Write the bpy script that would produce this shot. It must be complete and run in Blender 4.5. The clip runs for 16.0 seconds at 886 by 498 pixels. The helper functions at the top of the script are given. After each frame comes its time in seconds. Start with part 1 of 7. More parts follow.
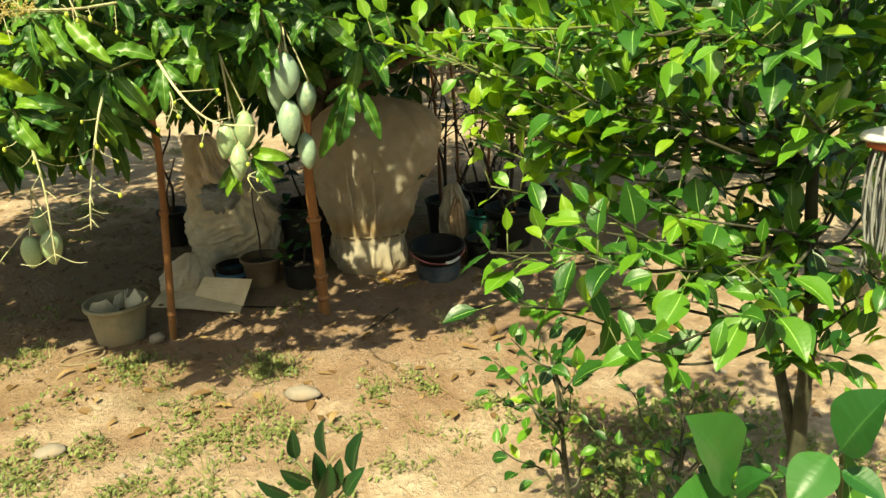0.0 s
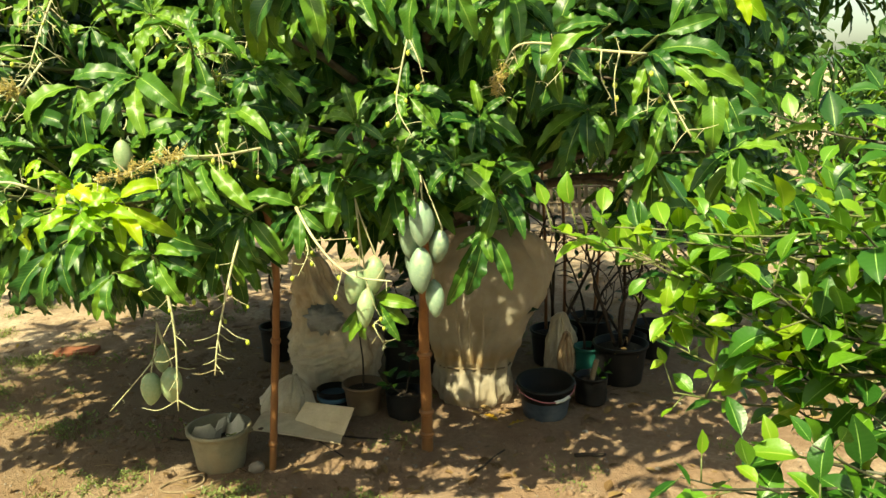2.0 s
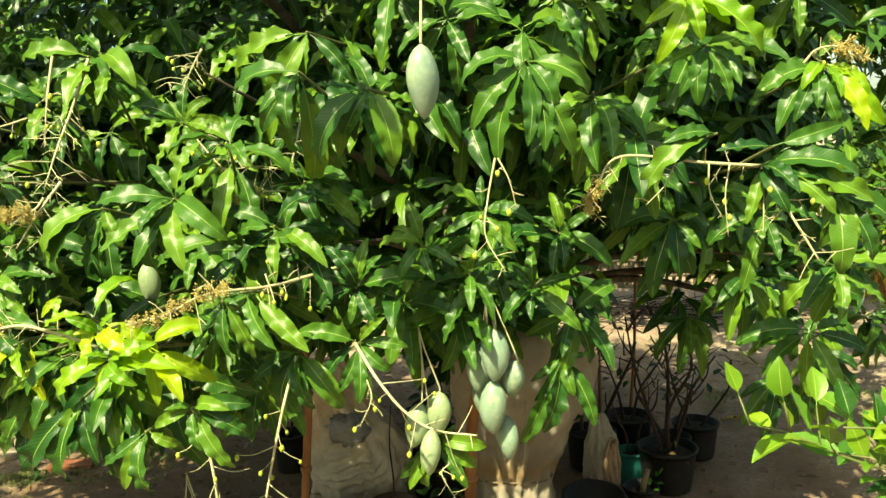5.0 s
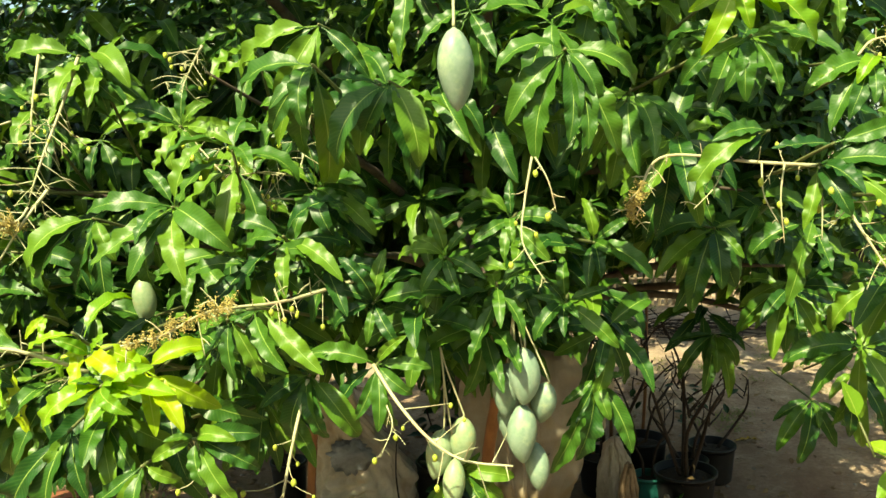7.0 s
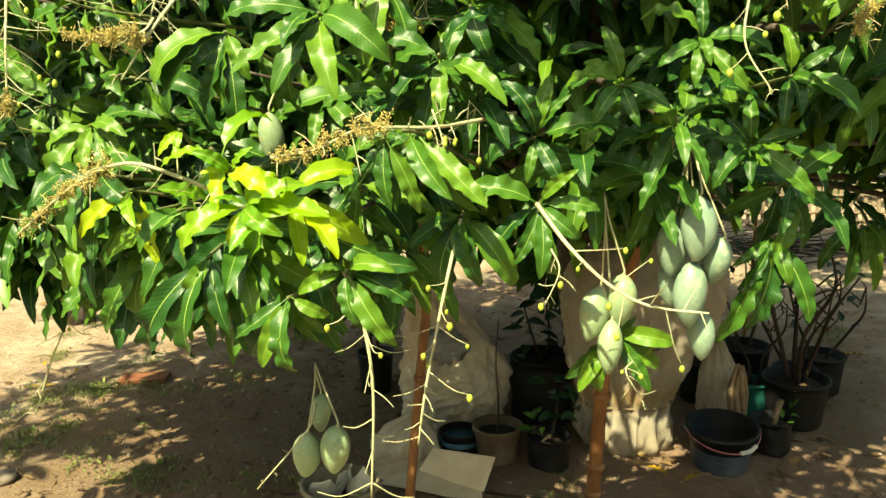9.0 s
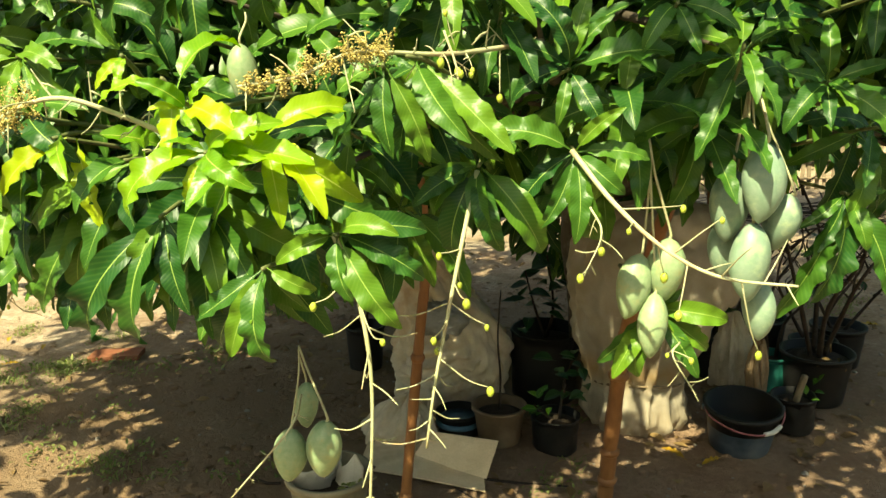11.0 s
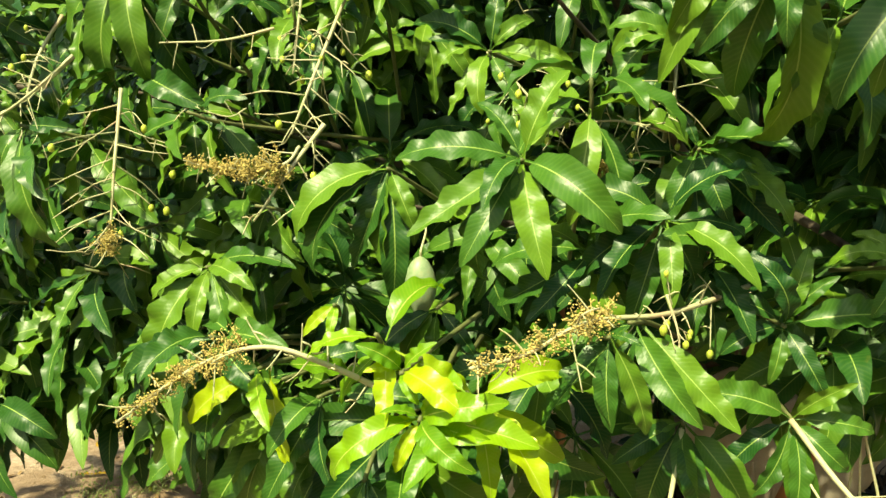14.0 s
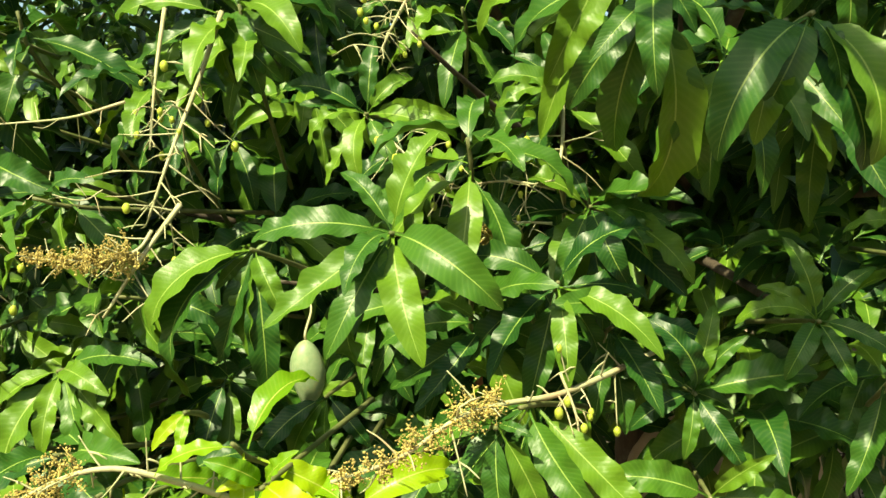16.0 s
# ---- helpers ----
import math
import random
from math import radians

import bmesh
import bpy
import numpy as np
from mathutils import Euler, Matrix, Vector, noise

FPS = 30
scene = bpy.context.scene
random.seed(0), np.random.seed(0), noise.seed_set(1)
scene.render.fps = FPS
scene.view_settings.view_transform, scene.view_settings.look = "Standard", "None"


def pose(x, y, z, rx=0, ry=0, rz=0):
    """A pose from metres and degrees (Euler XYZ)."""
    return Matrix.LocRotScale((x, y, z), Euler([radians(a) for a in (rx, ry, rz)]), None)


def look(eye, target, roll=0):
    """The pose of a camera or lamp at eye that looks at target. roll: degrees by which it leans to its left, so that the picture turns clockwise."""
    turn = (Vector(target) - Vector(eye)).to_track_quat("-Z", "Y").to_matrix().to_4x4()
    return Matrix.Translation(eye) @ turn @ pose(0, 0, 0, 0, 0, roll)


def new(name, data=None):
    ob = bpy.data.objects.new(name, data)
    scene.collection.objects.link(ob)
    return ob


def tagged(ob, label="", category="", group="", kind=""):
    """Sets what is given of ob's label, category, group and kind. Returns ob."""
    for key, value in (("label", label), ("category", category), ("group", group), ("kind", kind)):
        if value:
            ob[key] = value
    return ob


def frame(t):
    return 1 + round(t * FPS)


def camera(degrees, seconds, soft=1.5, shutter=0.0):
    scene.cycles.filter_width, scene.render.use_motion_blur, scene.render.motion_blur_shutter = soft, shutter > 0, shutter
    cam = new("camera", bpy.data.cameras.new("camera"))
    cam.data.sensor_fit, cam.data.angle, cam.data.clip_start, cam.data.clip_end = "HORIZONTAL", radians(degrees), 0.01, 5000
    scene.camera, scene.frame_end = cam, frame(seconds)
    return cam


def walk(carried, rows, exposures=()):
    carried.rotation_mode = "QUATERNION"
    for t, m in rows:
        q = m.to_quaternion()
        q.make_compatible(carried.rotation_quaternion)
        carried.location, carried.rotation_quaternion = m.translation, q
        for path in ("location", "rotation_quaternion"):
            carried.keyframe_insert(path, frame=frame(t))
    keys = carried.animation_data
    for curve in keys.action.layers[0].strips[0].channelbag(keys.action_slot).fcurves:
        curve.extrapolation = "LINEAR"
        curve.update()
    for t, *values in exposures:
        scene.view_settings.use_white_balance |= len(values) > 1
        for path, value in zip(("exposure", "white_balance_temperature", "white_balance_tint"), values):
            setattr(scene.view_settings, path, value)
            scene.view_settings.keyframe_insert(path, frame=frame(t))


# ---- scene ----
cam = camera(57.6, 16.0)
PATH = [
    (0, (0.0000, 0.0000, 1.5200), (-0.0233, 1.8853, 0.8528), -2.12),
    (0.5, (-0.0133, 0.0004, 1.5665), (-0.0640, 1.9070, 0.9645), -2.40),
    (1, (-0.0442, 0.0269, 1.6065), (-0.1578, 1.9499, 1.0687), -2.53),
    (1.5, (-0.1002, 0.0842, 1.6243), (-0.2599, 2.0199, 1.1474), -1.80),
    (2, (-0.1618, 0.1573, 1.6503), (-0.3752, 2.0988, 1.2197), -0.80),
    (2.5, (-0.2077, 0.2485, 1.6758), (-0.4548, 2.1920, 1.2737), -0.31),
    (3, (-0.2593, 0.3270, 1.6864), (-0.5169, 2.2703, 1.2900), -0.01),
    (3.5, (-0.3415, 0.3695, 1.6976), (-0.5804, 2.3255, 1.3556), 0.37),
    (4, (-0.3879, 0.4036, 1.7487), (-0.6102, 2.3674, 1.4423), -0.19),
    (4.2, (-0.3919, 0.4166, 1.7657), (-0.6122, 2.3824, 1.4643), -0.39),
    (6.3, (-0.4665, 0.4841, 1.7688), (-0.5386, 2.4698, 1.5375), -2.95),
    (6.5, (-0.4515, 0.5041, 1.7578), (-0.5206, 2.4898, 1.5295), -2.55),
    (7, (-0.5148, 0.5977, 1.7254), (-0.6585, 2.5802, 1.5036), -2.02),
    (7.5, (-0.5901, 0.6874, 1.6698), (-0.8481, 2.6541, 1.4139), -1.80),
    (8, (-0.6427, 0.7422, 1.5961), (-0.9159, 2.6973, 1.2754), -1.15),
    (8.5, (-0.6978, 0.7556, 1.5525), (-0.9640, 2.7043, 1.1893), -1.09),
    (9, (-0.7626, 0.7461, 1.5147), (-1.0311, 2.6879, 1.1184), -0.73),
    (9.2, (-0.7846, 0.7471, 1.5027), (-1.0511, 2.6859, 1.0914), -0.33),
    (11.3, (-0.8442, 1.0576, 1.4406), (-1.0735, 2.9868, 0.9679), -0.75),
    (11.5, (-0.8452, 1.0736, 1.4516), (-1.0785, 3.0028, 0.9789), -0.75),
    (12, (-0.8710, 1.1212, 1.4830), (-1.0744, 3.0580, 1.0274), -1.36),
    (12.5, (-0.9207, 1.1605, 1.5428), (-1.0648, 3.1050, 1.0976), -1.93),
    (13, (-0.9846, 1.1606, 1.5968), (-1.1713, 3.1054, 1.1691), -1.98),
    (13.5, (-1.0392, 1.1235, 1.6484), (-1.3502, 3.0649, 1.2818), -0.62),
    (14, (-1.0760, 1.0880, 1.6740), (-1.4507, 3.0333, 1.3995), 2.02),
    (14.5, (-1.0755, 1.0715, 1.7233), (-1.4869, 3.0173, 1.5127), 3.57),
    (15, (-1.0581, 1.1046, 1.7473), (-1.4551, 3.0587, 1.5931), 2.68),
    (15.5, (-1.0256, 1.1554, 1.7492), (-1.3359, 3.1257, 1.6012), 0.03),
    (16, (-0.9943, 1.2223, 1.6966), (-1.2483, 3.2011, 1.5545), -1.44),
]
walk(cam, [(t, look(eye, target, roll)) for t, eye, target, roll in PATH], [(0.0, 1.40, 8000, -11), (2.5, 1.46, 8000, -11), (7.0, 1.45, 8000, -11), (9.0, 1.54, 8000, -11), (12.5, 1.53, 8000, -11), (14.5, 1.24, 8000, -11), (16.0, 1.28, 8000, -11)])

# ---- light ----
SUN_TO = Vector((-0.27, -0.66, 0.92)).normalized()
world = bpy.data.worlds.new("sky_world")
scene.world = world
world.use_nodes = True
wn = world.node_tree
sky = wn.nodes.new("ShaderNodeTexSky")
sky.sky_type, sky.sun_disc = "NISHITA", False
sky.sun_elevation = math.asin(SUN_TO.z)
sky.sun_rotation = math.atan2(SUN_TO.x, SUN_TO.y)
sky.air_density, sky.dust_density, sky.ozone_density = 1.0, 2.5, 1.0
wn.links.new(sky.outputs["Color"], wn.nodes["Background"].inputs["Color"])
wn.nodes["Background"].inputs["Strength"].default_value = 0.100
sun = new("sun", bpy.data.lights.new("sun", "SUN"))
sun.data.energy, sun.data.angle, sun.data.color = 5.0, radians(0.6), (1.0, 0.91, 0.74)
sun.matrix_world = look(SUN_TO * 30, (0, 0, 0))


# ---- materials ----
def nodes(name):
    m = bpy.data.materials.new(name)
    m.use_nodes = True
    return m, m.node_tree, m.node_tree.nodes["Principled BSDF"]


def link(nt, a, b):
    nt.links.new(a, b)


def math_node(nt, op, a, b=None):
    n = nt.nodes.new("ShaderNodeMath")
    n.operation = op
    for i, v in enumerate((a, b)):
        if v is None:
            continue
        if isinstance(v, (int, float)):
            n.inputs[i].default_value = v
        else:
            link(nt, v, n.inputs[i])
    return n.outputs[0]


def ramp(nt, fac, stops):
    n = nt.nodes.new("ShaderNodeValToRGB")
    e = n.color_ramp.elements
    while len(e) < len(stops):
        e.new(0.5)
    for el, (p, c) in zip(e, stops):
        el.position, el.color = p, (*c, 1)
    link(nt, fac, n.inputs[0])
    return n.outputs[0]


def mixc(nt, fac, a, b, blend="MIX"):
    n = nt.nodes.new("ShaderNodeMix")
    n.data_type, n.blend_type = "RGBA", blend
    for sock, v in ((n.inputs[0], fac), (n.inputs[6], a), (n.inputs[7], b)):
        if isinstance(v, (int, float)):
            sock.default_value = v
        elif isinstance(v, tuple):
            sock.default_value = (*v, 1)
        else:
            link(nt, v, sock)
    return n.outputs[2]


def noise_node(nt, scale, detail=4, rough=0.55, coord="Object", stretch=None):
    tc = nt.nodes.new("ShaderNodeTexCoord")
    n = nt.nodes.new("ShaderNodeTexNoise")
    n.inputs["Scale"].default_value, n.inputs["Detail"].default_value = scale, detail
    n.inputs["Roughness"].default_value = rough
    src = tc.outputs[coord]
    if stretch:
        mp = nt.nodes.new("ShaderNodeMapping")
        mp.inputs["Scale"].default_value = stretch
        link(nt, src, mp.inputs[0])
        src = mp.outputs[0]
    link(nt, src, n.inputs["Vector"])
    return n.outputs["Fac"]


def bump(nt, bsdf, height, strength=0.3, dist=0.01):
    b = nt.nodes.new("ShaderNodeBump")
    b.inputs["Strength"].default_value, b.inputs["Distance"].default_value = strength, dist
    link(nt, height, b.inputs["Height"])
    link(nt, b.outputs[0], bsdf.inputs["Normal"])


def rand_value(nt):
    """One value a leaf or piece: the object's and the island's random, added."""
    oi = nt.nodes.new("ShaderNodeObjectInfo")
    ge = nt.nodes.new("ShaderNodeNewGeometry")
    return math_node(nt, "FRACT", math_node(nt, "ADD", oi.outputs["Random"], ge.outputs["Random Per Island"]))


def leaf_material(name, dark, mid, light, rib, rough=0.3, through_light=0.3, veins=22.0, back=1.6, blotch=0.12, gloss=0.42, ribs=0.07):
    m, nt, bs = nodes(name)
    r = rand_value(nt)
    base = ramp(nt, r, [(0.0, dark), (0.55, mid), (0.92, light), (1.0, light)])
    uv = nt.nodes.new("ShaderNodeUVMap")
    sep = nt.nodes.new("ShaderNodeSeparateXYZ")
    link(nt, uv.outputs[0], sep.inputs[0])
    across = math_node(nt, "ABSOLUTE", math_node(nt, "SUBTRACT", sep.outputs[0], 0.5))
    along = sep.outputs[1]
    # side veins, slanting forward from the midrib
    ph = math_node(nt, "MULTIPLY", math_node(nt, "SUBTRACT", along, math_node(nt, "MULTIPLY", across, 0.22)), veins * 6.283)
    vein = math_node(nt, "POWER", math_node(nt, "ABSOLUTE", math_node(nt, "SINE", math_node(nt, "MULTIPLY", ph, 0.5))), 5.0)
    n1 = noise_node(nt, 16.0, 3)
    base = mixc(nt, math_node(nt, "MULTIPLY", n1, 0.55), base, mixc(nt, 0.5, base, dark))
    base = mixc(nt, math_node(nt, "MULTIPLY", vein, ribs * 0.85), base, rib)
    n2 = noise_node(nt, 55.0, 2)
    spots = math_node(nt, "GREATER_THAN", n2, 0.70)
    base = mixc(nt, math_node(nt, "MULTIPLY", spots, blotch), base, (0.16, 0.12, 0.03))
    ribmask = math_node(nt, "LESS_THAN", across, math_node(nt, "SUBTRACT", 0.026, math_node(nt, "MULTIPLY", along, 0.016)))
    base = mixc(nt, math_node(nt, "MULTIPLY", ribmask, 0.75), base, rib)
    link(nt, base, bs.inputs["Base Color"])
    link(nt, math_node(nt, "ADD", math_node(nt, "MULTIPLY", n1, 0.22), rough - 0.08), bs.inputs["Roughness"])
    bs.inputs["IOR"].default_value = 1.5
    bs.inputs["Specular IOR Level"].default_value = gloss
    h = math_node(nt, "ADD", math_node(nt, "MULTIPLY", vein, -1.9 * ribs), math_node(nt, "MULTIPLY", n1, 1.1))
    bump(nt, bs, h, 0.42, 0.0014)
    tr = nt.nodes.new("ShaderNodeBsdfTranslucent")
    bright = mixc(nt, 1.0, base, (back * 1.0, back * 1.0, back * 0.35), "MULTIPLY")
    link(nt, bright, tr.inputs["Color"])
    mx = nt.nodes.new("ShaderNodeMixShader")
    mx.inputs[0].default_value = through_light
    link(nt, bs.outputs[0], mx.inputs[1])
    link(nt, tr.outputs[0], mx.inputs[2])
    link(nt, mx.outputs[0], nt.nodes["Material Output"].inputs["Surface"])
    return m


def surface(name, c1, c2, scale=12.0, rough=0.7, bump_s=0.3, bump_d=0.004, fine=90.0, stain=None, metal=0.0, stretch=None, vary=0.0, clear=0.0, band=None, sheer=0.0):
    """Two colours over coarse noise, darkened by fine grain, with relief; stain adds blotches."""
    m, nt, bs = nodes(name)
    a = noise_node(nt, scale, 5, 0.6, stretch=stretch)
    f = noise_node(nt, fine, 3, 0.6, stretch=stretch)
    col = ramp(nt, a, [(0.32, c1), (0.68, c2)])
    col = mixc(nt, math_node(nt, "MULTIPLY", f, 0.45), col, mixc(nt, 0.55, col, (0.0, 0.0, 0.0)))
    if stain:
        s = noise_node(nt, scale * 0.45, 4, 0.65)
        k = nt.nodes.new("ShaderNodeMapRange")
        k.inputs[1].default_value, k.inputs[2].default_value = 0.52, 0.68
        link(nt, s, k.inputs[0])
        col = mixc(nt, math_node(nt, "MULTIPLY", k.outputs[0], 0.75), col, stain)
    if band:
        # a tide of dried mud about one height
        tc = nt.nodes.new("ShaderNodeTexCoord")
        sx = nt.nodes.new("ShaderNodeSeparateXYZ")
        link(nt, tc.outputs["Object"], sx.inputs[0])
        far = math_node(nt, "DIVIDE", math_node(nt, "ABSOLUTE", math_node(nt, "SUBTRACT", sx.outputs[2], band[0])), band[1])
        k = math_node(nt, "MAXIMUM", math_node(nt, "SUBTRACT", math_node(nt, "ADD", 0.15, math_node(nt, "MULTIPLY", a, 1.5)), far), 0.0)
        col = mixc(nt, math_node(nt, "MINIMUM", k, 0.9), col, band[2])
    if vary:
        v = math_node(nt, "ADD", math_node(nt, "MULTIPLY", rand_value(nt), vary), 1.0 - vary * 0.6)
        cb = nt.nodes.new("ShaderNodeCombineColor")
        for i in range(3):
            link(nt, v, cb.inputs[i])
        col = mixc(nt, 1.0, col, cb.outputs[0], "MULTIPLY")
    link(nt, col, bs.inputs["Base Color"])
    bs.inputs["Roughness"].default_value, bs.inputs["Metallic"].default_value = rough, metal
    bs.inputs["Specular IOR Level"].default_value = 0.35
    h = math_node(nt, "ADD", a, math_node(nt, "MULTIPLY", f, 0.5))
    bump(nt, bs, h, bump_s, bump_d)
    if clear:
        tr = nt.nodes.new("ShaderNodeBsdfTranslucent")
        link(nt, col, tr.inputs["Color"])
        mx = nt.nodes.new("ShaderNodeMixShader")
        mx.inputs[0].default_value = clear
        link(nt, bs.outputs[0], mx.inputs[1])
        link(nt, tr.outputs[0], mx.inputs[2])
        last = mx.outputs[0]
        if sheer:
            # the open mesh of the cloth
            tp = nt.nodes.new("ShaderNodeBsdfTransparent")
            m2 = nt.nodes.new("ShaderNodeMixShader")
            m2.inputs[0].default_value = sheer
            link(nt, last, m2.inputs[1])
            link(nt, tp.outputs[0], m2.inputs[2])
            last = m2.outputs[0]
        link(nt, last, nt.nodes["Material Output"].inputs["Surface"])
    return m


MANGO_LEAF = leaf_material("mango_leaf", (0.0085, 0.0450, 0.0080), (0.0380, 0.1050, 0.0110), (0.0930, 0.1800, 0.0140), (0.2379, 0.3331, 0.0793), 0.37, 0.06, back=1.4, gloss=0.25)
YOUNG_LEAF = leaf_material("young_mango_leaf", (0.088, 0.225, 0.012), (0.205, 0.370, 0.0145), (0.37, 0.475, 0.019), (0.4956, 0.5451, 0.1487), 0.32, 0.40, back=1.3)
CITRUS_LEAF = leaf_material("citrus_leaf", (0.0110, 0.0480, 0.0075), (0.0340, 0.1130, 0.0104), (0.088, 0.202, 0.0151), (0.2451, 0.3959, 0.1131), 0.35, 0.20, veins=10.0, ribs=0.02)
CITRUS_YOUNG = leaf_material("young_citrus_leaf", (0.0943, 0.2262, 0.0188), (0.1602, 0.2922, 0.0236), (0.2451, 0.3581, 0.0283), (0.377, 0.4335, 0.1131), 0.33, 0.42, veins=10.0, back=1.3, ribs=0.02)
DARK_LEAF = leaf_material("dark_sapling_leaf", (0.0065, 0.0292, 0.0091), (0.0104, 0.0423, 0.0111), (0.0143, 0.0488, 0.0111), (0.078, 0.143, 0.052), 0.34, 0.22, veins=14.0)
FAR_LEAF = leaf_material("far_leaf", (0.0228, 0.065, 0.013), (0.0455, 0.1073, 0.0195), (0.0845, 0.1495, 0.0292), (0.13, 0.195, 0.065), 0.45, 0.3, veins=8.0)
BROAD_LEAF = leaf_material("broad_shrub_leaf", (0.010, 0.052, 0.010), (0.018, 0.082, 0.014), (0.030, 0.105, 0.018), (0.035, 0.115, 0.024), 0.40, 0.15, veins=9.0, ribs=0.10)
WEED = leaf_material("weed_leaf", (0.085, 0.118, 0.034), (0.145, 0.178, 0.054), (0.23, 0.245, 0.088), (0.2, 0.24, 0.09), 0.6, 0.3, veins=6.0)
DRY_LEAF = leaf_material("dry_leaf", (0.104, 0.0553, 0.0228), (0.1755, 0.104, 0.0423), (0.273, 0.182, 0.078), (0.2275, 0.1625, 0.078), 0.6, 0.15, veins=10.0, back=1.0)
YELLOW_LEAF = leaf_material("yellow_fallen_leaf", (0.325, 0.182, 0.013), (0.377, 0.234, 0.0195), (0.403, 0.273, 0.0325), (0.39, 0.2925, 0.078), 0.5, 0.2, back=1.0)
BARK = surface("bark", (0.0488, 0.0358, 0.0247), (0.104, 0.0813, 0.0585), 22.0, 0.85, 0.8, 0.006, 120.0, (0.13, 0.1235, 0.0975), stretch=(1, 1, 0.35))
TWIG = surface("green_twig", (0.0845, 0.1105, 0.0325), (0.156, 0.1625, 0.065), 30.0, 0.6, 0.3, 0.002)
STALK = surface("pale_stalk", (0.3737, 0.3819, 0.195), (0.4875, 0.4631, 0.2925), 25.0, 0.6, 0.3, 0.001, stain=(0.3656, 0.2438, 0.1463))
FRUITLET = surface("small_green_fruit", (0.312, 0.4095, 0.0488), (0.4875, 0.546, 0.078), 40.0, 0.4, 0.2, 0.001, vary=0.3)
BLOSSOM = surface("mango_blossom", (0.36, 0.27, 0.08), (0.56, 0.46, 0.15), 60.0, 0.8, 0.3, 0.001, vary=0.6)
FRUIT = surface("mango_skin", (0.1755, 0.2665, 0.1788), (0.2405, 0.3185, 0.2372), 9.0, 0.42, 0.12, 0.0008, 260.0, (0.312, 0.377, 0.234), vary=0.15)
FRUIT_GREEN = surface("speckled_mango_skin", (0.2145, 0.312, 0.156), (0.299, 0.377, 0.221), 14.0, 0.42, 0.15, 0.0008, 330.0, (0.299, 0.3055, 0.143), vary=0.15)
BAMBOO = surface("pole_wood", (0.1414, 0.0584, 0.0236), (0.2828, 0.1319, 0.0519), 14.0, 0.55, 0.4, 0.003, 80.0, (0.1885, 0.0943, 0.0471), stretch=(1, 1, 0.15))
CLOTH = surface("tan_shade_cloth", (0.5376, 0.4592, 0.3472), (0.672, 0.5936, 0.4704), 6.0, 0.75, 0.4, 0.004, 240.0, (0.448, 0.3472, 0.224), clear=0.36, band=(0.24, 0.10, (0.4704, 0.3136, 0.1456)), sheer=0.27)
SACK = surface("dusty_sack", (0.6552, 0.5382, 0.39), (0.85, 0.741, 0.5616), 9.0, 0.7, 0.5, 0.004, 200.0, (0.468, 0.2964, 0.156), clear=0.15, sheer=0.04)
FOIL = surface("grey_plastic_film", (0.30, 0.305, 0.30), (0.47, 0.47, 0.46), 12.0, 0.3, 0.6, 0.006, 90.0, clear=0.25)
PALE_SHARD = surface("pale_clay", (0.4901, 0.443, 0.3393), (0.622, 0.5655, 0.4524), 14.0, 0.8, 0.3, 0.003, 120.0, (0.377, 0.3016, 0.1885))
CARD = surface("cardboard", (0.6997, 0.5323, 0.3346), (0.85, 0.6844, 0.4562), 7.0, 0.85, 0.25, 0.002, 160.0, (0.4259, 0.3042, 0.1825))
BEIGE = surface("dusty_beige_plastic", (0.1979, 0.1696, 0.1085), (0.311, 0.2733, 0.1839), 8.0, 0.6, 0.25, 0.002, 120.0, (0.2451, 0.1696, 0.0943))
BROWN_POT = surface("brown_plastic_pot", (0.1225, 0.0802, 0.0471), (0.1885, 0.1225, 0.0708), 8.0, 0.55, 0.25, 0.002, 120.0, (0.2451, 0.1791, 0.1131))
BLACK_POT = surface("black_plastic", (0.0033, 0.0033, 0.0036), (0.0084, 0.0078, 0.0078), 8.0, 0.55, 0.25, 0.002, 120.0, (0.0228, 0.0182, 0.0143))
BLUE_POT = surface("scuffed_blue_black_plastic", (0.0188, 0.0283, 0.0423), (0.0565, 0.0802, 0.1085), 7.0, 0.5, 0.25, 0.002, 130.0, (0.1319, 0.1414, 0.1508))
PINK = surface("pink_wire_sleeve", (0.2925, 0.0845, 0.104), (0.3575, 0.13, 0.143), 30.0, 0.5)
TEAL = surface("teal_plastic", (0.013, 0.104, 0.0845), (0.0195, 0.143, 0.117), 10.0, 0.45)
DARK_SOIL = surface("potting_soil", (0.0195, 0.013, 0.0084), (0.0488, 0.0325, 0.0208), 40.0, 0.95, 0.9, 0.01)
STONE = surface("pale_stone", (0.195, 0.1625, 0.13), (0.299, 0.2535, 0.2145), 14.0, 0.85, 0.6, 0.004, 130.0, (0.234, 0.169, 0.1105), vary=0.3)
BRICK = surface("red_tile", (0.169, 0.0553, 0.026), (0.221, 0.0845, 0.0423), 18.0, 0.85, 0.5, 0.003, stain=(0.182, 0.104, 0.065))
ROPE = surface("dirty_rope", (0.156, 0.1105, 0.065), (0.234, 0.1755, 0.1105), 60.0, 0.9, 0.6, 0.002)
DEADWOOD = surface("dead_twig", (0.022, 0.015, 0.011), (0.055, 0.038, 0.027), 25.0, 0.9, 0.5, 0.003)
FENCE_WOOD = surface("weathered_fence_wood", (0.195, 0.143, 0.091), (0.299, 0.234, 0.156), 12.0, 0.85, 0.4, 0.003, 90.0, vary=0.45)
MOP_WHITE = surface("white_plastic", (0.6435, 0.624, 0.585), (0.741, 0.7215, 0.6825), 12.0, 0.45, 0.15, 0.001, stain=(0.4875, 0.4485, 0.39))
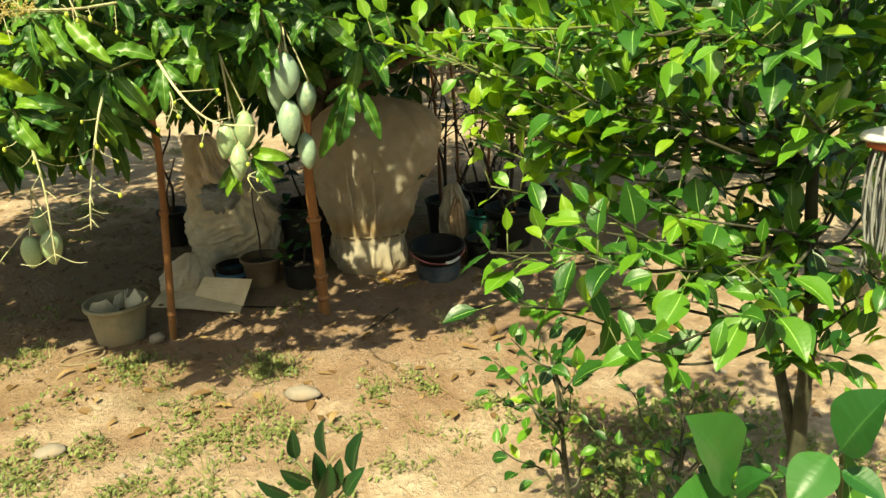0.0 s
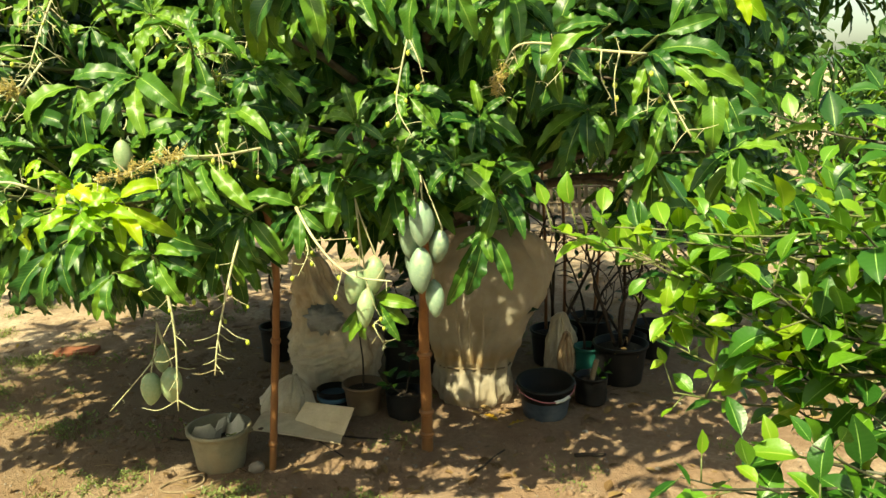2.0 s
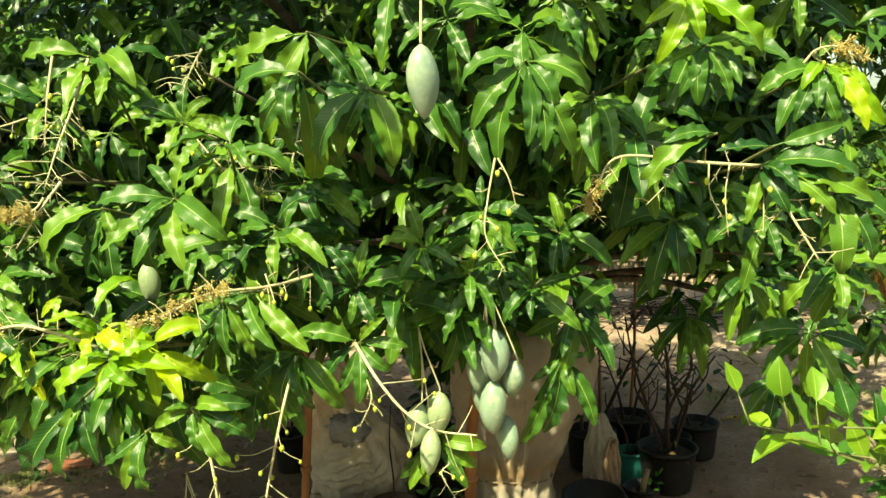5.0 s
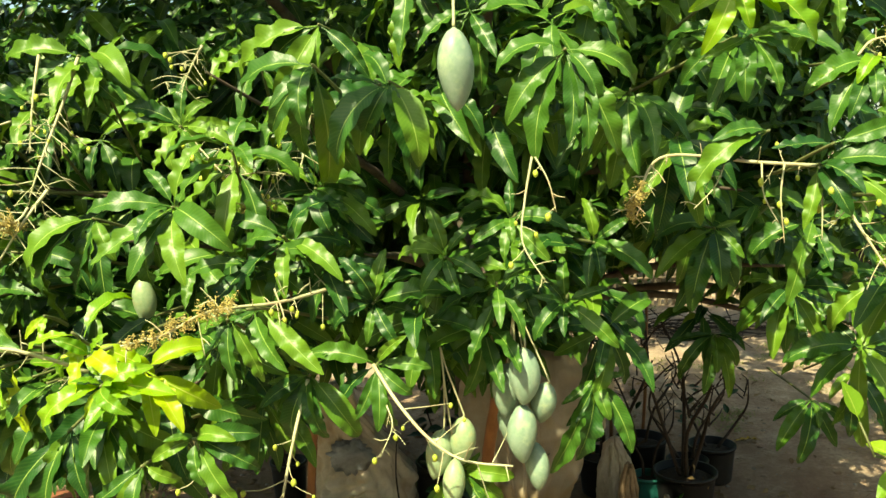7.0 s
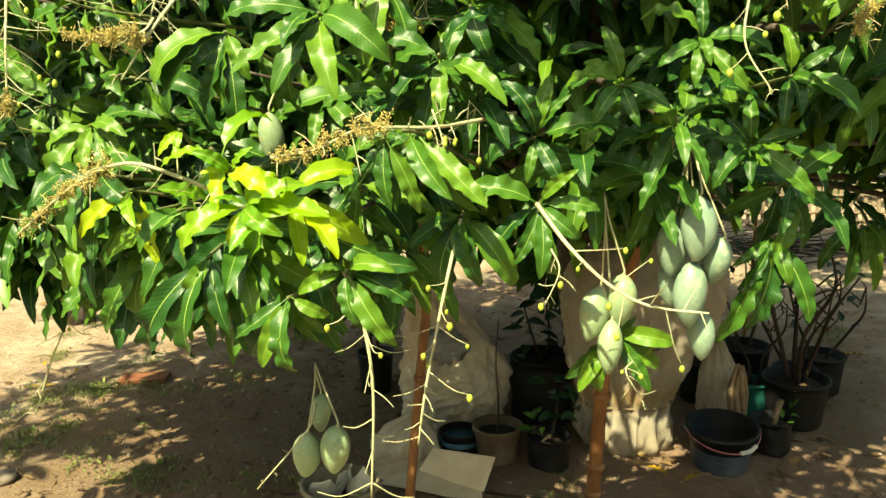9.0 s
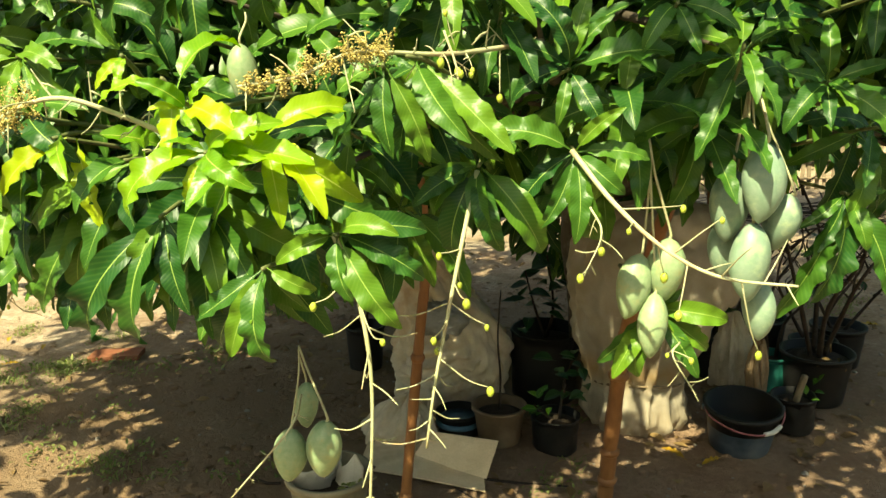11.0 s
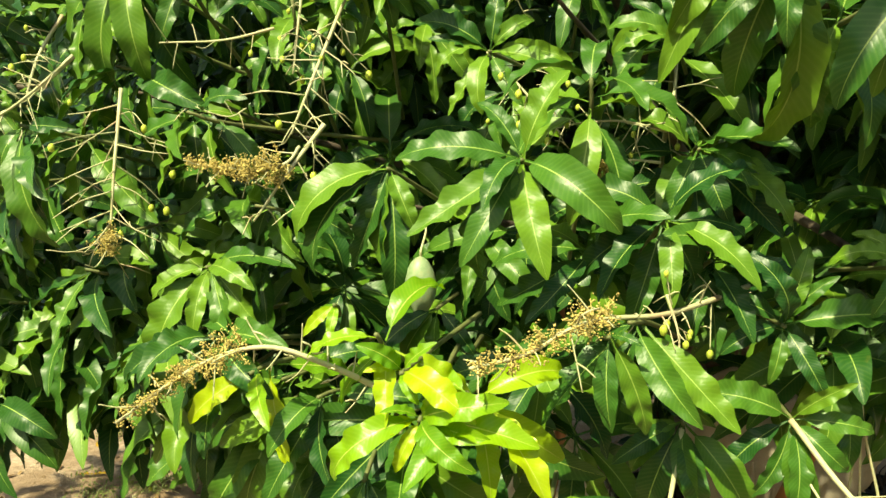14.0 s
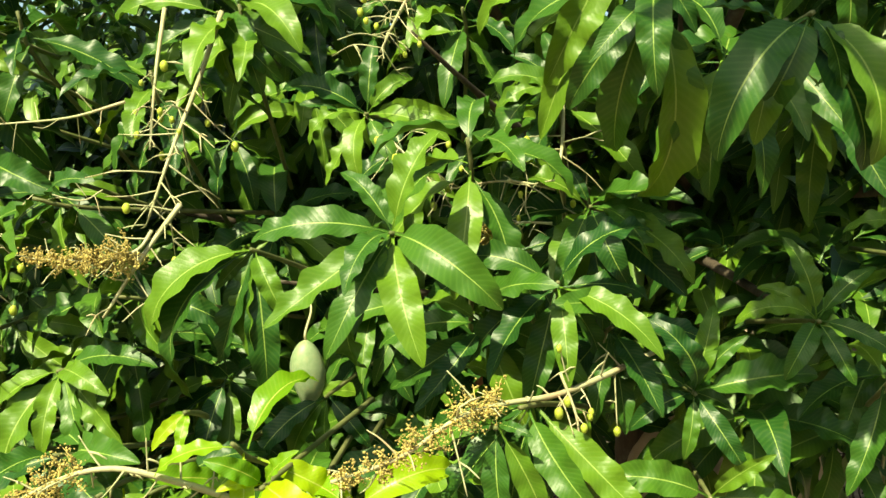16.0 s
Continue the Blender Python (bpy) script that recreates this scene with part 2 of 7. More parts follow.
MOP_ORANGE = surface("orange_plastic", (0.403, 0.078, 0.0325), (0.455, 0.1105, 0.0455), 12.0, 0.45, 0.15, 0.001)
MOP_YARN = surface("grey_cotton_yarn", (0.156, 0.156, 0.1527), (0.247, 0.247, 0.2372), 40.0, 0.95, 0.4, 0.001, vary=0.4)


def ground_material():
    m, nt, bs = nodes("sandy_soil")
    big = noise_node(nt, 0.55, 5, 0.6)
    mid = noise_node(nt, 3.2, 6, 0.65)
    fine = noise_node(nt, 38.0, 5, 0.7)
    grit = noise_node(nt, 190.0, 3, 0.7)
    col = ramp(nt, mid, [(0.30, (0.25, 0.158, 0.095)), (0.48, (0.44, 0.318, 0.22)), (0.68, (0.62, 0.50, 0.375))])
    col = mixc(nt, math_node(nt, "MULTIPLY", big, 0.30), col, (0.1852, 0.1073, 0.0618))
    dk = nt.nodes.new("ShaderNodeMapRange")
    dk.inputs[1].default_value, dk.inputs[2].default_value = 0.42, 0.62
    link(nt, fine, dk.inputs[0])
    col = mixc(nt, math_node(nt, "MULTIPLY", math_node(nt, "SUBTRACT", 1.0, dk.outputs[0]), 0.42), col, (0.0878, 0.052, 0.0273))
    col = mixc(nt, math_node(nt, "MULTIPLY", grit, 0.30), col, (0.325, 0.273, 0.2015))
    # reddish loam about the mango's foot, ragged-edged, its colour also deepening the tree's shade
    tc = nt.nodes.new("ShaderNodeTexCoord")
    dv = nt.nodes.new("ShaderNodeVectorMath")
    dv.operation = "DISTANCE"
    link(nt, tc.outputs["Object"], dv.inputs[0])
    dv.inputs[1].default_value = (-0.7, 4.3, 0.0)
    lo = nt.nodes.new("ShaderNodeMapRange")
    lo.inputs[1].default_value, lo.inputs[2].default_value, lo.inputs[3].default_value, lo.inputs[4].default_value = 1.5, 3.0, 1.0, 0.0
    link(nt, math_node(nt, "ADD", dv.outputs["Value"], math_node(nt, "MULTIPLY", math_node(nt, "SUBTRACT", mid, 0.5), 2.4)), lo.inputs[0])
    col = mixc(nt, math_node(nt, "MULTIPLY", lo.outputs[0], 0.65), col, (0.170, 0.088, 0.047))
    # darker earth on the weedy side; the boughs' shade there is painted in
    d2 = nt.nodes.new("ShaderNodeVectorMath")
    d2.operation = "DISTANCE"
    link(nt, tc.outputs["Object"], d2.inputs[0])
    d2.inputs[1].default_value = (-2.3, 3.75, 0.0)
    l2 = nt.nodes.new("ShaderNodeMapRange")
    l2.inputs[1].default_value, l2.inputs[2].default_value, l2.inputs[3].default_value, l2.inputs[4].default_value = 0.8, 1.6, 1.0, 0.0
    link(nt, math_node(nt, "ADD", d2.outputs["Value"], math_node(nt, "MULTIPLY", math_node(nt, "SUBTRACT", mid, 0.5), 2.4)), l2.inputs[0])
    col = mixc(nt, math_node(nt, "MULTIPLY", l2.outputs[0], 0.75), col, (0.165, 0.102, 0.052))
    # moss and trodden weeds
    gr = nt.nodes.new("ShaderNodeMapRange")
    gr.inputs[1].default_value, gr.inputs[2].default_value = 0.56, 0.70
    link(nt, noise_node(nt, 1.35, 6, 0.7), gr.inputs[0])
    col = mixc(nt, math_node(nt, "MULTIPLY", gr.outputs[0], 0.45), col, (0.091, 0.0975, 0.0358))
    link(nt, col, bs.inputs["Base Color"])
    bs.inputs["Roughness"].default_value = 0.95
    h = math_node(nt, "ADD", math_node(nt, "ADD", math_node(nt, "MULTIPLY", mid, 1.2), fine), math_node(nt, "MULTIPLY", grit, 0.35))
    bump(nt, bs, h, 0.9, 0.022)
    return m


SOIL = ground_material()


# ---- geometry helpers ----
class Geo:
    """Collects vertices, faces and texture places for one mesh."""

    def __init__(self):
        self.v, self.f, self.uv, self.n = [], [], [], 0

    def add(self, v, f, uv=None):
        v = np.asarray(v, float)
        self.v.append(v)
        self.f.extend([tuple(i + self.n for i in face) for face in f])
        self.uv.append(np.zeros((len(v), 2)) if uv is None else uv)
        self.n += len(v)
        return self

    def mesh(self, name, mat, smooth=True):
        me = bpy.data.meshes.new(name)
        v = np.concatenate(self.v)
        me.from_pydata(v.tolist(), [], self.f)
        uvl = me.uv_layers.new(name="UVMap")
        idx = np.empty(len(me.loops), dtype=np.int32)
        me.loops.foreach_get("vertex_index", idx)
        uvl.data.foreach_set("uv", np.concatenate(self.uv)[idx].ravel())
        if smooth:
            me.polygons.foreach_set("use_smooth", [True] * len(me.polygons))
        me.materials.append(mat)
        me.update()
        return me


def place(name, me, parent=None, m=None, label="", category="", group="", kind=""):
    ob = new(name, me)
    ob.parent = parent
    if m is not None:
        ob.matrix_basis = m
    return tagged(ob, label, category, group, kind)


def part(name, geo, mat, parent, label="", m=None, smooth=True, kind=""):
    return place(name, geo.mesh(name, mat, smooth), parent, m, label, kind=kind)


def thing(name, at, label, category, group=""):
    ob = new(name)
    ob.empty_display_size = 0.05
    ob.location = at
    return tagged(ob, label, category, group)


def smooth_path(pts, steps=8):
    """A Catmull-Rom line through the points."""
    p = [np.array(q, float) for q in pts]
    p = [2 * p[0] - p[1]] + p + [2 * p[-1] - p[-2]]
    out = []
    for i in range(1, len(p) - 2):
        for k in range(steps):
            t = k / steps
            a, b, c, d = p[i - 1], p[i], p[i + 1], p[i + 2]
            out.append(0.5 * (2 * b + (c - a) * t + (2 * a - 5 * b + 4 * c - d) * t * t + (3 * b - a - 3 * c + d) * t ** 3))
    out.append(p[-2])
    return np.array(out)


def tube(geo, pts, r0, r1=None, sides=6, wobble=0.0, rng=None):
    """A tapering round rod along the points, closed at both ends."""
    pts = np.asarray(pts, float)
    r1 = r0 if r1 is None else r1
    n = len(pts)
    tan = np.gradient(pts, axis=0)
    tan /= np.linalg.norm(tan, axis=1)[:, None] + 1e-9
    ref = np.array((0.31, 0.22, 0.92)) if abs(tan[0][2]) < 0.9 else np.array((1.0, 0.1, 0.0))
    v, f, uv = [], [], []
    for i in range(n):
        a = np.cross(tan[i], ref)
        a /= np.linalg.norm(a) + 1e-9
        b = np.cross(tan[i], a)
        ref = np.cross(a, tan[i])
        r = r0 + (r1 - r0) * i / (n - 1)
        if wobble and rng is not None:
            r *= 1 + rng.uniform(-wobble, wobble)
        for k in range(sides):
            an = 2 * math.pi * k / sides
            v.append(pts[i] + r * (math.cos(an) * a + math.sin(an) * b))
            uv.append((k / sides, i / n))
    for i in range(n - 1):
        for k in range(sides):
            k2 = (k + 1) % sides
            f.append((i * sides + k, i * sides + k2, (i + 1) * sides + k2, (i + 1) * sides + k))
    f.append(tuple(range(sides))[::-1])
    f.append(tuple((n - 1) * sides + k for k in range(sides)))
    return geo.add(v, f, np.array(uv))


def revolve(geo, profile, sides=28, at=(0, 0, 0), warp=None):
    """Turns a list of (radius, height) about the z axis. warp(x, y, z) may shift the points."""
    v, f = [], []
    for r, z in profile:
        for k in range(sides):
            an = 2 * math.pi * k / sides
            p = (r * math.cos(an), r * math.sin(an), z)
            p = warp(*p) if warp else p
            v.append((p[0] + at[0], p[1] + at[1], p[2] + at[2]))
    for i in range(len(profile) - 1):
        for k in range(sides):
            k2 = (k + 1) % sides
            f.append((i * sides + k, i * sides + k2, (i + 1) * sides + k2, (i + 1) * sides + k))
    if profile[0][0] > 1e-5:
        f.append(tuple(range(sides))[::-1])
    if profile[-1][0] > 1e-5:
        f.append(tuple((len(profile) - 1) * sides + k for k in range(sides)))
    return geo.add(v, f)


def blob(geo, at, r, rng, sides=6, rings=4, rough=0.2):
    """A small uneven pebble or berry with three radii."""
    v = [(at[0], at[1], at[2] - r[2])]
    for i in range(1, rings):
        ph = math.pi * i / rings
        for k in range(sides):
            an = 2 * math.pi * (k + 0.5 * (i % 2)) / sides
            s = 1 + rng.uniform(-rough, rough)
            v.append((at[0] + r[0] * s * math.sin(ph) * math.cos(an), at[1] + r[1] * s * math.sin(ph) * math.sin(an), at[2] - r[2] * s * math.cos(ph)))
    v.append((at[0], at[1], at[2] + r[2]))
    f = [(0, 1 + (k + 1) % sides, 1 + k) for k in range(sides)]
    for i in range(rings - 2):
        for k in range(sides):
            a, b = 1 + i * sides + k, 1 + i * sides + (k + 1) % sides
            f.append((a, b, b + sides, a + sides))
    top = len(v) - 1
    f += [(top, top - sides + k, top - sides + (k + 1) % sides) for k in range(sides)]
    return geo.add(v, f)


def leaf_shape(width, droop, fold, wave, nl, nw, rng, shape="lance", stem=0.12, twist=0.0):
    """A leaf one long, from its stalk at the origin along +y, upper side to +z, bending down by droop radians."""
    n_st = 2
    v, uv, f = [], [], []
    ph = rng.uniform(0, 6.28)
    lean = rng.uniform(-0.35, 0.35)
    y = z = x = 0.0
    total = nl + n_st
    prev = 0.0
    for i in range(total + 1):
        if i <= n_st:
            s = stem * i / n_st
            t = 0.0
            half = 0.011
        else:
            t = (i - n_st) / nl
            s = stem + (1 - stem) * t
            if shape == "lance":
                half = 0.5 * width * (math.sin(math.pi * min(1, t) ** 0.86) ** 0.66) * (1 - 0.10 * t) if t < 1 else 0.004
            else:
                half = 0.5 * width * (math.sin(math.pi * min(1, t) ** 0.84) ** 0.98) * (1.06 - 0.06 * t) if t < 1 else 0.004
            half = max(half, 0.008)
        ds = s - prev
        prev = s
        an = -droop * s ** 1.3 + 0.15
        y += ds * math.cos(an)
        z += ds * math.sin(an)
        x += ds * lean * s
        tw = twist * s
        for k in range(nw + 1):
            u = k / nw * 2 - 1
            w = wave * (math.sin(ph + t * 25 + (1.3 if u > 0 else 0)) + 0.35 * math.sin(2 * ph + t * 33 + (2.1 if u > 0 else 0))) * abs(u) ** 1.5 * math.sin(math.pi * t) if t > 0 else 0
            up = fold * abs(u) * half + w
            dx, dz = u * half * math.cos(tw) - up * math.sin(tw), u * half * math.sin(tw) + up * math.cos(tw)
            v.append((x + dx, y - dz * math.sin(an), z + dz * math.cos(an)))
            uv.append((k / nw, 0 if i <= n_st else t))
    for i in range(total):
        for k in range(nw):
            a = i * (nw + 1) + k
            f.append((a, a + 1, a + nw + 2, a + nw + 1))
    return np.array(v), f, np.array(uv)


def leaf_frame(base, way, face, size):
    """The placing of a leaf: its length along way, its upper side towards face."""
    y = Vector(way).normalized()
    x = y.cross(Vector(face))
    if x.length < 1e-3:
        x = y.orthogonal()
    x.normalize()
    z = x.cross(y)
    m = Matrix((x, y, z)).transposed() * size
    m = m.to_4x4()
    m.translation = base
    return m


def put_leaf(geo, shape, m):
    v, f, uv = shape
    a = np.array(m)
    geo.add(v @ a[:3, :3].T + a[:3, 3], f, uv)


L = random.Random(11)
MANGO_FINE = [leaf_shape(L.uniform(0.230, 0.290), d, L.uniform(0.2, 0.5), L.uniform(0.022, 0.040), 24, 4, L, stem=0.13, twist=L.uniform(-0.4, 0.4)) for d in (0.5, 0.8, 1.1, 1.4, 1.75, 2.1) for _ in range(2)]
MANGO_PLAIN = [leaf_shape(L.uniform(0.225, 0.285), d, L.uniform(0.2, 0.5), L.uniform(0.014, 0.028), 8, 2, L, stem=0.13, twist=L.uniform(-0.4, 0.4)) for d in (0.4, 0.75, 1.1, 1.5, 1.9) for _ in range(2)]
MANGO_MESH = [Geo().add(*s).mesh("mango_leaf_mesh", MANGO_LEAF) for s in MANGO_FINE]
YOUNG_MESH = [Geo().add(*s).mesh("young_leaf_mesh", YOUNG_LEAF) for s in MANGO_FINE]
CITRUS_FINE = [leaf_shape(L.uniform(0.40, 0.50), d, L.uniform(0.15, 0.45), L.uniform(0.010, 0.024), 10, 4, L, "oval", 0.14, L.uniform(-0.3, 0.3)) for d in (0.0, 0.3, 0.6, 0.9) for _ in range(2)]
CITRUS_MESH = [Geo().add(*s).mesh("citrus_leaf_mesh", CITRUS_LEAF) for s in CITRUS_FINE]
CITRUS_YMESH = [Geo().add(*s).mesh("young_citrus_mesh", CITRUS_YOUNG) for s in CITRUS_FINE]
SMALL_LEAF = [leaf_shape(0.42, d, 0.3, 0.01, 4, 2, L, "oval", 0.08) for d in (0.1, 0.5, 0.9, 1.3)]


# ---- ground ----
def ground_height(x, y):
    near = max(0.0, 1.0 - (abs(x) + abs(y - 3)) / 30)
    return near * (0.020 * noise.noise((x * 0.9, y * 0.9, 3.1)) + 0.016 * noise.noise((x * 3.1, y * 3.1, 7.7)) + 0.012 * noise.noise((x * 9, y * 9, 1.3)))


def build_ground():
    g = Geo()
    xs = np.concatenate([[-600, -200, -60, -20, -10], np.arange(-6, 6.01, 0.06), [10, 20, 60, 200, 600]])
    ys = np.concatenate([[-600, -60, -15, -6], np.arange(-2, 8.01, 0.06), np.arange(8.5, 14, 0.5), [20, 30, 60, 200, 900]])
    v = [(x, y, ground_height(x, y)) for y in ys for x in xs]
    nx = len(xs)
    f = [(j * nx + i, j * nx + i + 1, (j + 1) * nx + i + 1, (j + 1) * nx + i) for j in range(len(ys) - 1) for i in range(nx - 1)]
    g.add(v, f)
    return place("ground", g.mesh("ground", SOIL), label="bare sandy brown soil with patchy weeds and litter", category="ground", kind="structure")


ground = build_ground()


# ---- mango tree ----
mango_tree = thing("mango_tree", (-0.66, 4.30, 0.0), "leafy mango tree with low drooping boughs, blossom and green fruit", "tree")
TREE_AT = Vector((-0.66, 4.30, 0.0))


def local(p):
    return Vector(p) - TREE_AT


T = random.Random(5)
trunk = Geo()
tube(trunk, smooth_path([(0, 0, -0.05), (0.02, 0.01, 0.35), (-0.03, -0.02, 0.75), (0.02, -0.03, 1.15), (0.06, 0.0, 1.6)]), 0.07, 0.05, 10, 0.06, T)
part("trunk", trunk, BARK, mango_tree, "grey-brown mango trunk")
LIMB_ENDS = [(-2.1, 2.75, 1.75), (-1.45, 2.55, 1.55), (-1.2, 2.5, 1.95), (-0.85, 2.55, 1.50), (-0.55, 2.45, 1.45), (-0.35, 2.5, 1.95), (0.10, 2.7, 1.62), (0.45, 3.2, 1.35), (-0.75, 2.6, 2.5), (-1.7, 3.9, 2.2), (0.0, 4.2, 2.3), (-1.2, 2.3, 1.25), (-0.35, 1.75, 2.68), (-1.5, 2.1, 2.65), (0.62, 3.48, 1.08), (1.02, 4.10, 1.07)]
for n, e in enumerate(LIMB_ENDS):
    g = Geo()
    s = Vector((0.02, -0.02, 0.85 + 0.09 * (n % 7)))
    q = local(e)
    mid = s.lerp(q, 0.5) + Vector((T.uniform(-0.1, 0.1), T.uniform(-0.1, 0.1), T.uniform(0.05, 0.2)))
    tube(g, smooth_path([s, mid, q]), 0.032, 0.003, 7, 0.08, T)
    part("limb", g, BARK, mango_tree)


def whorl(tip, axis, n, size, sag, rng, spread=(25, 105)):
    """The placings of a whorl of leaves about the end of a shoot."""
    a = Vector(axis).normalized()
    u = a.orthogonal().normalized()
    w = a.cross(u)
    out = []
    turn = rng.uniform(0, 6.28)
    for i in range(n):
        q = (i + 0.5) / n
        ph = turn + i * 2.39996 + rng.uniform(-0.25, 0.25)
        pol = radians(spread[0] + (spread[1] - spread[0]) * q ** 0.8 + rng.uniform(-10, 10))
        d = a * math.cos(pol) + (u * math.cos(ph) + w * math.sin(ph)) * math.sin(pol)
        d.z -= sag * rng.uniform(0.55, 1.15)
        d.normalize()
        base = Vector(tip) - a * (0.055 * q) + d * 0.004
        face = a * 0.9 + Vector((0, 0, 0.55)) + Vector((rng.uniform(-0.3, 0.3), rng.uniform(-0.2, 0.2), 0))
        out.append((leaf_frame(base, d, face, size * rng.uniform(0.80, 1.17)), d))
    return out


def pick(d, count, rng):
    """The more a leaf stands up, the more it arches over."""
    k = (d.z + 1.0) * 0.5 * 0.8 + rng.uniform(-0.05, 0.3)
    return max(0, min(count - 1, int(k * count)))


loose_leaves, loose_young = Geo(), Geo()
TUFTS = []


def shoot(tip, axis, n=10, size=0.175, sag=0.3, young=False, single=True, back=0.36, spread=None):
    """A leafy shoot: a twig that runs back into the crown, with a whorl of leaves at its end."""
    p = local(tip)
    T = random.Random(int(abs(tip[0]) * 5000 + abs(tip[2]) * 70000))
    TUFTS.append(Vector(tip))
    a = Vector(axis).normalized()
    leaves = whorl(p, a, n, size, sag, T, spread or ((50, 112) if sag < 0.5 else (25, 105)))
    g = Geo()
    end = p - a * back + Vector((T.uniform(-0.05, 0.05), 0.10, T.uniform(-0.07, 0.04)))
    tube(g, smooth_path([p + a * 0.012, p - a * 0.08, end], 4), 0.0032, 0.0048, 5)
    twig = part("shoot", g, TWIG, mango_tree)
    for m, d in leaves:
        k = pick(d, 12, T)
        if single:
            place("leaf", (YOUNG_MESH if young else MANGO_MESH)[k], twig, m)
        else:
            put_leaf(loose_young if young else loose_leaves, MANGO_FINE[k], m)


def fan(centre, tips, young=False, single=True, face=(0.0, -0.9, 0.5), back=0.36):
    """A tuft whose leaves reach from its centre to the given ends."""
    c = local(centre)
    T = random.Random(int(abs(centre[0]) * 5000 + abs(centre[2]) * 70000))
    TUFTS.append(Vector(centre))
    a = Vector(face).normalized()
    g = Geo()
    end = c + Vector((T.uniform(-0.05, 0.05), back, T.uniform(-0.08, 0.02)))
    tube(g, smooth_path([c - Vector((0, 0.012, 0)), c.lerp(end, 0.4), end], 4), 0.0032, 0.0048, 5)
    twig = part("shoot", g, TWIG, mango_tree)
    for tip in tips:
        k = T.randrange(2, 11)
        v = MANGO_FINE[k][0]
        chord = Vector(v[-3])
        d = local(tip) - c
        f = a + Vector((T.uniform(-0.35, 0.35), T.uniform(-0.2, 0.2), T.uniform(-0.2, 0.35)))
        m = leaf_frame(c + d * 0.02, d, f, d.length / chord.length) @ Matrix.Diagonal(((1.08 if young else 1.0) * min(1.0, 0.20 * chord.length / d.length), 1, 1, 1)) @ leaf_frame((0, 0, 0), chord, (0, 0, 1), 1.0).inverted()
        if single:
            place("leaf", (YOUNG_MESH if young else MANGO_MESH)[k], twig, m)
        else:
            put_leaf(loose_young if young else loose_leaves, MANGO_FINE[k], m)



FRONT, UP, LEFT, RIGHT = (0.05, -1, 0.3), (0, -0.6, 0.9), (-0.6, -0.8, 0.2), (0.6, -0.8, 0.2)
# tufts of the front
fan((-0.798, 2.336, 1.416), ((-0.732, 2.320, 1.495), (-0.637, 2.350, 1.437), (-0.740, 2.300, 1.323), (-0.814, 2.320, 1.329), (-0.911, 2.350, 1.431), (-0.863, 2.300, 1.520), (-0.884, 2.320, 1.368), (-0.769, 2.350, 1.531)))
fan((-0.936, 2.284, 1.270), ((-1.005, 2.260, 1.196), (-0.975, 2.290, 1.124), (-0.916, 2.240, 1.170), (-0.897, 2.260, 1.140), (-0.838, 2.290, 1.131), (-1.034, 2.240, 1.212), (-1.022, 2.260, 1.259), (-0.990, 2.290, 1.318), (-0.887, 2.240, 1.326)))
fan((-0.788, 2.278, 1.292), ((-0.930, 2.260, 1.319), (-0.675, 2.290, 1.279), (-0.718, 2.240, 1.361), (-0.838, 2.260, 1.177), (-0.871, 2.290, 1.186), (-0.786, 2.240, 1.157), (-0.713, 2.260, 1.231), (-0.748, 2.290, 1.154)))
fan((-1.117, 2.082, 1.202), ((-1.198, 2.060, 1.164), (-0.996, 2.090, 1.205), (-1.026, 2.040, 1.210), (-1.029, 2.060, 1.076), (-1.001, 2.090, 1.138), (-1.166, 2.040, 1.209), (-1.094, 2.060, 1.113)))
fan((-1.212, 2.051, 1.161), ((-1.313, 2.040, 1.086), (-1.292, 2.070, 1.042), (-1.257, 2.020, 1.043), (-1.201, 2.040, 1.030), (-1.149, 2.070, 1.125), (-1.223, 2.020, 1.103)))
fan((-1.186, 2.220, 1.647), ((-1.129, 2.250, 1.770), (-1.256, 2.250, 1.723), (-1.360, 2.200, 1.640), (-1.323, 2.130, 1.543), (-1.251, 2.130, 1.507), (-1.222, 2.110, 1.583), (-1.138, 2.130, 1.498), (-1.049, 2.160, 1.559), (-1.225, 2.240, 1.471)))
fan((-1.398, 2.300, 1.624), ((-1.526, 2.250, 1.514), (-1.497, 2.260, 1.456), (-1.393, 2.280, 1.469), (-1.390, 2.300, 1.416), (-1.350, 2.280, 1.532), (-1.450, 2.290, 1.467)), back=0.3)
fan((-1.282, 2.530, 1.826), ((-1.271, 2.550, 1.947), (-1.417, 2.520, 1.869), (-1.385, 2.500, 1.842), (-1.343, 2.490, 1.714), (-1.367, 2.490, 1.778), (-1.139, 2.520, 1.812), (-1.144, 2.500, 1.774), (-1.210, 2.550, 1.883), (-1.283, 2.480, 1.717), (-1.216, 2.490, 1.733)))
fan((-0.868, 2.170, 1.915), ((-0.906, 2.250, 1.745), (-0.877, 2.270, 1.690), (-0.875, 2.100, 1.793), (-0.804, 2.250, 1.709), (-0.964, 2.200, 1.793), (-1.026, 2.220, 1.857), (-0.944, 2.120, 1.833)), back=0.25)
fan((-0.736, 2.150, 1.870), ((-0.775, 2.110, 1.740), (-0.747, 2.130, 1.767), (-0.666, 2.120, 1.711), (-0.641, 2.170, 1.768), (-0.827, 2.110, 1.881), (-0.688, 2.200, 1.808)), back=0.25)
fan((-0.715, 2.130, 1.873), ((-0.664, 2.100, 1.716), (-0.647, 2.130, 1.762), (-0.772, 2.120, 1.759), (-0.697, 2.090, 1.787), (-0.813, 2.100, 1.724)))
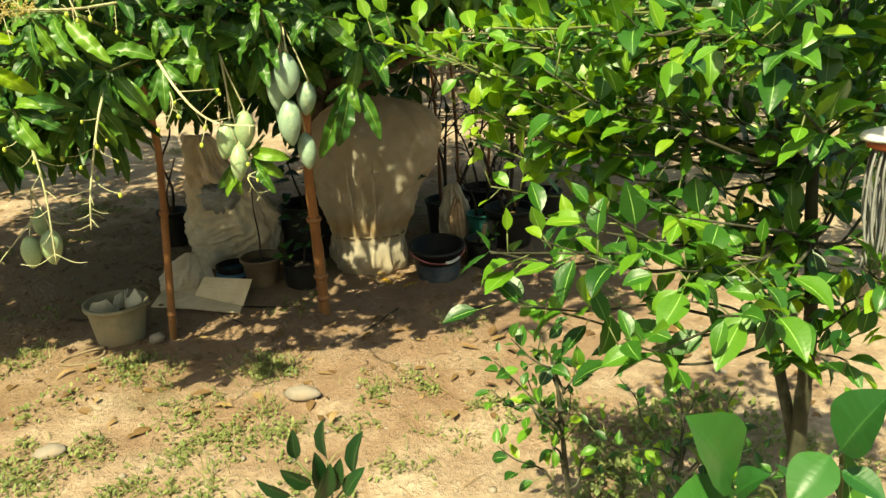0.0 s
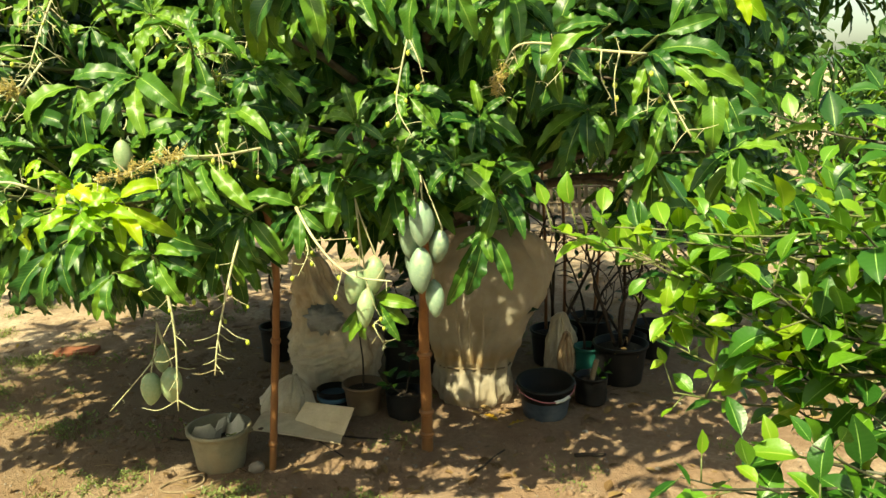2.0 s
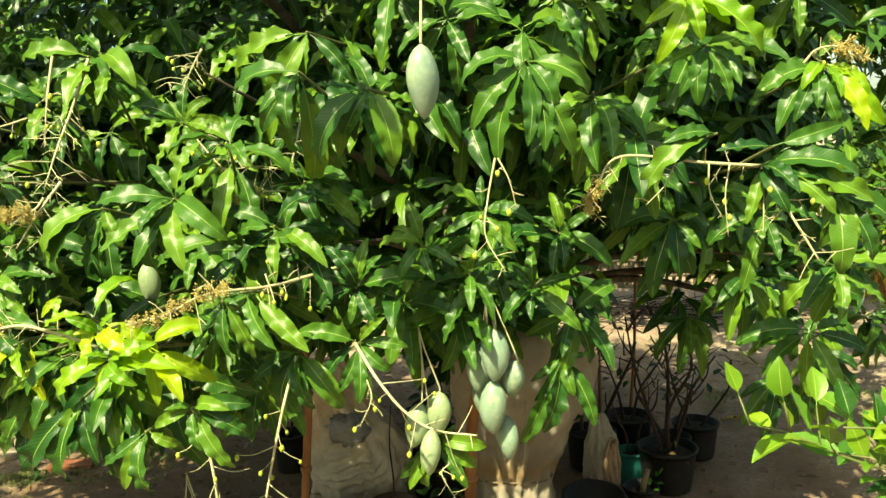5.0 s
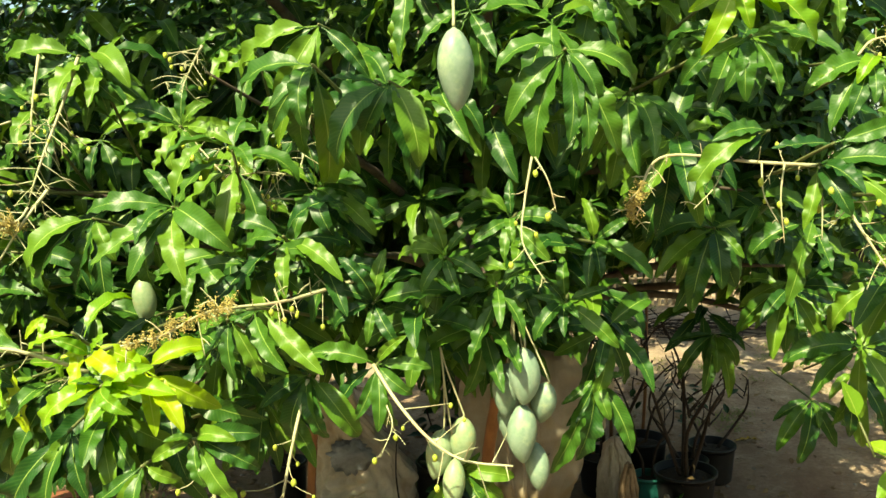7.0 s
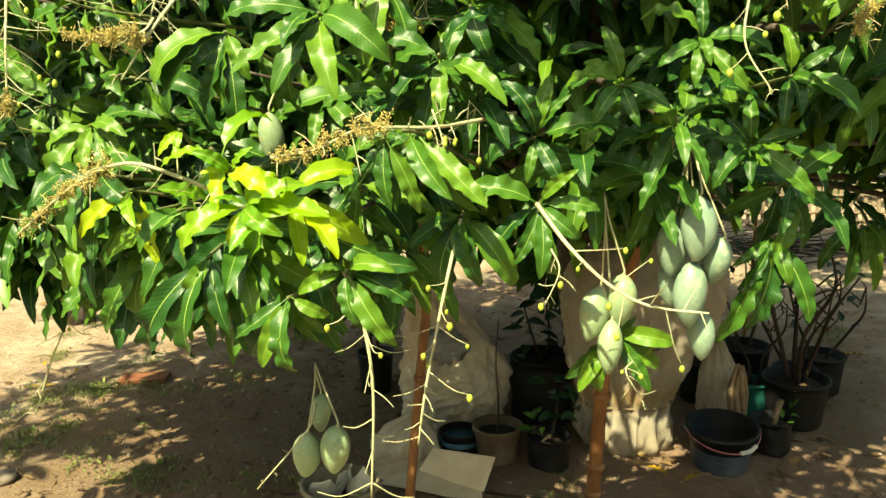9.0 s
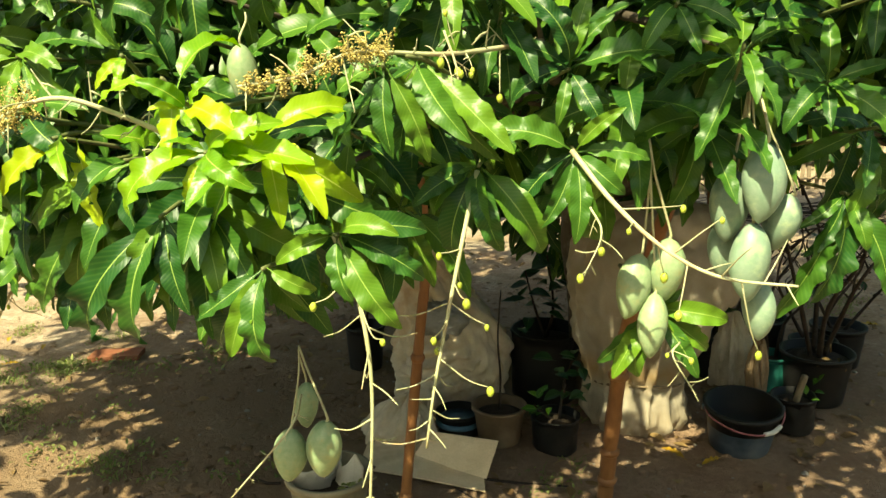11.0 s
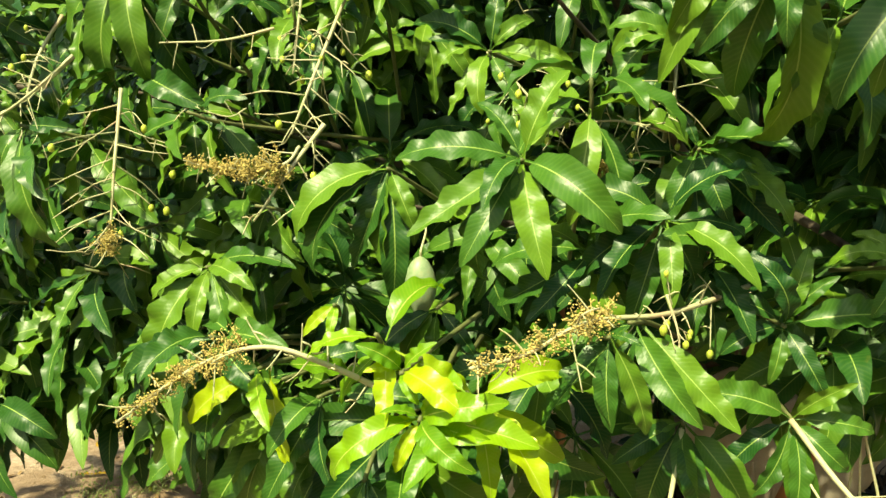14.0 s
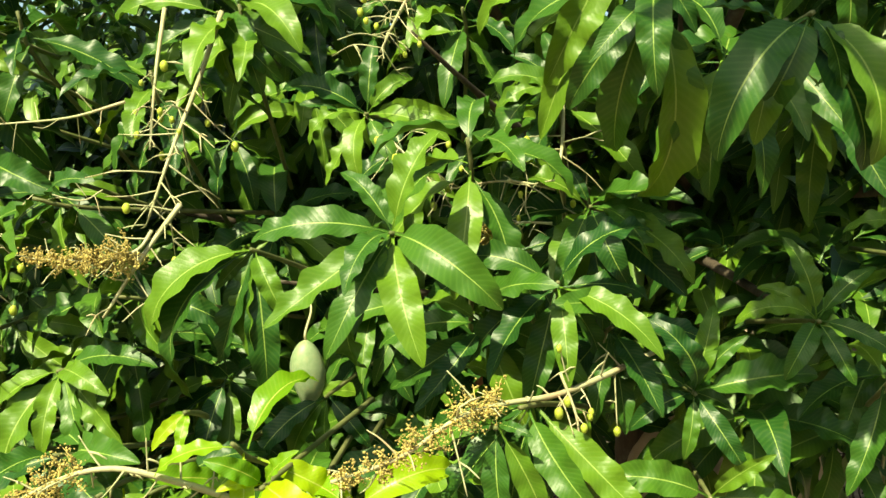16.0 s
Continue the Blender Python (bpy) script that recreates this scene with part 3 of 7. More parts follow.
fan((-0.893, 2.360, 2.022), ((-0.986, 2.340, 1.837), (-0.983, 2.360, 1.762), (-0.899, 2.330, 1.911), (-0.791, 2.360, 1.904), (-1.010, 2.380, 1.939), (-1.081, 2.400, 1.919)))
fan((-1.941, 2.460, 1.967), ((-1.966, 2.480, 1.741), (-1.889, 2.452, 1.759), (-1.847, 2.550, 1.758), (-2.041, 2.440, 1.831), (-1.827, 2.470, 1.905)))
fan((-1.965, 2.400, 2.015), ((-1.968, 2.380, 1.899), (-1.928, 2.380, 1.957), (-2.050, 2.400, 1.958)), young=True)
fan((-2.072, 2.350, 1.669), ((-2.020, 2.330, 1.511), (-1.996, 2.330, 1.464), (-2.143, 2.330, 1.542), (-2.102, 2.330, 1.581), (-1.960, 2.330, 1.666), (-2.097, 2.330, 1.728)))
fan((-1.715, 2.330, 1.445), ((-1.552, 2.300, 1.456), (-1.650, 2.270, 1.320), (-1.599, 2.280, 1.351), (-1.714, 2.270, 1.335), (-1.778, 2.280, 1.272), (-1.604, 2.260, 1.425), (-1.799, 2.300, 1.379)))
fan((-1.345, 2.460, 1.376), ((-1.448, 2.400, 1.276), (-1.328, 2.420, 1.265), (-1.274, 2.440, 1.300), (-1.399, 2.440, 1.278)))
fan((-0.960, 2.540, 1.843), ((-1.078, 2.520, 1.865), (-1.045, 2.540, 1.911), (-0.993, 2.550, 1.944), (-0.930, 2.520, 1.898), (-1.067, 2.500, 1.818), (-1.019, 2.500, 1.781)))
fan((-1.542, 2.570, 2.010), ((-1.379, 2.540, 1.931), (-1.421, 2.530, 1.887), (-1.498, 2.520, 1.877), (-1.457, 2.520, 1.866), (-1.598, 2.550, 1.958), (-1.679, 2.540, 1.928), (-1.727, 2.560, 1.998)))
fan((-0.388, 2.118, 1.917), ((-0.496, 2.100, 1.785), (-0.456, 2.130, 1.806), (-0.387, 2.080, 1.750), (-0.442, 2.100, 1.717), (-0.291, 2.130, 1.726), (-0.513, 2.080, 1.876), (-0.330, 2.100, 1.819), (-0.264, 2.130, 1.850), (-0.354, 2.080, 1.738)))
fan((-1.560, 2.290, 1.229), ((-1.626, 2.260, 1.268), (-1.694, 2.290, 1.145), (-1.670, 2.240, 1.023), (-1.610, 2.260, 1.057), (-1.549, 2.290, 1.135), (-1.614, 2.240, 1.118), (-1.576, 2.260, 1.037), (-1.741, 2.290, 1.191)))
fan((-1.354, 2.058, 1.230), ((-1.354, 2.050, 1.096), (-1.314, 2.080, 1.157), (-1.391, 2.030, 1.128), (-1.371, 2.050, 1.170), (-1.465, 2.080, 1.033), (-1.317, 2.030, 1.098), (-1.393, 2.050, 1.049)))
fan((-1.284, 2.060, 1.317), ((-1.311, 2.040, 1.250), (-1.387, 2.030, 1.236), (-1.347, 2.020, 1.281), (-1.204, 2.000, 1.278), (-1.188, 2.010, 1.314), (-1.133, 2.030, 1.304), (-1.172, 2.030, 1.357), (-1.327, 2.020, 1.333), (-1.239, 2.040, 1.373)), young=True)
fan((-1.315, 2.080, 1.370), ((-1.366, 2.040, 1.411), (-1.359, 2.050, 1.373), (-1.286, 2.050, 1.338), (-1.210, 2.020, 1.331), (-1.268, 2.060, 1.416)), young=True)
fan((-1.054, 2.130, 1.428), ((-1.043, 2.120, 1.303), (-0.998, 2.150, 1.295), (-1.013, 2.100, 1.424)), back=0.15)
fan((-1.419, 2.120, 1.445), ((-1.463, 2.110, 1.399), (-1.454, 2.140, 1.423), (-1.420, 2.090, 1.401)), young=True, back=0.15)
fan((0.027, 2.400, 1.964), ((-0.081, 2.380, 1.914), (-0.033, 2.370, 1.848), (0.012, 2.370, 1.827), (0.084, 2.380, 1.837), (0.112, 2.380, 1.892), (0.129, 2.400, 1.969), (-0.069, 2.400, 1.985)))
fan((-0.013, 2.360, 2.076), ((-0.086, 2.340, 1.923), (0.007, 2.330, 1.969), (0.068, 2.340, 2.001), (0.142, 2.350, 1.938), (-0.108, 2.360, 2.013)), young=True)
# arching tufts of the bough beyond the gap, and stars about the fruit
fan((0.311, 2.450, 1.916), ((0.335, 2.390, 1.834), (0.400, 2.400, 1.761), (0.442, 2.420, 1.770), (0.252, 2.400, 1.855), (0.414, 2.430, 1.847)), young=True)
fan((0.303, 2.460, 1.908), ((0.168, 2.430, 1.854), (0.159, 2.440, 1.837), (0.207, 2.420, 1.757), (0.236, 2.400, 1.782), (0.345, 2.420, 1.772), (0.203, 2.480, 1.912), (0.395, 2.440, 1.803), (0.281, 2.380, 1.812)))
fan((0.133, 2.295, 1.689), ((0.280, 2.235, 1.631), (0.323, 2.255, 1.660), (0.263, 2.215, 1.585), (0.362, 2.265, 1.611), (0.096, 2.265, 1.561), (0.248, 2.295, 1.732), (0.296, 2.275, 1.694), (0.182, 2.195, 1.632), (0.171, 2.225, 1.589)))
fan((0.150, 2.270, 1.730), ((0.019, 2.220, 1.723), (0.293, 2.270, 1.773)), back=0.2)
fan((0.034, 2.300, 1.760), ((-0.088, 2.250, 1.742), (-0.113, 2.270, 1.683), (-0.124, 2.270, 1.612)), back=0.2)
fan((0.289, 2.290, 1.622), ((0.363, 2.260, 1.477), (0.292, 2.250, 1.451), (0.320, 2.230, 1.527), (0.412, 2.290, 1.540), (0.249, 2.260, 1.507), (0.402, 2.310, 1.597), (0.249, 2.230, 1.553)), back=0.3)
fan((0.004, 2.600, 1.535), ((-0.142, 2.570, 1.513), (-0.141, 2.550, 1.424), (-0.094, 2.570, 1.337), (-0.054, 2.560, 1.339), (0.008, 2.540, 1.396), (0.048, 2.570, 1.396), (0.065, 2.560, 1.465), (0.065, 2.600, 1.550), (-0.088, 2.600, 1.564), (-0.025, 2.620, 1.619)))
fan((0.424, 3.250, 1.262), ((0.332, 3.190, 1.142), (0.381, 3.200, 1.001), (0.419, 3.170, 1.068), (0.474, 3.160, 1.098), (0.517, 3.200, 0.986), (0.335, 3.250, 1.197)))
fan((0.583, 3.300, 1.263), ((0.626, 3.220, 1.162), (0.642, 3.240, 1.035), (0.712, 3.250, 1.073), (0.757, 3.270, 1.139), (0.785, 3.300, 1.185), (0.582, 3.200, 1.197), (0.502, 3.240, 1.162), (0.709, 3.280, 1.207)))
fan((0.578, 3.150, 1.020), ((0.492, 3.090, 0.870), (0.547, 3.080, 0.833), (0.598, 3.100, 0.795), (0.654, 3.100, 0.838), (0.716, 3.130, 0.864), (0.705, 3.130, 0.972), (0.585, 3.150, 1.074), (0.495, 3.120, 0.938)))
fan((0.470, 3.200, 0.914), ((0.347, 3.150, 0.764), (0.412, 3.140, 0.726), (0.463, 3.120, 0.842), (0.352, 3.200, 0.845), (0.528, 3.150, 0.776), (0.583, 3.200, 0.818)))
fan((0.255, 3.550, 1.057), ((0.205, 3.490, 0.850), (0.282, 3.490, 0.834), (0.130, 3.520, 0.895), (0.321, 3.510, 0.949), (0.105, 3.550, 1.034), (0.349, 3.550, 1.016), (0.238, 3.450, 0.939)))
fan((1.007, 3.800, 0.996), ((1.148, 3.800, 0.983), (1.086, 3.750, 0.833), (1.005, 3.740, 0.793), (0.936, 3.800, 0.976), (1.047, 3.750, 0.902), (0.955, 3.770, 0.836), (0.980, 3.800, 1.048)))
fan((0.623, 3.250, 1.140), ((0.699, 3.200, 1.028), (0.729, 3.220, 1.052), (0.611, 3.180, 0.976), (0.561, 3.200, 1.033), (0.673, 3.190, 0.986)))
fan((-0.296, 2.520, 1.190), ((-0.369, 2.480, 1.083), (-0.400, 2.510, 0.952), (-0.346, 2.490, 0.995), (-0.215, 2.500, 1.009), (-0.230, 2.520, 1.195), (-0.269, 2.470, 1.099), (-0.378, 2.500, 1.129)), face=(0.2, -0.9, 0.15))
fan((-0.371, 2.444, 1.389), ((-0.259, 2.394, 1.292), (-0.378, 2.384, 1.320), (-0.444, 2.424, 1.407), (-0.444, 2.404, 1.309), (-0.274, 2.444, 1.418), (-0.374, 2.464, 1.489), (-0.345, 2.374, 1.363), (-0.422, 2.444, 1.446)))
fan((-0.304, 2.441, 1.526), ((-0.185, 2.391, 1.448), (-0.225, 2.441, 1.578), (-0.323, 2.391, 1.431), (-0.327, 2.461, 1.623), (-0.296, 2.381, 1.452), (-0.368, 2.441, 1.567), (-0.251, 2.391, 1.496)))
fan((-0.491, 2.340, 1.591), ((-0.604, 2.340, 1.629), (-0.492, 2.360, 1.675), (-0.576, 2.300, 1.544), (-0.508, 2.290, 1.507), (-0.373, 2.320, 1.567), (-0.487, 2.270, 1.545), (-0.410, 2.310, 1.500), (-0.404, 2.360, 1.603)))
fan((-0.636, 2.346, 1.513), ((-0.675, 2.366, 1.621), (-0.551, 2.296, 1.469), (-0.605, 2.296, 1.438), (-0.739, 2.346, 1.508), (-0.563, 2.346, 1.581), (-0.687, 2.306, 1.442), (-0.707, 2.366, 1.553)))
shoot((1.050, 3.800, 1.020), (0.6, -0.4, 0.5), 11, 0.21, 0.9)
shoot((-0.527, 2.375, 1.443), (0.0, -0.7, 0.7), 7, 0.145, 0.2)
shoot((-0.265, 2.509, 1.307), (0.2, -1, 0.2), 9, 0.165, 0.5)
fan((-0.930, 2.410, 1.670), ((-0.821, 2.380, 1.639), (-0.794, 2.370, 1.562), (-0.883, 2.360, 1.563), (-0.978, 2.360, 1.548), (-0.852, 2.360, 1.594), (-0.957, 2.420, 1.724)))
shoot((-1.137, 2.700, 2.018), (0.0, -0.7, 0.6), 9, 0.17, 0.6)
fan((-0.628, 2.470, 0.981), ((-0.727, 2.460, 0.879), (-0.700, 2.440, 0.856), (-0.653, 2.460, 0.853), (-0.500, 2.460, 0.965), (-0.549, 2.440, 0.862), (-0.580, 2.480, 1.017), (-0.528, 2.480, 0.903)), face=(0.0, -0.9, 0.3))
# arching tufts
shoot((-1.024, 2.174, 1.437), (-0.2, -0.5, 0.1), 7, 0.165, 1.1)
# hanging tufts
shoot((-1.30, 2.62, 1.50), (0.0, -0.6, 0.2), 9, 0.175, 0.9)
# young yellow-green leaves
shoot((-1.354, 2.100, 1.408), (-0.1, -0.8, 0.5), 5, 0.13, 0.6, True)
shoot((-1.214, 2.080, 1.337), (0.3, -0.9, 0.2), 7, 0.15, 0.7, True)
shoot((-1.553, 2.150, 1.327), (-0.2, -0.8, 0.0), 4, 0.14, 0.9, True)
# further tufts of the front
def tufts(*rows):
    for tip, axis, n, size, sag in rows:
        shoot(tip, axis, n, size, sag, single=False)


tufts(
    ((-0.930, 2.465, 1.670), FRONT, 10, 0.18, 0.5), ((-1.956, 2.463, 1.780), LEFT, 11, 0.19, 1.0), ((-0.965, 2.547, 1.860), UP, 11, 0.18, 0.4),
    ((-1.669, 2.434, 1.540), LEFT, 10, 0.18, 0.6), ((-0.906, 2.360, 1.500), FRONT, 9, 0.17, 0.5), ((-1.085, 2.371, 1.507), FRONT, 9, 0.175, 0.6), ((-1.493, 2.538, 2.005), UP, 11, 0.18, 0.5),
)
tufts(
    ((-2.113, 2.546, 1.900), LEFT, 11, 0.18, 0.8), ((-1.644, 2.518, 1.900), UP, 10, 0.18, 0.5), ((-2.000, 2.340, 1.660), LEFT, 10, 0.19, 0.9), ((-0.130, 2.383, 1.760), (0, -0.8, 0.3), 10, 0.18, 0.9),
    ((-0.225, 2.412, 1.860), (0, -0.8, 0.3), 11, 0.19, 1.0), ((0.066, 2.547, 1.990), RIGHT, 12, 0.19, 0.9),
)
tufts(
    ((-1.800, 2.300, 1.330), LEFT, 11, 0.18, 1.0),
    ((-2.020, 2.450, 1.400), LEFT, 11, 0.18, 1.0), ((-1.460, 2.180, 1.290), (-0.2, -0.8, 0.1), 11, 0.17, 0.9), ((-1.640, 2.200, 1.360), (-0.2, -0.8, 0.2), 10, 0.17, 0.8), ((-0.560, 2.460, 1.330), FRONT, 10, 0.17, 0.5),
)
tufts(
    ((-0.700, 2.420, 1.360), FRONT, 10, 0.17, 0.5), ((-1.320, 2.100, 1.230), (0, -0.8, -0.1), 11, 0.17, 1.0), ((-0.480, 2.520, 1.450), FRONT, 10, 0.17, 0.4),
    ((-1.150, 2.300, 1.330), FRONT, 10, 0.17, 0.6), ((-1.780, 2.400, 1.700), LEFT, 10, 0.18, 0.7), ((-1.100, 2.350, 1.760), UP, 10, 0.18, 0.5), ((-0.980, 2.300, 1.570), FRONT, 9, 0.16, 0.5),
)
tufts(
    ((-1.850, 2.480, 2.000), UP, 11, 0.18, 0.6),
)
# the skirt of hanging leaves, low on the side of the open yard
for tip in ((-1.563, 2.300, 1.274), (-1.740, 2.350, 1.214), (-1.879, 2.450, 1.285), (-1.458, 2.250, 1.203), (-1.336, 2.170, 1.255), (-1.762, 2.500, 1.087), (-1.939, 2.550, 1.100), (-1.634, 2.450, 1.101), (-1.475, 2.350, 1.130), (-1.996, 2.500, 1.209), (-1.947, 2.500, 1.478), (-1.786, 2.400, 1.331), (-1.329, 2.300, 1.121), (-1.244, 2.250, 1.239), (-2.231, 2.500, 1.310), (-2.111, 2.500, 1.264), (-2.273, 2.500, 1.448), (-1.891, 2.450, 1.334), (-2.102, 2.600, 1.304), (-2.381, 2.650, 1.103), (-2.262, 2.650, 1.091), (-2.194, 2.500, 1.548), (-2.288, 2.500, 1.657), (-1.880, 2.500, 1.210)):
    shoot(tip, (T.uniform(-0.4, 0.2), -0.8, T.uniform(-0.15, 0.25)), T.randint(9, 12), 0.18, T.uniform(0.8, 1.2), single=False)


def crown_front(x, z):
    """How far forward the leaves behind the front tufts come: the crown slopes back, with one bough that overhangs."""
    if x < -0.9:
        return 2.34 + 0.66 * max(0.0, z - 1.25)
    if x < -0.2:
        return 2.34 + 0.35 * (z - 1.86) if z > 1.86 else 2.60
    return 2.52 + 0.45 * max(0.0, z - 1.5)


def crown():
    """The mass of tufts behind the front ones, thickest near the outside, with hollows where the boughs leave gaps."""
    g = Geo()
    R = random.Random(23)
    hollows = [((-0.64, 2.75, 1.71), (0.27, 0.95, 0.15)), ((-0.42, 2.80, 1.76), (0.16, 0.60, 0.10)), ((0.02, 3.2, 1.12), (0.34, 1.2, 0.36)), ((-1.76, 2.68, 1.69), (0.13, 0.55, 0.11)), ((-1.62, 2.6, 1.60), (0.12, 0.45, 0.08)), ((-1.30, 2.7, 1.13), (0.5, 0.3, 0.07)), ((-1.38, 2.38, 1.48), (0.11, 0.20, 0.17)), ((-1.36, 2.55, 1.73), (0.16, 0.5, 0.07))]

    sun_way = Vector((-0.27, -0.66, 0.92)).normalized()
    lit = [((-0.38, 3.92, 0.10), 0.25), ((-1.02, 3.44, 0.02), 0.13), ((-0.42, 2.33, 1.66), 0.22), ((-0.12, 2.32, 1.66), 0.12), ((-0.85, 2.42, 1.60), 0.13), ((-0.68, 2.33, 1.38), 0.12), ((-0.84, 2.40, 1.51), 0.17), ((-1.50, 3.30, 0.0), 0.22), ((0.30, 2.45, 1.55), 0.18), ((-1.38, 2.45, 1.41), 0.13), ((-1.30, 2.50, 1.82), 0.19), ((-1.20, 2.24, 1.64), 0.16), ((-1.60, 2.45, 1.95), 0.20), ((-1.85, 2.38, 1.70), 0.20), ((0.50, 3.25, 1.12), 0.28), ((0.25, 2.35, 1.80), 0.16)]

    def open_to_sun(p):
        """The gaps through which the sun falls under the boughs."""
        for c, r in lit:
            d = p - Vector(c)
            if d.dot(sun_way) > 0.05 and (d - sun_way * d.dot(sun_way)).length < r:
                return True
        return False

    def in_gap(p):
        """The opening under the boughs through which the yard behind is seen."""
        d = p.y - 2.6
        right = 0.14 + 0.26 * d if p.z < 1.22 - 0.13 * d else 0.03 + 0.18 * d
        return d > -0.1 and -0.24 + 0.02 * d < p.x < right and p.z < 1.47 - 0.11 * d

    def tuft(p, axis, count, sag):
        if open_to_sun(p) or in_gap(p):
            return
        for m, way in whorl(p - TREE_AT, axis, count, R.uniform(0.165, 0.205), sag, R):
            put_leaf(g, MANGO_PLAIN[pick(way, 10, R)], m)

    # the outer layer: tufts set apart, with gaps that look deep into the crown
    spots = list(TUFTS)
    tries = 0
    while tries < 2600:
        tries += 1
        x, z = R.uniform(-2.9, 0.46), R.uniform(1.08, 2.25)
        p = Vector((x, crown_front(x, z) + R.uniform(0.02, 0.16), z))
        if z < 1.22 and x > -1.05 or open_to_sun(p) or in_gap(p) or any((p - q).length < (0.19 if x < -0.85 else 0.165) for q in spots):
            continue
        if any(((p.x - h[0]) / s[0]) ** 2 + ((p.y - h[1]) / s[1]) ** 2 + ((p.z - h[2]) / s[2]) ** 2 < 1 for h, s in hollows):
            continue
        spots.append(p)
        if -0.98 < x < -0.12 and 1.30 < z < 1.80:
            continue
        axis = Vector((R.uniform(-0.4, 0.4), -1.0, R.uniform(0.15, 0.8)))
        for m, way in whorl(p - TREE_AT, axis, R.randint(9, 12), R.uniform(0.165, 0.20), R.uniform(0.25, 0.85) if x < -0.85 else R.uniform(0.15, 0.6), R, (48, 112)):
            put_leaf(g, MANGO_FINE[pick(way, 12, R)], m)
    made = 0
    while made < 520:
        x, z = R.uniform(-3.2, 0.95), R.uniform(0.98, 2.75)
        if z > 2.15 and R.random() < 0.6:
            continue
        low = (1.02 if x < -1.05 else 1.20) + 0.08 * math.sin(x * 4.1)
        p = Vector((x, crown_front(x, z) + 0.72 + min(1.1, R.expovariate(2.6)), z))
        if x > 0.30 + 0.42 * (p.y - 2.4):
            continue
        side = max(0.0, (abs(x + 1.15) - 1.4) / 0.8) ** 2 * 0.8 + max(0.0, z - 2.2) ** 2 * 1.2
        p.y += side
        if z < low or any(((p.x - h[0]) / s[0]) ** 2 + ((p.y - h[1]) / s[1]) ** 2 + ((p.z - h[2]) / s[2]) ** 2 < 1 for h, s in hollows):
            continue
        made += 1
        axis = Vector((R.uniform(-0.7, 0.7) + 0.25 * (x + 1.1), -1.0, R.uniform(-0.1, 0.9)))
        tuft(p, axis, R.randint(8, 11), R.uniform(0.2, 0.95))
    # the thinner far side and the boughs over the pots
    made = 0
    while made < 170:
        d = Vector((R.gauss(0, 1), R.gauss(0.3, 1), R.gauss(0.2, 0.8))).normalized()
        p = Vector((-0.75, 4.0, 1.95)) + Vector((d.x * 2.2, d.y * 1.35, d.z * 1.0)) * R.uniform(0.55, 1.0)
        if p.z < 1.25 or p.y < 3.2:
            continue
        made += 1
        tuft(p, d + Vector((0, 0, 0.3)), R.randint(7, 10), R.uniform(0.3, 1.0))
    for _ in range(70):
        d = Vector((R.gauss(0, 1), R.gauss(0, 1), R.gauss(0, 1))).normalized()
        p = Vector((0.62, 4.0, 1.95)) + Vector((d.x * 0.45, d.y * 0.65, d.z * 0.5)) * R.uniform(0.3, 1.0)
        tuft(p, d + Vector((0, -0.3, 0.3)), R.randint(7, 10), R.uniform(0.3, 1.0))
    for _ in range(75):
        p = Vector((R.uniform(-1.12, -0.12), R.uniform(4.6, 5.3), R.uniform(0.5, 1.35)))
        tuft(p, Vector((R.uniform(-0.5, 0.5), -0.8, R.uniform(-0.2, 0.5))), R.randint(8, 11), R.uniform(0.5, 1.0))
    # high boughs, mostly out of view, and inner tufts, added to block sun below
    for n, x0, x1, y0, y1, z0, z1 in ((13, -1.28, -0.82, 1.36, 1.88, 2.48, 2.66), (8, -1.08, -0.78, 1.64, 1.92, 2.33, 2.46), (34, -0.80, 0.10, 2.30, 3.20, 2.50, 2.90), (26, -0.20, 0.50, 2.35, 3.20, 2.50, 2.90), (8, -0.75, -0.30, 1.50, 2.00, 2.48, 2.70), (85, -2.6, -0.8, 2.50, 3.25, 2.48, 2.90), (80, -4.3, -2.5, 1.60, 3.50, 2.40, 2.90), (110, -0.40, 0.95, 3.00, 4.80, 2.50, 3.10), (150, 0.30, 2.20, 4.40, 7.20, 2.75, 3.40), (40, 0.20, 0.85, 3.30, 4.30, 1.14, 1.75), (16, -1.3, -0.25, 2.62, 2.95, 1.30, 1.62), (16, -0.75, -0.10, 2.58, 2.85, 1.28, 1.55), (9, -0.60, -0.34, 2.82, 3.10, 1.35, 1.60), (30, -2.6, -1.5, 2.95, 4.20, 1.75, 2.60), (50, -1.9, -0.7, 3.00, 3.80, 1.18, 1.62), (60, -2.2, -1.0, 4.70, 5.40, 0.74, 1.40), (48, -1.85, -1.20, 2.70, 3.10, 0.98, 1.30), (40, -2.70, -1.60, 2.62, 2.98, 1.04, 1.42), (44, -2.80, -1.55, 3.00, 3.50, 1.12, 1.70), (18, -2.60, -1.75, 2.42, 2.62, 1.10, 1.34)):
        for _ in range(n):
            p = Vector((R.uniform(x0, x1), R.uniform(y0, y1), R.uniform(z0, z1)))
            tuft(p, Vector((R.uniform(-0.5, 0.5), -0.6, R.uniform(0.2, 0.9))), R.randint(8, 11), R.uniform(0.3, 1.0))
    # the inner leaves round the limbs
    for _ in range(240):
        p = Vector((R.uniform(-1.9, 0.35), R.uniform(3.5, 4.4), R.uniform(1.30, 2.7)))
        tuft(p, Vector((R.uniform(-0.5, 0.5), -0.8, R.uniform(0.0, 0.6))), R.randint(9, 11), R.uniform(0.3, 1.0))
    # rounded crown top over the boughs, added out of view to darken the inside
    made = 0
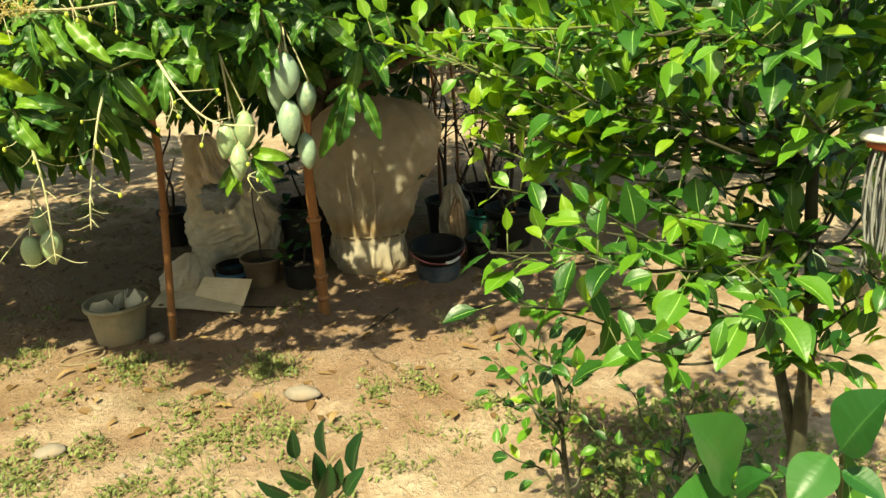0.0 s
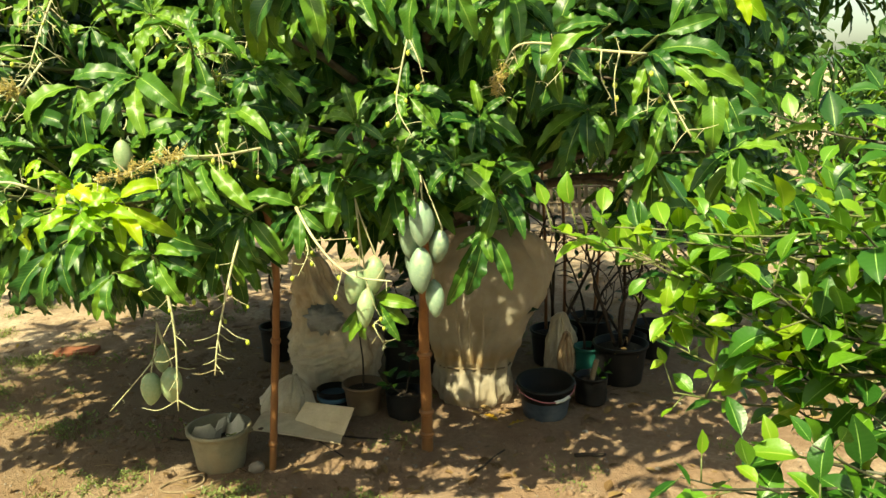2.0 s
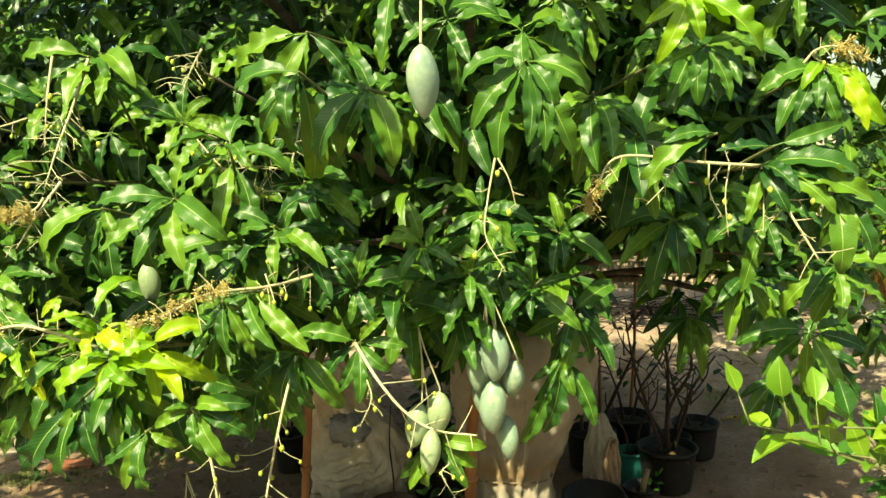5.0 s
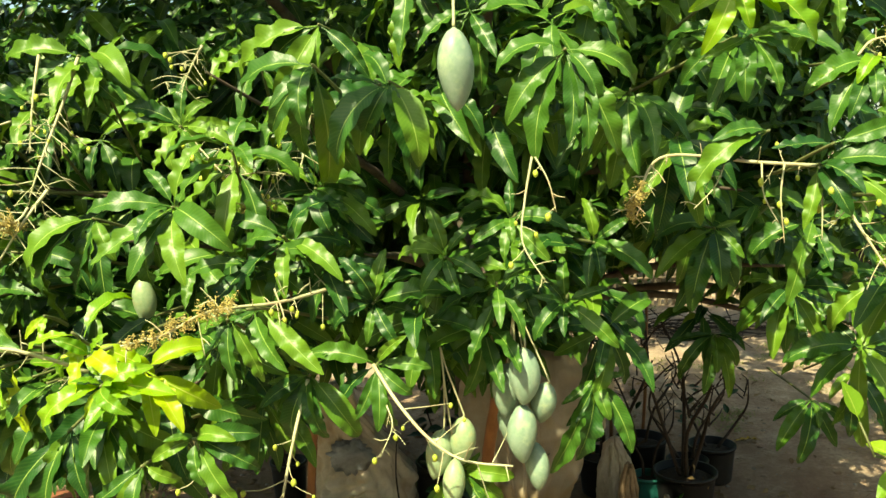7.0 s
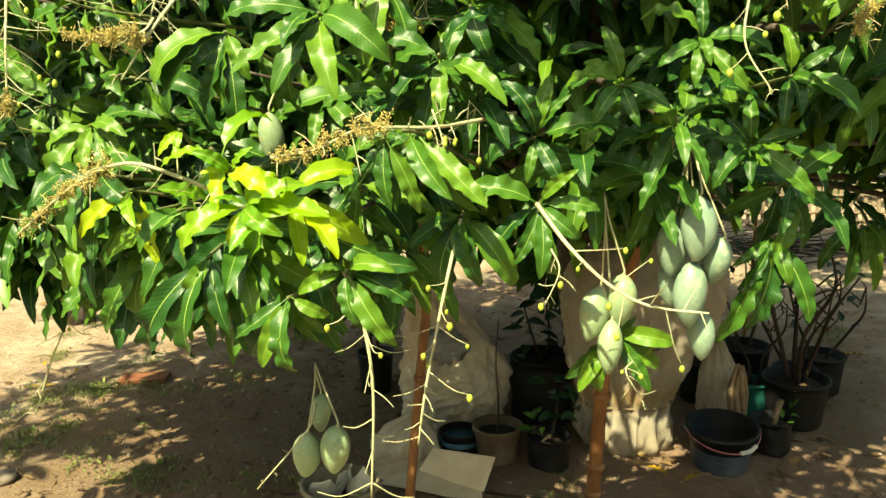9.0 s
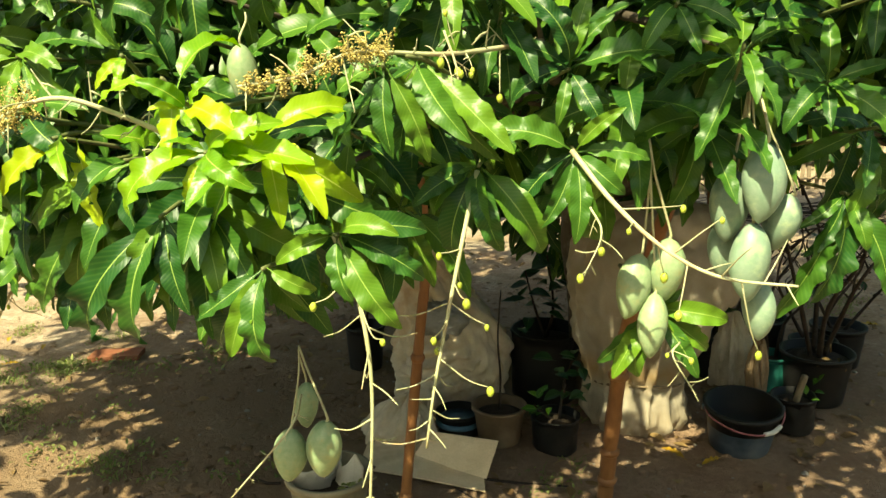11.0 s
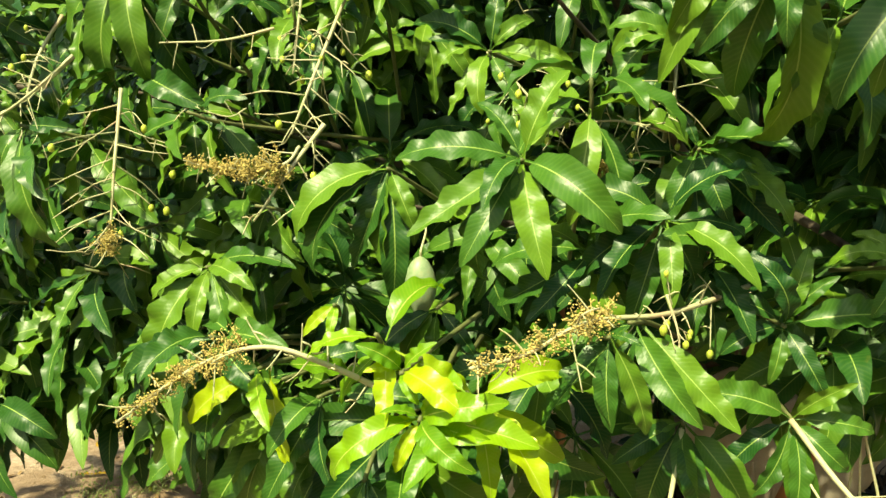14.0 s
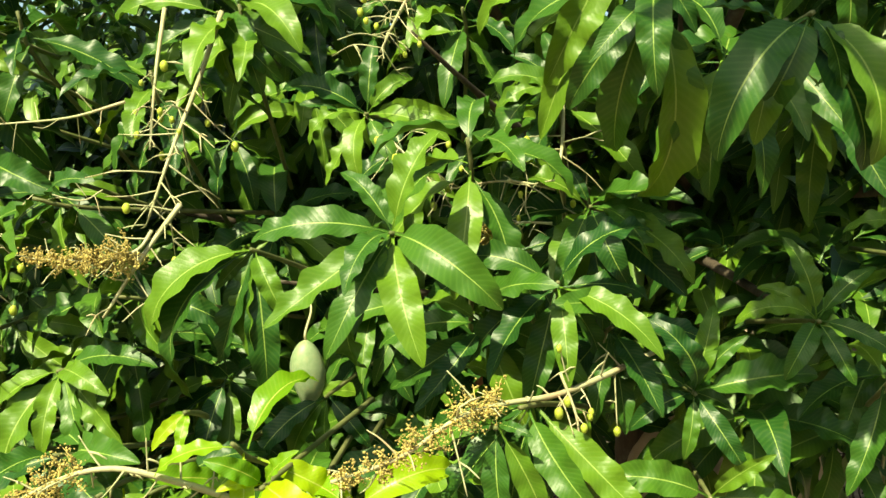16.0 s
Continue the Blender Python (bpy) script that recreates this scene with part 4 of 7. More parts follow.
    while made < 330:
        d = Vector((R.gauss(0, 1), R.gauss(0, 1), R.gauss(0, 1))).normalized()
        p = Vector((-1.05, 3.85, 2.55)) + Vector((d.x * 2.3, d.y * 1.5, d.z * 1.25)) * R.uniform(0.72, 1.0)
        if p.z < 2.85 or p.y < 2.55:
            continue
        made += 1
        tuft(p, d + Vector((0, 0, 0.3)), R.randint(9, 11), R.uniform(0.3, 1.0))
    part("foliage", g, MANGO_LEAF, mango_tree, "dense dark green mango leaves", kind="stuff")


crown()
# a spray of withered leaves at the end of the low bough
g = Geo()
tube(g, smooth_path([local((1.02, 4.10, 1.07)), local((1.17, 4.28, 1.14)), local((1.309, 4.400, 1.083))], 5), 0.006, 0.003, 6)
spray = part("withered_spray", g, TWIG, mango_tree, "twig with withered yellow-brown leaves")
for k, (dx, dz, ln) in enumerate(((-0.035, -1, 0.16), (0.0, -1, 0.18), (0.03, -1, 0.17), (0.055, -0.9, 0.15), (-0.06, -0.8, 0.13), (0.015, -1, 0.14), (0.08, -0.7, 0.12))):
    w = Geo()
    put_leaf(w, MANGO_FINE[2 + k], leaf_frame(local((1.309, 4.400, 1.083)), (dx * 6, -0.1, dz), (0.2 * k - 0.6, -1, 0.2), ln) @ Matrix.Diagonal((1.35, 1, 1, 1)))
    part("leaf", w, (YELLOW_LEAF, DRY_LEAF, FAR_LEAF)[k % 3], spray)
part("front_foliage", loose_leaves, MANGO_LEAF, mango_tree, "whorls of glossy green mango leaves", kind="stuff")


FRUITLET_MESH = blob(Geo(), (0, 0, 0), (1, 1, 1.35), T, 8, 6, 0.05).mesh("fruitlet", FRUITLET)


def panicle(pts, r=0.0042, sides=9, reach=0.055, fruits=5, blossom=0.0, start=0.25, drop=0.4, fork=True):
    """A fruit stalk with side stalks, some with a tiny fruit at the end, and blossom along its last stretch."""
    T = random.Random(int(abs(pts[0][0]) * 5000 + abs(pts[-1][2]) * 70000))
    line = smooth_path([local(p) for p in pts], 7)
    g, fr, bl = Geo(), [], Geo()
    tube(g, line, r, r * 0.45, 6)
    n = len(line)
    left = fruits
    sides = int(sides * 1.5)
    for k in range(sides):
        i = int(n * (start + (0.97 - start) * k / max(1, sides - 1)))
        i = min(n - 2, i)
        p = Vector(line[i])
        along = Vector(line[i + 1] - line[i]).normalized()
        side = along.orthogonal().normalized()
        side.rotate(Matrix.Rotation(k * 2.4 + T.uniform(-0.4, 0.4), 3, along))
        ln = reach * T.uniform(0.5, 1.5)
        d = (side + along * 0.35).normalized()
        q = p + d * ln * 0.55 + Vector((0, 0, T.uniform(-0.16, 0.05) * ln))
        e = p + d * ln + Vector((0, 0, -drop * ln * T.uniform(-0.1, 0.6)))
        tube(g, smooth_path([p, q, e], 4), max(0.0009, r * 0.32), 0.0007, 4)
        for _ in range(T.choice((0, 1, 1, 2)) if fork else 0):
            e2 = q + Vector((T.uniform(-1, 1), T.uniform(-1, 1), T.uniform(-1, 0.3))) * ln * 0.4
            tube(g, [q, (q + e2) / 2 + Vector((0, 0, 0.002)), e2], r * 0.3, r * 0.2, 4)
        if left > 0 and T.random() < 0.75:
            left -= 1
            s = T.uniform(0.0038, 0.0065)
            fr.append(Matrix.Translation(e - Vector((0, 0, s))) @ Matrix.Scale(s, 4))
    ob = part("panicle", g, STALK, mango_tree, "pale fruit stalk with side stalks")
    if blossom:
        for k in range(int(170 * blossom) + 8):
            i = min(n - 1, int(n * (1 - blossom * T.random() ** 0.8)))
            c = Vector(line[i])
            ln = 0.036 * (0.4 + 0.6 * (n - i) / (n * blossom + 1)) * T.uniform(0.6, 1.2)
            o = Vector((T.gauss(0, 1), T.gauss(0, 1), T.gauss(0, 1))).normalized() * ln
            tube(bl, [c, c + o * 0.5 + Vector((0, 0, 0.002)), c + o], 0.0008, 0.0005, 3)
            for _ in range(T.randint(11, 20)):
                s = T.uniform(0.0008, 0.0019)
                e = c + o * T.uniform(0.3, 1.05) + Vector((T.gauss(0, 0.0032), T.gauss(0, 0.0032), T.gauss(0, 0.0032)))
                blob(bl, e, (s * T.uniform(0.8, 1.4), s, s * T.uniform(0.6, 1.1)), T, 4, 3, 0.35)
        part("blossom", bl, BLOSSOM, ob, "yellow-brown mango blossom")
    for m in fr:
        place("young_fruit", FRUITLET_MESH, ob, m)


panicle([(-1.124, 2.085, 1.201), (-1.091, 2.070, 1.123), (-1.072, 2.060, 0.992), (-1.081, 2.060, 0.783)], 0.0045, 9, 0.085, 3, start=0.25, drop=0.1, fork=False)
panicle([(-0.938, 2.270, 1.263), (-0.958, 2.200, 1.154), (-0.991, 2.150, 0.971), (-1.007, 2.140, 0.853)], 0.0042, 12, 0.062, 8, start=0.35, drop=0.2, fork=False)
panicle([(-0.793, 2.260, 1.296), (-0.734, 2.200, 1.228), (-0.666, 2.140, 1.173), (-0.597, 2.100, 1.145), (-0.503, 2.080, 1.140)], 0.0045, 7, 0.07, 6, start=0.3, fork=False)
panicle([(-0.765, 2.240, 1.214), (-0.749, 2.200, 1.180), (-0.774, 2.180, 1.121)], 0.002, 4, 0.03, 2)
panicle([(-0.591, 2.400, 0.942), (-0.608, 2.360, 0.931), (-0.571, 2.340, 0.872)], 0.0022, 4, 0.03, 2)
panicle([(-1.261, 2.330, 0.847), (-1.257, 2.250, 0.824), (-1.354, 2.200, 0.710)], 0.0026, 4, 0.02, 0)
panicle([(0.126, 2.290, 1.686), (0.004, 2.270, 1.697), (-0.179, 2.250, 1.716), (-0.231, 2.240, 1.657), (-0.254, 2.240, 1.595)], 0.0042, 12, 0.05, 2, 0.25, start=0.1)
panicle([(0.013, 2.270, 1.696), (0.012, 2.250, 1.632), (0.041, 2.250, 1.575)], 0.0022, 3, 0.02, 2)
panicle([(0.058, 2.270, 1.692), (0.045, 2.250, 1.625), (0.053, 2.250, 1.534)], 0.0022, 3, 0.02, 2)
panicle([(0.134, 2.290, 1.678), (0.133, 2.270, 1.610), (0.130, 2.260, 1.537)], 0.0026, 3, 0.02, 2)
panicle([(-0.057, 2.270, 1.704), (-0.084, 2.250, 1.652), (-0.125, 2.250, 1.608)], 0.0022, 3, 0.03, 0)
panicle([(0.134, 2.290, 1.684), (0.170, 2.240, 1.600), (0.230, 2.200, 1.485)], 0.0048, 6, 0.06, 3)
panicle([(-0.453, 2.100, 1.727), (-0.470, 2.080, 1.640), (-0.475, 2.060, 1.569), (-0.436, 2.040, 1.499)], 0.0026, 4, 0.03, 3)
panicle([(-0.450, 2.100, 1.727), (-0.426, 2.080, 1.680), (-0.412, 2.080, 1.622)], 0.002, 3, 0.02, 2)
panicle([(-1.511, 2.500, 1.997), (-1.533, 2.450, 1.882), (-1.562, 2.400, 1.764), (-1.591, 2.380, 1.670)], 0.0045, 14, 0.075, 5, start=0.3)
panicle([(-1.608, 2.500, 2.007), (-1.605, 2.450, 1.889), (-1.605, 2.420, 1.773)], 0.0038, 8, 0.04, 7, start=0.5)
panicle([(-1.512, 2.320, 1.688), (-1.550, 2.280, 1.620), (-1.604, 2.260, 1.534)], 0.0042, 8, 0.06, 2, start=0.1)
panicle([(-1.542, 2.290, 1.652), (-1.554, 2.270, 1.627), (-1.590, 2.250, 1.614), (-1.637, 2.240, 1.616), (-1.702, 2.240, 1.620)], 0.0030, 8, 0.03, 0, 0.72)
panicle([(-1.880, 2.340, 1.736), (-1.868, 2.310, 1.674), (-1.857, 2.280, 1.601), (-1.857, 2.270, 1.527), (-1.858, 2.260, 1.468)], 0.0038, 16, 0.095, 6, 0.16, start=0.12)
panicle([(-2.103, 2.500, 1.879), (-2.120, 2.450, 1.797), (-2.127, 2.420, 1.714)], 0.0042, 4, 0.04, 1)
panicle([(-2.052, 2.460, 1.799), (-2.121, 2.420, 1.720), (-2.228, 2.400, 1.660)], 0.0038, 9, 0.07, 1)
panicle([(-0.965, 2.540, 1.846), (-0.967, 2.480, 1.767), (-0.979, 2.450, 1.701)], 0.0042, 7, 0.08, 2, start=0.4)
panicle([(-0.979, 2.440, 1.696), (-1.053, 2.430, 1.710), (-1.152, 2.420, 1.699)], 0.0024, 10, 0.05, 6)
panicle([(-0.985, 2.420, 1.646), (-1.039, 2.410, 1.647), (-1.099, 2.400, 1.620)], 0.0024, 10, 0.045, 4, 0.4)
panicle([(-1.288, 2.540, 1.827), (-1.221, 2.500, 1.763), (-1.144, 2.470, 1.684)], 0.0032, 10, 0.06, 8)
panicle([(-0.84, 2.40, 1.46), (-0.916, 2.300, 1.448), (-0.983, 2.220, 1.441), (-1.050, 2.160, 1.444), (-1.096, 2.100, 1.443), (-1.153, 2.050, 1.415), (-1.215, 2.000, 1.405)], 0.0045, 18, 0.045, 5, 0.5, start=0.05)
panicle([(-0.980, 2.200, 1.474), (-0.960, 2.190, 1.415), (-0.962, 2.190, 1.351)], 0.0022, 6, 0.03, 3)
panicle([(-1.356, 2.140, 1.322), (-1.424, 2.100, 1.363), (-1.504, 2.070, 1.389), (-1.603, 2.070, 1.352), (-1.725, 2.070, 1.260)], 0.0048, 14, 0.04, 0, 0.42, start=0.1)
panicle([(-1.865, 2.600, 1.103), (-2.006, 2.580, 0.905), (-2.094, 2.560, 0.686)], 0.0042, 10, 0.06, 3)
panicle([(-1.187, 2.450, 2.005), (-1.216, 2.450, 1.958), (-1.241, 2.450, 1.911)], 0.0036, 12, 0.06, 7, start=0.1)

panicle([(0.260, 2.420, 1.915), (0.290, 2.420, 1.946), (0.343, 2.420, 1.950), (0.397, 2.420, 1.924)], 0.0030, 10, 0.035, 2, 0.35, start=0.2)

panicle([(-1.631, 2.400, 1.846), (-1.713, 2.380, 1.823), (-1.820, 2.360, 1.815)], 0.0026, 5, 0.05, 1, start=0.2, fork=False)
panicle([(-1.983, 2.360, 1.792), (-2.031, 2.330, 1.734), (-2.086, 2.310, 1.687), (-2.141, 2.300, 1.661)], 0.0034, 10, 0.08, 2, start=0.1)
panicle([(-1.704, 2.450, 1.713), (-1.733, 2.430, 1.697), (-1.807, 2.420, 1.718)], 0.0016, 4, 0.04, 0, start=0.2)


# ---- mangoes ----
def mango_mesh(name, length, width, rng):
    """A green mango hanging from its stem end at the origin: broad shoulders, a flattened side and a bent tip."""
    g = Geo()
    rows, sides = 16, 20
    prof = []
    for i in range(rows + 1):
        t = i / rows
        r = (math.sin(math.pi * t ** 0.92) ** 0.66) * (1 - 0.10 * t)
        prof.append((max(0.0, r) * width * 0.5 if 0 < i < rows else 0.0008, -t * length))
    bend = rng.uniform(0.05, 0.12)

    def warp(x, y, z):
        t = -z / length
        return (x + bend * length * math.sin(t * 2.6) * t, y * 0.88 + 0.002 * math.sin(5 * t), z)

    revolve(g, prof, sides, warp=warp)
    return g


M_RNG = random.Random(4)
MANGO_BODY = [mango_mesh("mango", 1.0, w, M_RNG).mesh("mango_body", FRUIT) for w in (0.56, 0.61, 0.52)]


MANGO_SPECKLED = [mango_mesh("mango", 1.0, w, M_RNG).mesh("mango_body", FRUIT_GREEN) for w in (0.56, 0.61, 0.52)]


def mango(centre, length, tilt_x, tilt_y, turn, kind, stem_to, label, group):
    m = pose(0, 0, 0, tilt_x, tilt_y, turn)
    top = Vector(centre) + m @ Vector((0, 0, length * 0.5))
    ob = place("mango", (MANGO_BODY if "blue" in label else MANGO_SPECKLED)[kind], None, Matrix.Translation(top) @ m @ Matrix.Scale(length, 4), label, "fruit", group)
    g = Geo()
    inv = ob.matrix_basis.inverted()
    s = inv @ Vector(stem_to)
    tube(g, smooth_path([(0, 0, -0.012), (0.0, 0.0, 0.10), s * 0.6 + Vector((0.04, 0, 0.05)), s], 5), 0.022, 0.016, 6)
    part("stem", g, STALK, ob, "pale green fruit stem")


HANG_C, HANG_B, HANG_L = (-0.49, 2.46, 1.40), (-0.66, 2.40, 1.30), (-1.27, 2.36, 0.93)
GC, GB, GL = "mangoes in the hanging bunch of five", "mangoes in the hanging bunch of three", "mangoes in the lowest bunch"
TC = "large pale blue-green unripe mango in a hanging bunch"
mango((-0.473, 2.405, 1.225), 0.138, 0, 4, 10, 0, HANG_C, TC, GC)
mango((-0.512, 2.455, 1.178), 0.132, 0, 10, 60, 1, HANG_C, TC, GC)
mango((-0.424, 2.440, 1.150), 0.112, 0, -16, 120, 1, HANG_C, TC, GC)
mango((-0.473, 2.425, 1.083), 0.145, 0, 3, 200, 2, HANG_C, TC, GC)
mango((-0.444, 2.475, 0.984), 0.120, 0, -4, 300, 0, HANG_C, TC, GC)
mango((-0.505, 2.500, 1.090), 0.115, 0, 5, 20, 1, HANG_C, TC, GC)
TB = "pale green unripe mango with brown specks in a hanging bunch"
mango((-0.676, 2.414, 1.039), 0.122, 0, 16, 30, 0, HANG_B, TB, GB)
mango((-0.616, 2.425, 1.066), 0.120, 0, -2, 150, 1, HANG_B, TB, GB)
mango((-0.638, 2.405, 0.971), 0.120, 0, -6, 250, 2, HANG_B, TB, GB)
TL = "pale green unripe mango hanging low over the soil"
mango((-1.287, 2.318, 0.733), 0.108, 0, 8, 10, 1, HANG_L, TL, GL)
mango((-1.219, 2.318, 0.747), 0.122, 0, -8, 140, 1, HANG_L, TL, GL)
mango((-1.262, 2.365, 0.812), 0.092, 0, 0, 240, 0, HANG_L, TL, GL)
mango((-0.582, 1.945, 1.871), 0.138, 0, 0, 75, 2, (-0.585, 1.99, 2.10), "single large pale blue-green mango among dark leaves", "single mangoes")
mango((-1.384, 2.470, 1.408), 0.114, 0, 2, 20, 2, (-1.39, 2.53, 1.52), "single pale green mango half hidden by leaves", "single mangoes")


# ---- props under the boughs ----
def prop_pole(pts, r0, r1, label, knots):
    ob = thing("prop_pole", pts[0], label, "pole", "poles propping the boughs")
    o = Vector(pts[0])
    g = Geo()
    line = smooth_path([Vector(p) - o for p in pts], 10)
    tube(g, line, r0, r1, 9, 0.07, T)
    part("pole", g, BAMBOO, ob)
    for k in knots:
        c = line[int(k * (len(line) - 1))]
        h = Geo()
        revolve(h, [(r0 * 0.95, -0.014), (r0 * 1.22, -0.004), (r0 * 1.25, 0.005), (r0 * 0.95, 0.015)], 9, c)
        part("knot", h, BAMBOO, ob, "rough knot on the pole")
    return ob


prop_pole([(-1.247, 3.223, -0.03), (-1.205, 3.190, 0.358), (-1.166, 3.150, 0.690), (-1.140, 3.100, 0.941), (-1.16, 3.02, 1.35)], 0.017, 0.013, "thin reddish-brown wooden prop stuck in the soil", (0.12, 0.43))
prop_pole([(-0.608, 3.468, -0.03), (-0.600, 3.400, 0.258), (-0.591, 3.300, 0.553), (-0.575, 3.200, 0.750), (-0.50, 2.90, 1.25)], 0.027, 0.018, "thick orange-brown wooden prop with peeled bark", (0.10, 0.22, 0.45))


# ---- pots and bags ----
def pot(name, at, r, h, taper, mat, label, category, lip=0.008, fill=0.8, soil=True, group="pots under the tree", crinkle=0.0, lean=(0, 0), ribs=0):
    """A pot with a wall, a rim and soil inside."""
    ob = thing(name, at, label, category, group)
    ob.rotation_euler = (radians(lean[0]), radians(lean[1]), 0)
    g = Geo()
    rb, w = r * taper, max(0.004, r * 0.03)
    prof = [(0.002, 0.0), (rb * 0.97, 0.0), (rb, 0.004)]
    for i in range(1, 7):
        k = i / 7
        rr = rb + (r - rb) * k
        prof.append((rr + (0.003 if ribs and i % 2 else 0), h * k))
    prof += [(r, h - lip * 2), (r + lip, h - lip * 2), (r + lip, h), (r - w, h), (rb - w + (r - rb) * fill, h * fill * 0.98), (0.002, h * fill * 0.9)] if not soil else [(r, h - lip * 2), (r + lip, h - lip * 2), (r + lip, h), (r - w, h), (rb + (r - rb) * fill - w, h * (fill - 0.08))]
    seed = T.uniform(0, 50)

    def warp(x, y, z):
        if crinkle:
            k = 1 + crinkle * (noise.noise((x * 22 + seed, y * 22, z * 30)) + 0.5 * noise.noise((x * 60, y * 60 + seed, z * 70)))
            return x * k, y * k, z + crinkle * 0.05 * noise.noise((x * 30, y * 30, seed))
        return x, y, z

    revolve(g, prof, 32, warp=warp)
    part("body", g, mat, ob)
    if soil:
        s = Geo()
        rs = rb + (r - rb) * fill - w - 0.001
        revolve(s, [(rs, h * fill - 0.012), (rs * 0.7, h * fill), (rs * 0.35, h * fill + 0.008), (0.001, h * fill + 0.004)], 20)
        part("soil", s, DARK_SOIL, ob, "dark damp potting soil")
    return ob


def stems(ob, start, ways, r, mat, name="stem"):
    for pts in ways:
        g = Geo()
        tube(g, smooth_path([start] + pts, 5), r, r * 0.45, 6, 0.1, T)
        part(name, g, mat, ob)


def leafy(ob, base, n, size, mat, rng, spread=0.1, up=0.6, name="leaf", shapes=None):
    """Loose leaves about a point, each a part of its plant."""
    shapes = shapes or CITRUS_FINE
    for i in range(n):
        d = Vector((rng.gauss(0, 1), rng.gauss(-0.3, 1), rng.gauss(up, 0.5))).normalized()
        o = Vector(base) + Vector((rng.uniform(-spread, spread), rng.uniform(-spread, spread), rng.uniform(-spread, spread)))
        g = Geo()
        put_leaf(g, shapes[rng.randrange(len(shapes))], leaf_frame((0, 0, 0), d, Vector((0, -0.4, 1)), size * rng.uniform(0.7, 1.15)))
        part(name, g, mat, ob, m=Matrix.Translation(o))


# the beige pail with shards, beside the thin prop
pail = pot("pail", (-1.475, 3.235, 0.0), 0.128, 0.185, 0.78, BEIGE, "old dusty beige plastic pail holding broken pieces", "pail", 0.009, 0.62, soil=True)
for sx, sy, rz, tilt, w, h in ((-0.055, -0.02, 20, 12, 0.10, 0.09), (0.045, 0.01, -25, -14, 0.09, 0.10), (0.0, 0.05, 80, 10, 0.08, 0.08)):
    g = Geo()
    rows = []
    for i in range(5):
        an = radians(-38 + 19 * i)
        rows += [(w * math.sin(an), 0.02 * (1 - math.cos(an)) * 4, 0), (w * 0.92 * math.sin(an + 0.1), 0.02 * (1 - math.cos(an)) * 4, h * (0.75 + 0.25 * math.sin(2.1 * i + sx * 40)))]
    back = [(x, y + 0.006, z) for x, y, z in rows]
    f = []
    for i in range(4):
        a = 2 * i
        f += [(a, a + 2, a + 3, a + 1), (a + 10, a + 11, a + 13, a + 12), (a + 1, a + 3, a + 13, a + 11), (a, a + 10, a + 12, a + 2)]
    f += [(0, 1, 11, 10), (8, 18, 19, 9)]
    g.add(rows + back, f)
    part("shard", g, PALE_SHARD, pail, "broken curved piece of a pot", m=pose(sx, sy, 0.128, tilt * 1.6, tilt, rz), smooth=False)
leafy(pail, (0.085, -0.02, 0.15), 7, 0.045, WEED, T, 0.02, 0.8, shapes=SMALL_LEAF)
for s in (-1, 1):
    g = Geo()
    tube(g, smooth_path([(s * 0.125, -0.015, 0.165), (s * 0.148, 0, 0.172), (s * 0.125, 0.015, 0.165)], 4), 0.005, 0.005, 6)
    part("lug", g, BEIGE, pail)

rope_g = Geo()
tube(rope_g, smooth_path([(0.10, 0.02, 0.012), (0.03, -0.06, 0.008), (-0.07, -0.10, 0.009), (-0.13, -0.07, 0.008), (-0.08, 0.0, 0.012), (0.0, 0.03, 0.02), (0.03, -0.02, 0.014), (-0.02, -0.09, 0.009), (0.06, -0.13, 0.008), (0.14, -0.10, 0.009)], 7), 0.0055, 0.0055, 6, 0.1, T)
place("rope", rope_g.mesh("rope", ROPE), None, Matrix.Translation(Vector((-1.517, 3.079, 0.000))), "old brown rope lying in loops on soil", "rope")


def stone(name, at, r, mat, label, seed, rot=0):
    R = random.Random(seed)
    g = Geo()
    blob(g, (0, 0, 0), r, R, 12, 8, 0.10)
    return place(name, g.mesh(name, mat), None, Matrix.Translation((at[0], at[1], r[2] * 0.75)) @ pose(0, 0, 0, 0, 0, rot), label, "stone", "stones on the soil")


stone("stone", (-1.305, 3.194, 0.000), (0.034, 0.028, 0.026), STONE, "small pale stone lying beside the thin prop", 3, 30)
stone("stone", (-0.579, 2.663, 0.000), (0.072, 0.036, 0.030), STONE, "flat reddish-white stone lying on sunny soil", 8, -8)
stone("stone", (-1.380, 2.336, 0.000), (0.055, 0.040, 0.020), STONE, "flat pale stone half sunk in weeds", 9, 25)
stone("stone", (-2.893, 3.421, 0.000), (0.05, 0.05, 0.03), STONE, "pale stone among weeds", 12, 0)
tile_g = Geo()
for k in range(2):
    tile_g.add([(-0.12, -0.05, 0.005), (0.12, -0.045, 0.005), (0.13, 0.05, 0.012), (-0.11, 0.055, 0.012), (-0.12, -0.05, 0.028), (0.12, -0.045, 0.030), (0.13, 0.05, 0.036), (-0.11, 0.055, 0.034)], [(3, 2, 1, 0), (4, 5, 6, 7), (0, 1, 5, 4), (1, 2, 6, 5), (2, 3, 7, 6), (3, 0, 4, 7)]) if k == 0 else None
place("roof_tile", tile_g.mesh("roof_tile", BRICK, False), None, Matrix.Translation(Vector((-2.893, 4.536, 0.000))) @ pose(0, 0, 0, 0, 0, 12), "broken red clay tile lying on shaded soil", "tile")

# cardboard: a panel that lies flat and a flap that stands up from it
card = thing("cardboard_sheet", (-1.12, 3.52, 0.0), "torn brown cardboard with a raised flap on soil", "cardboard")


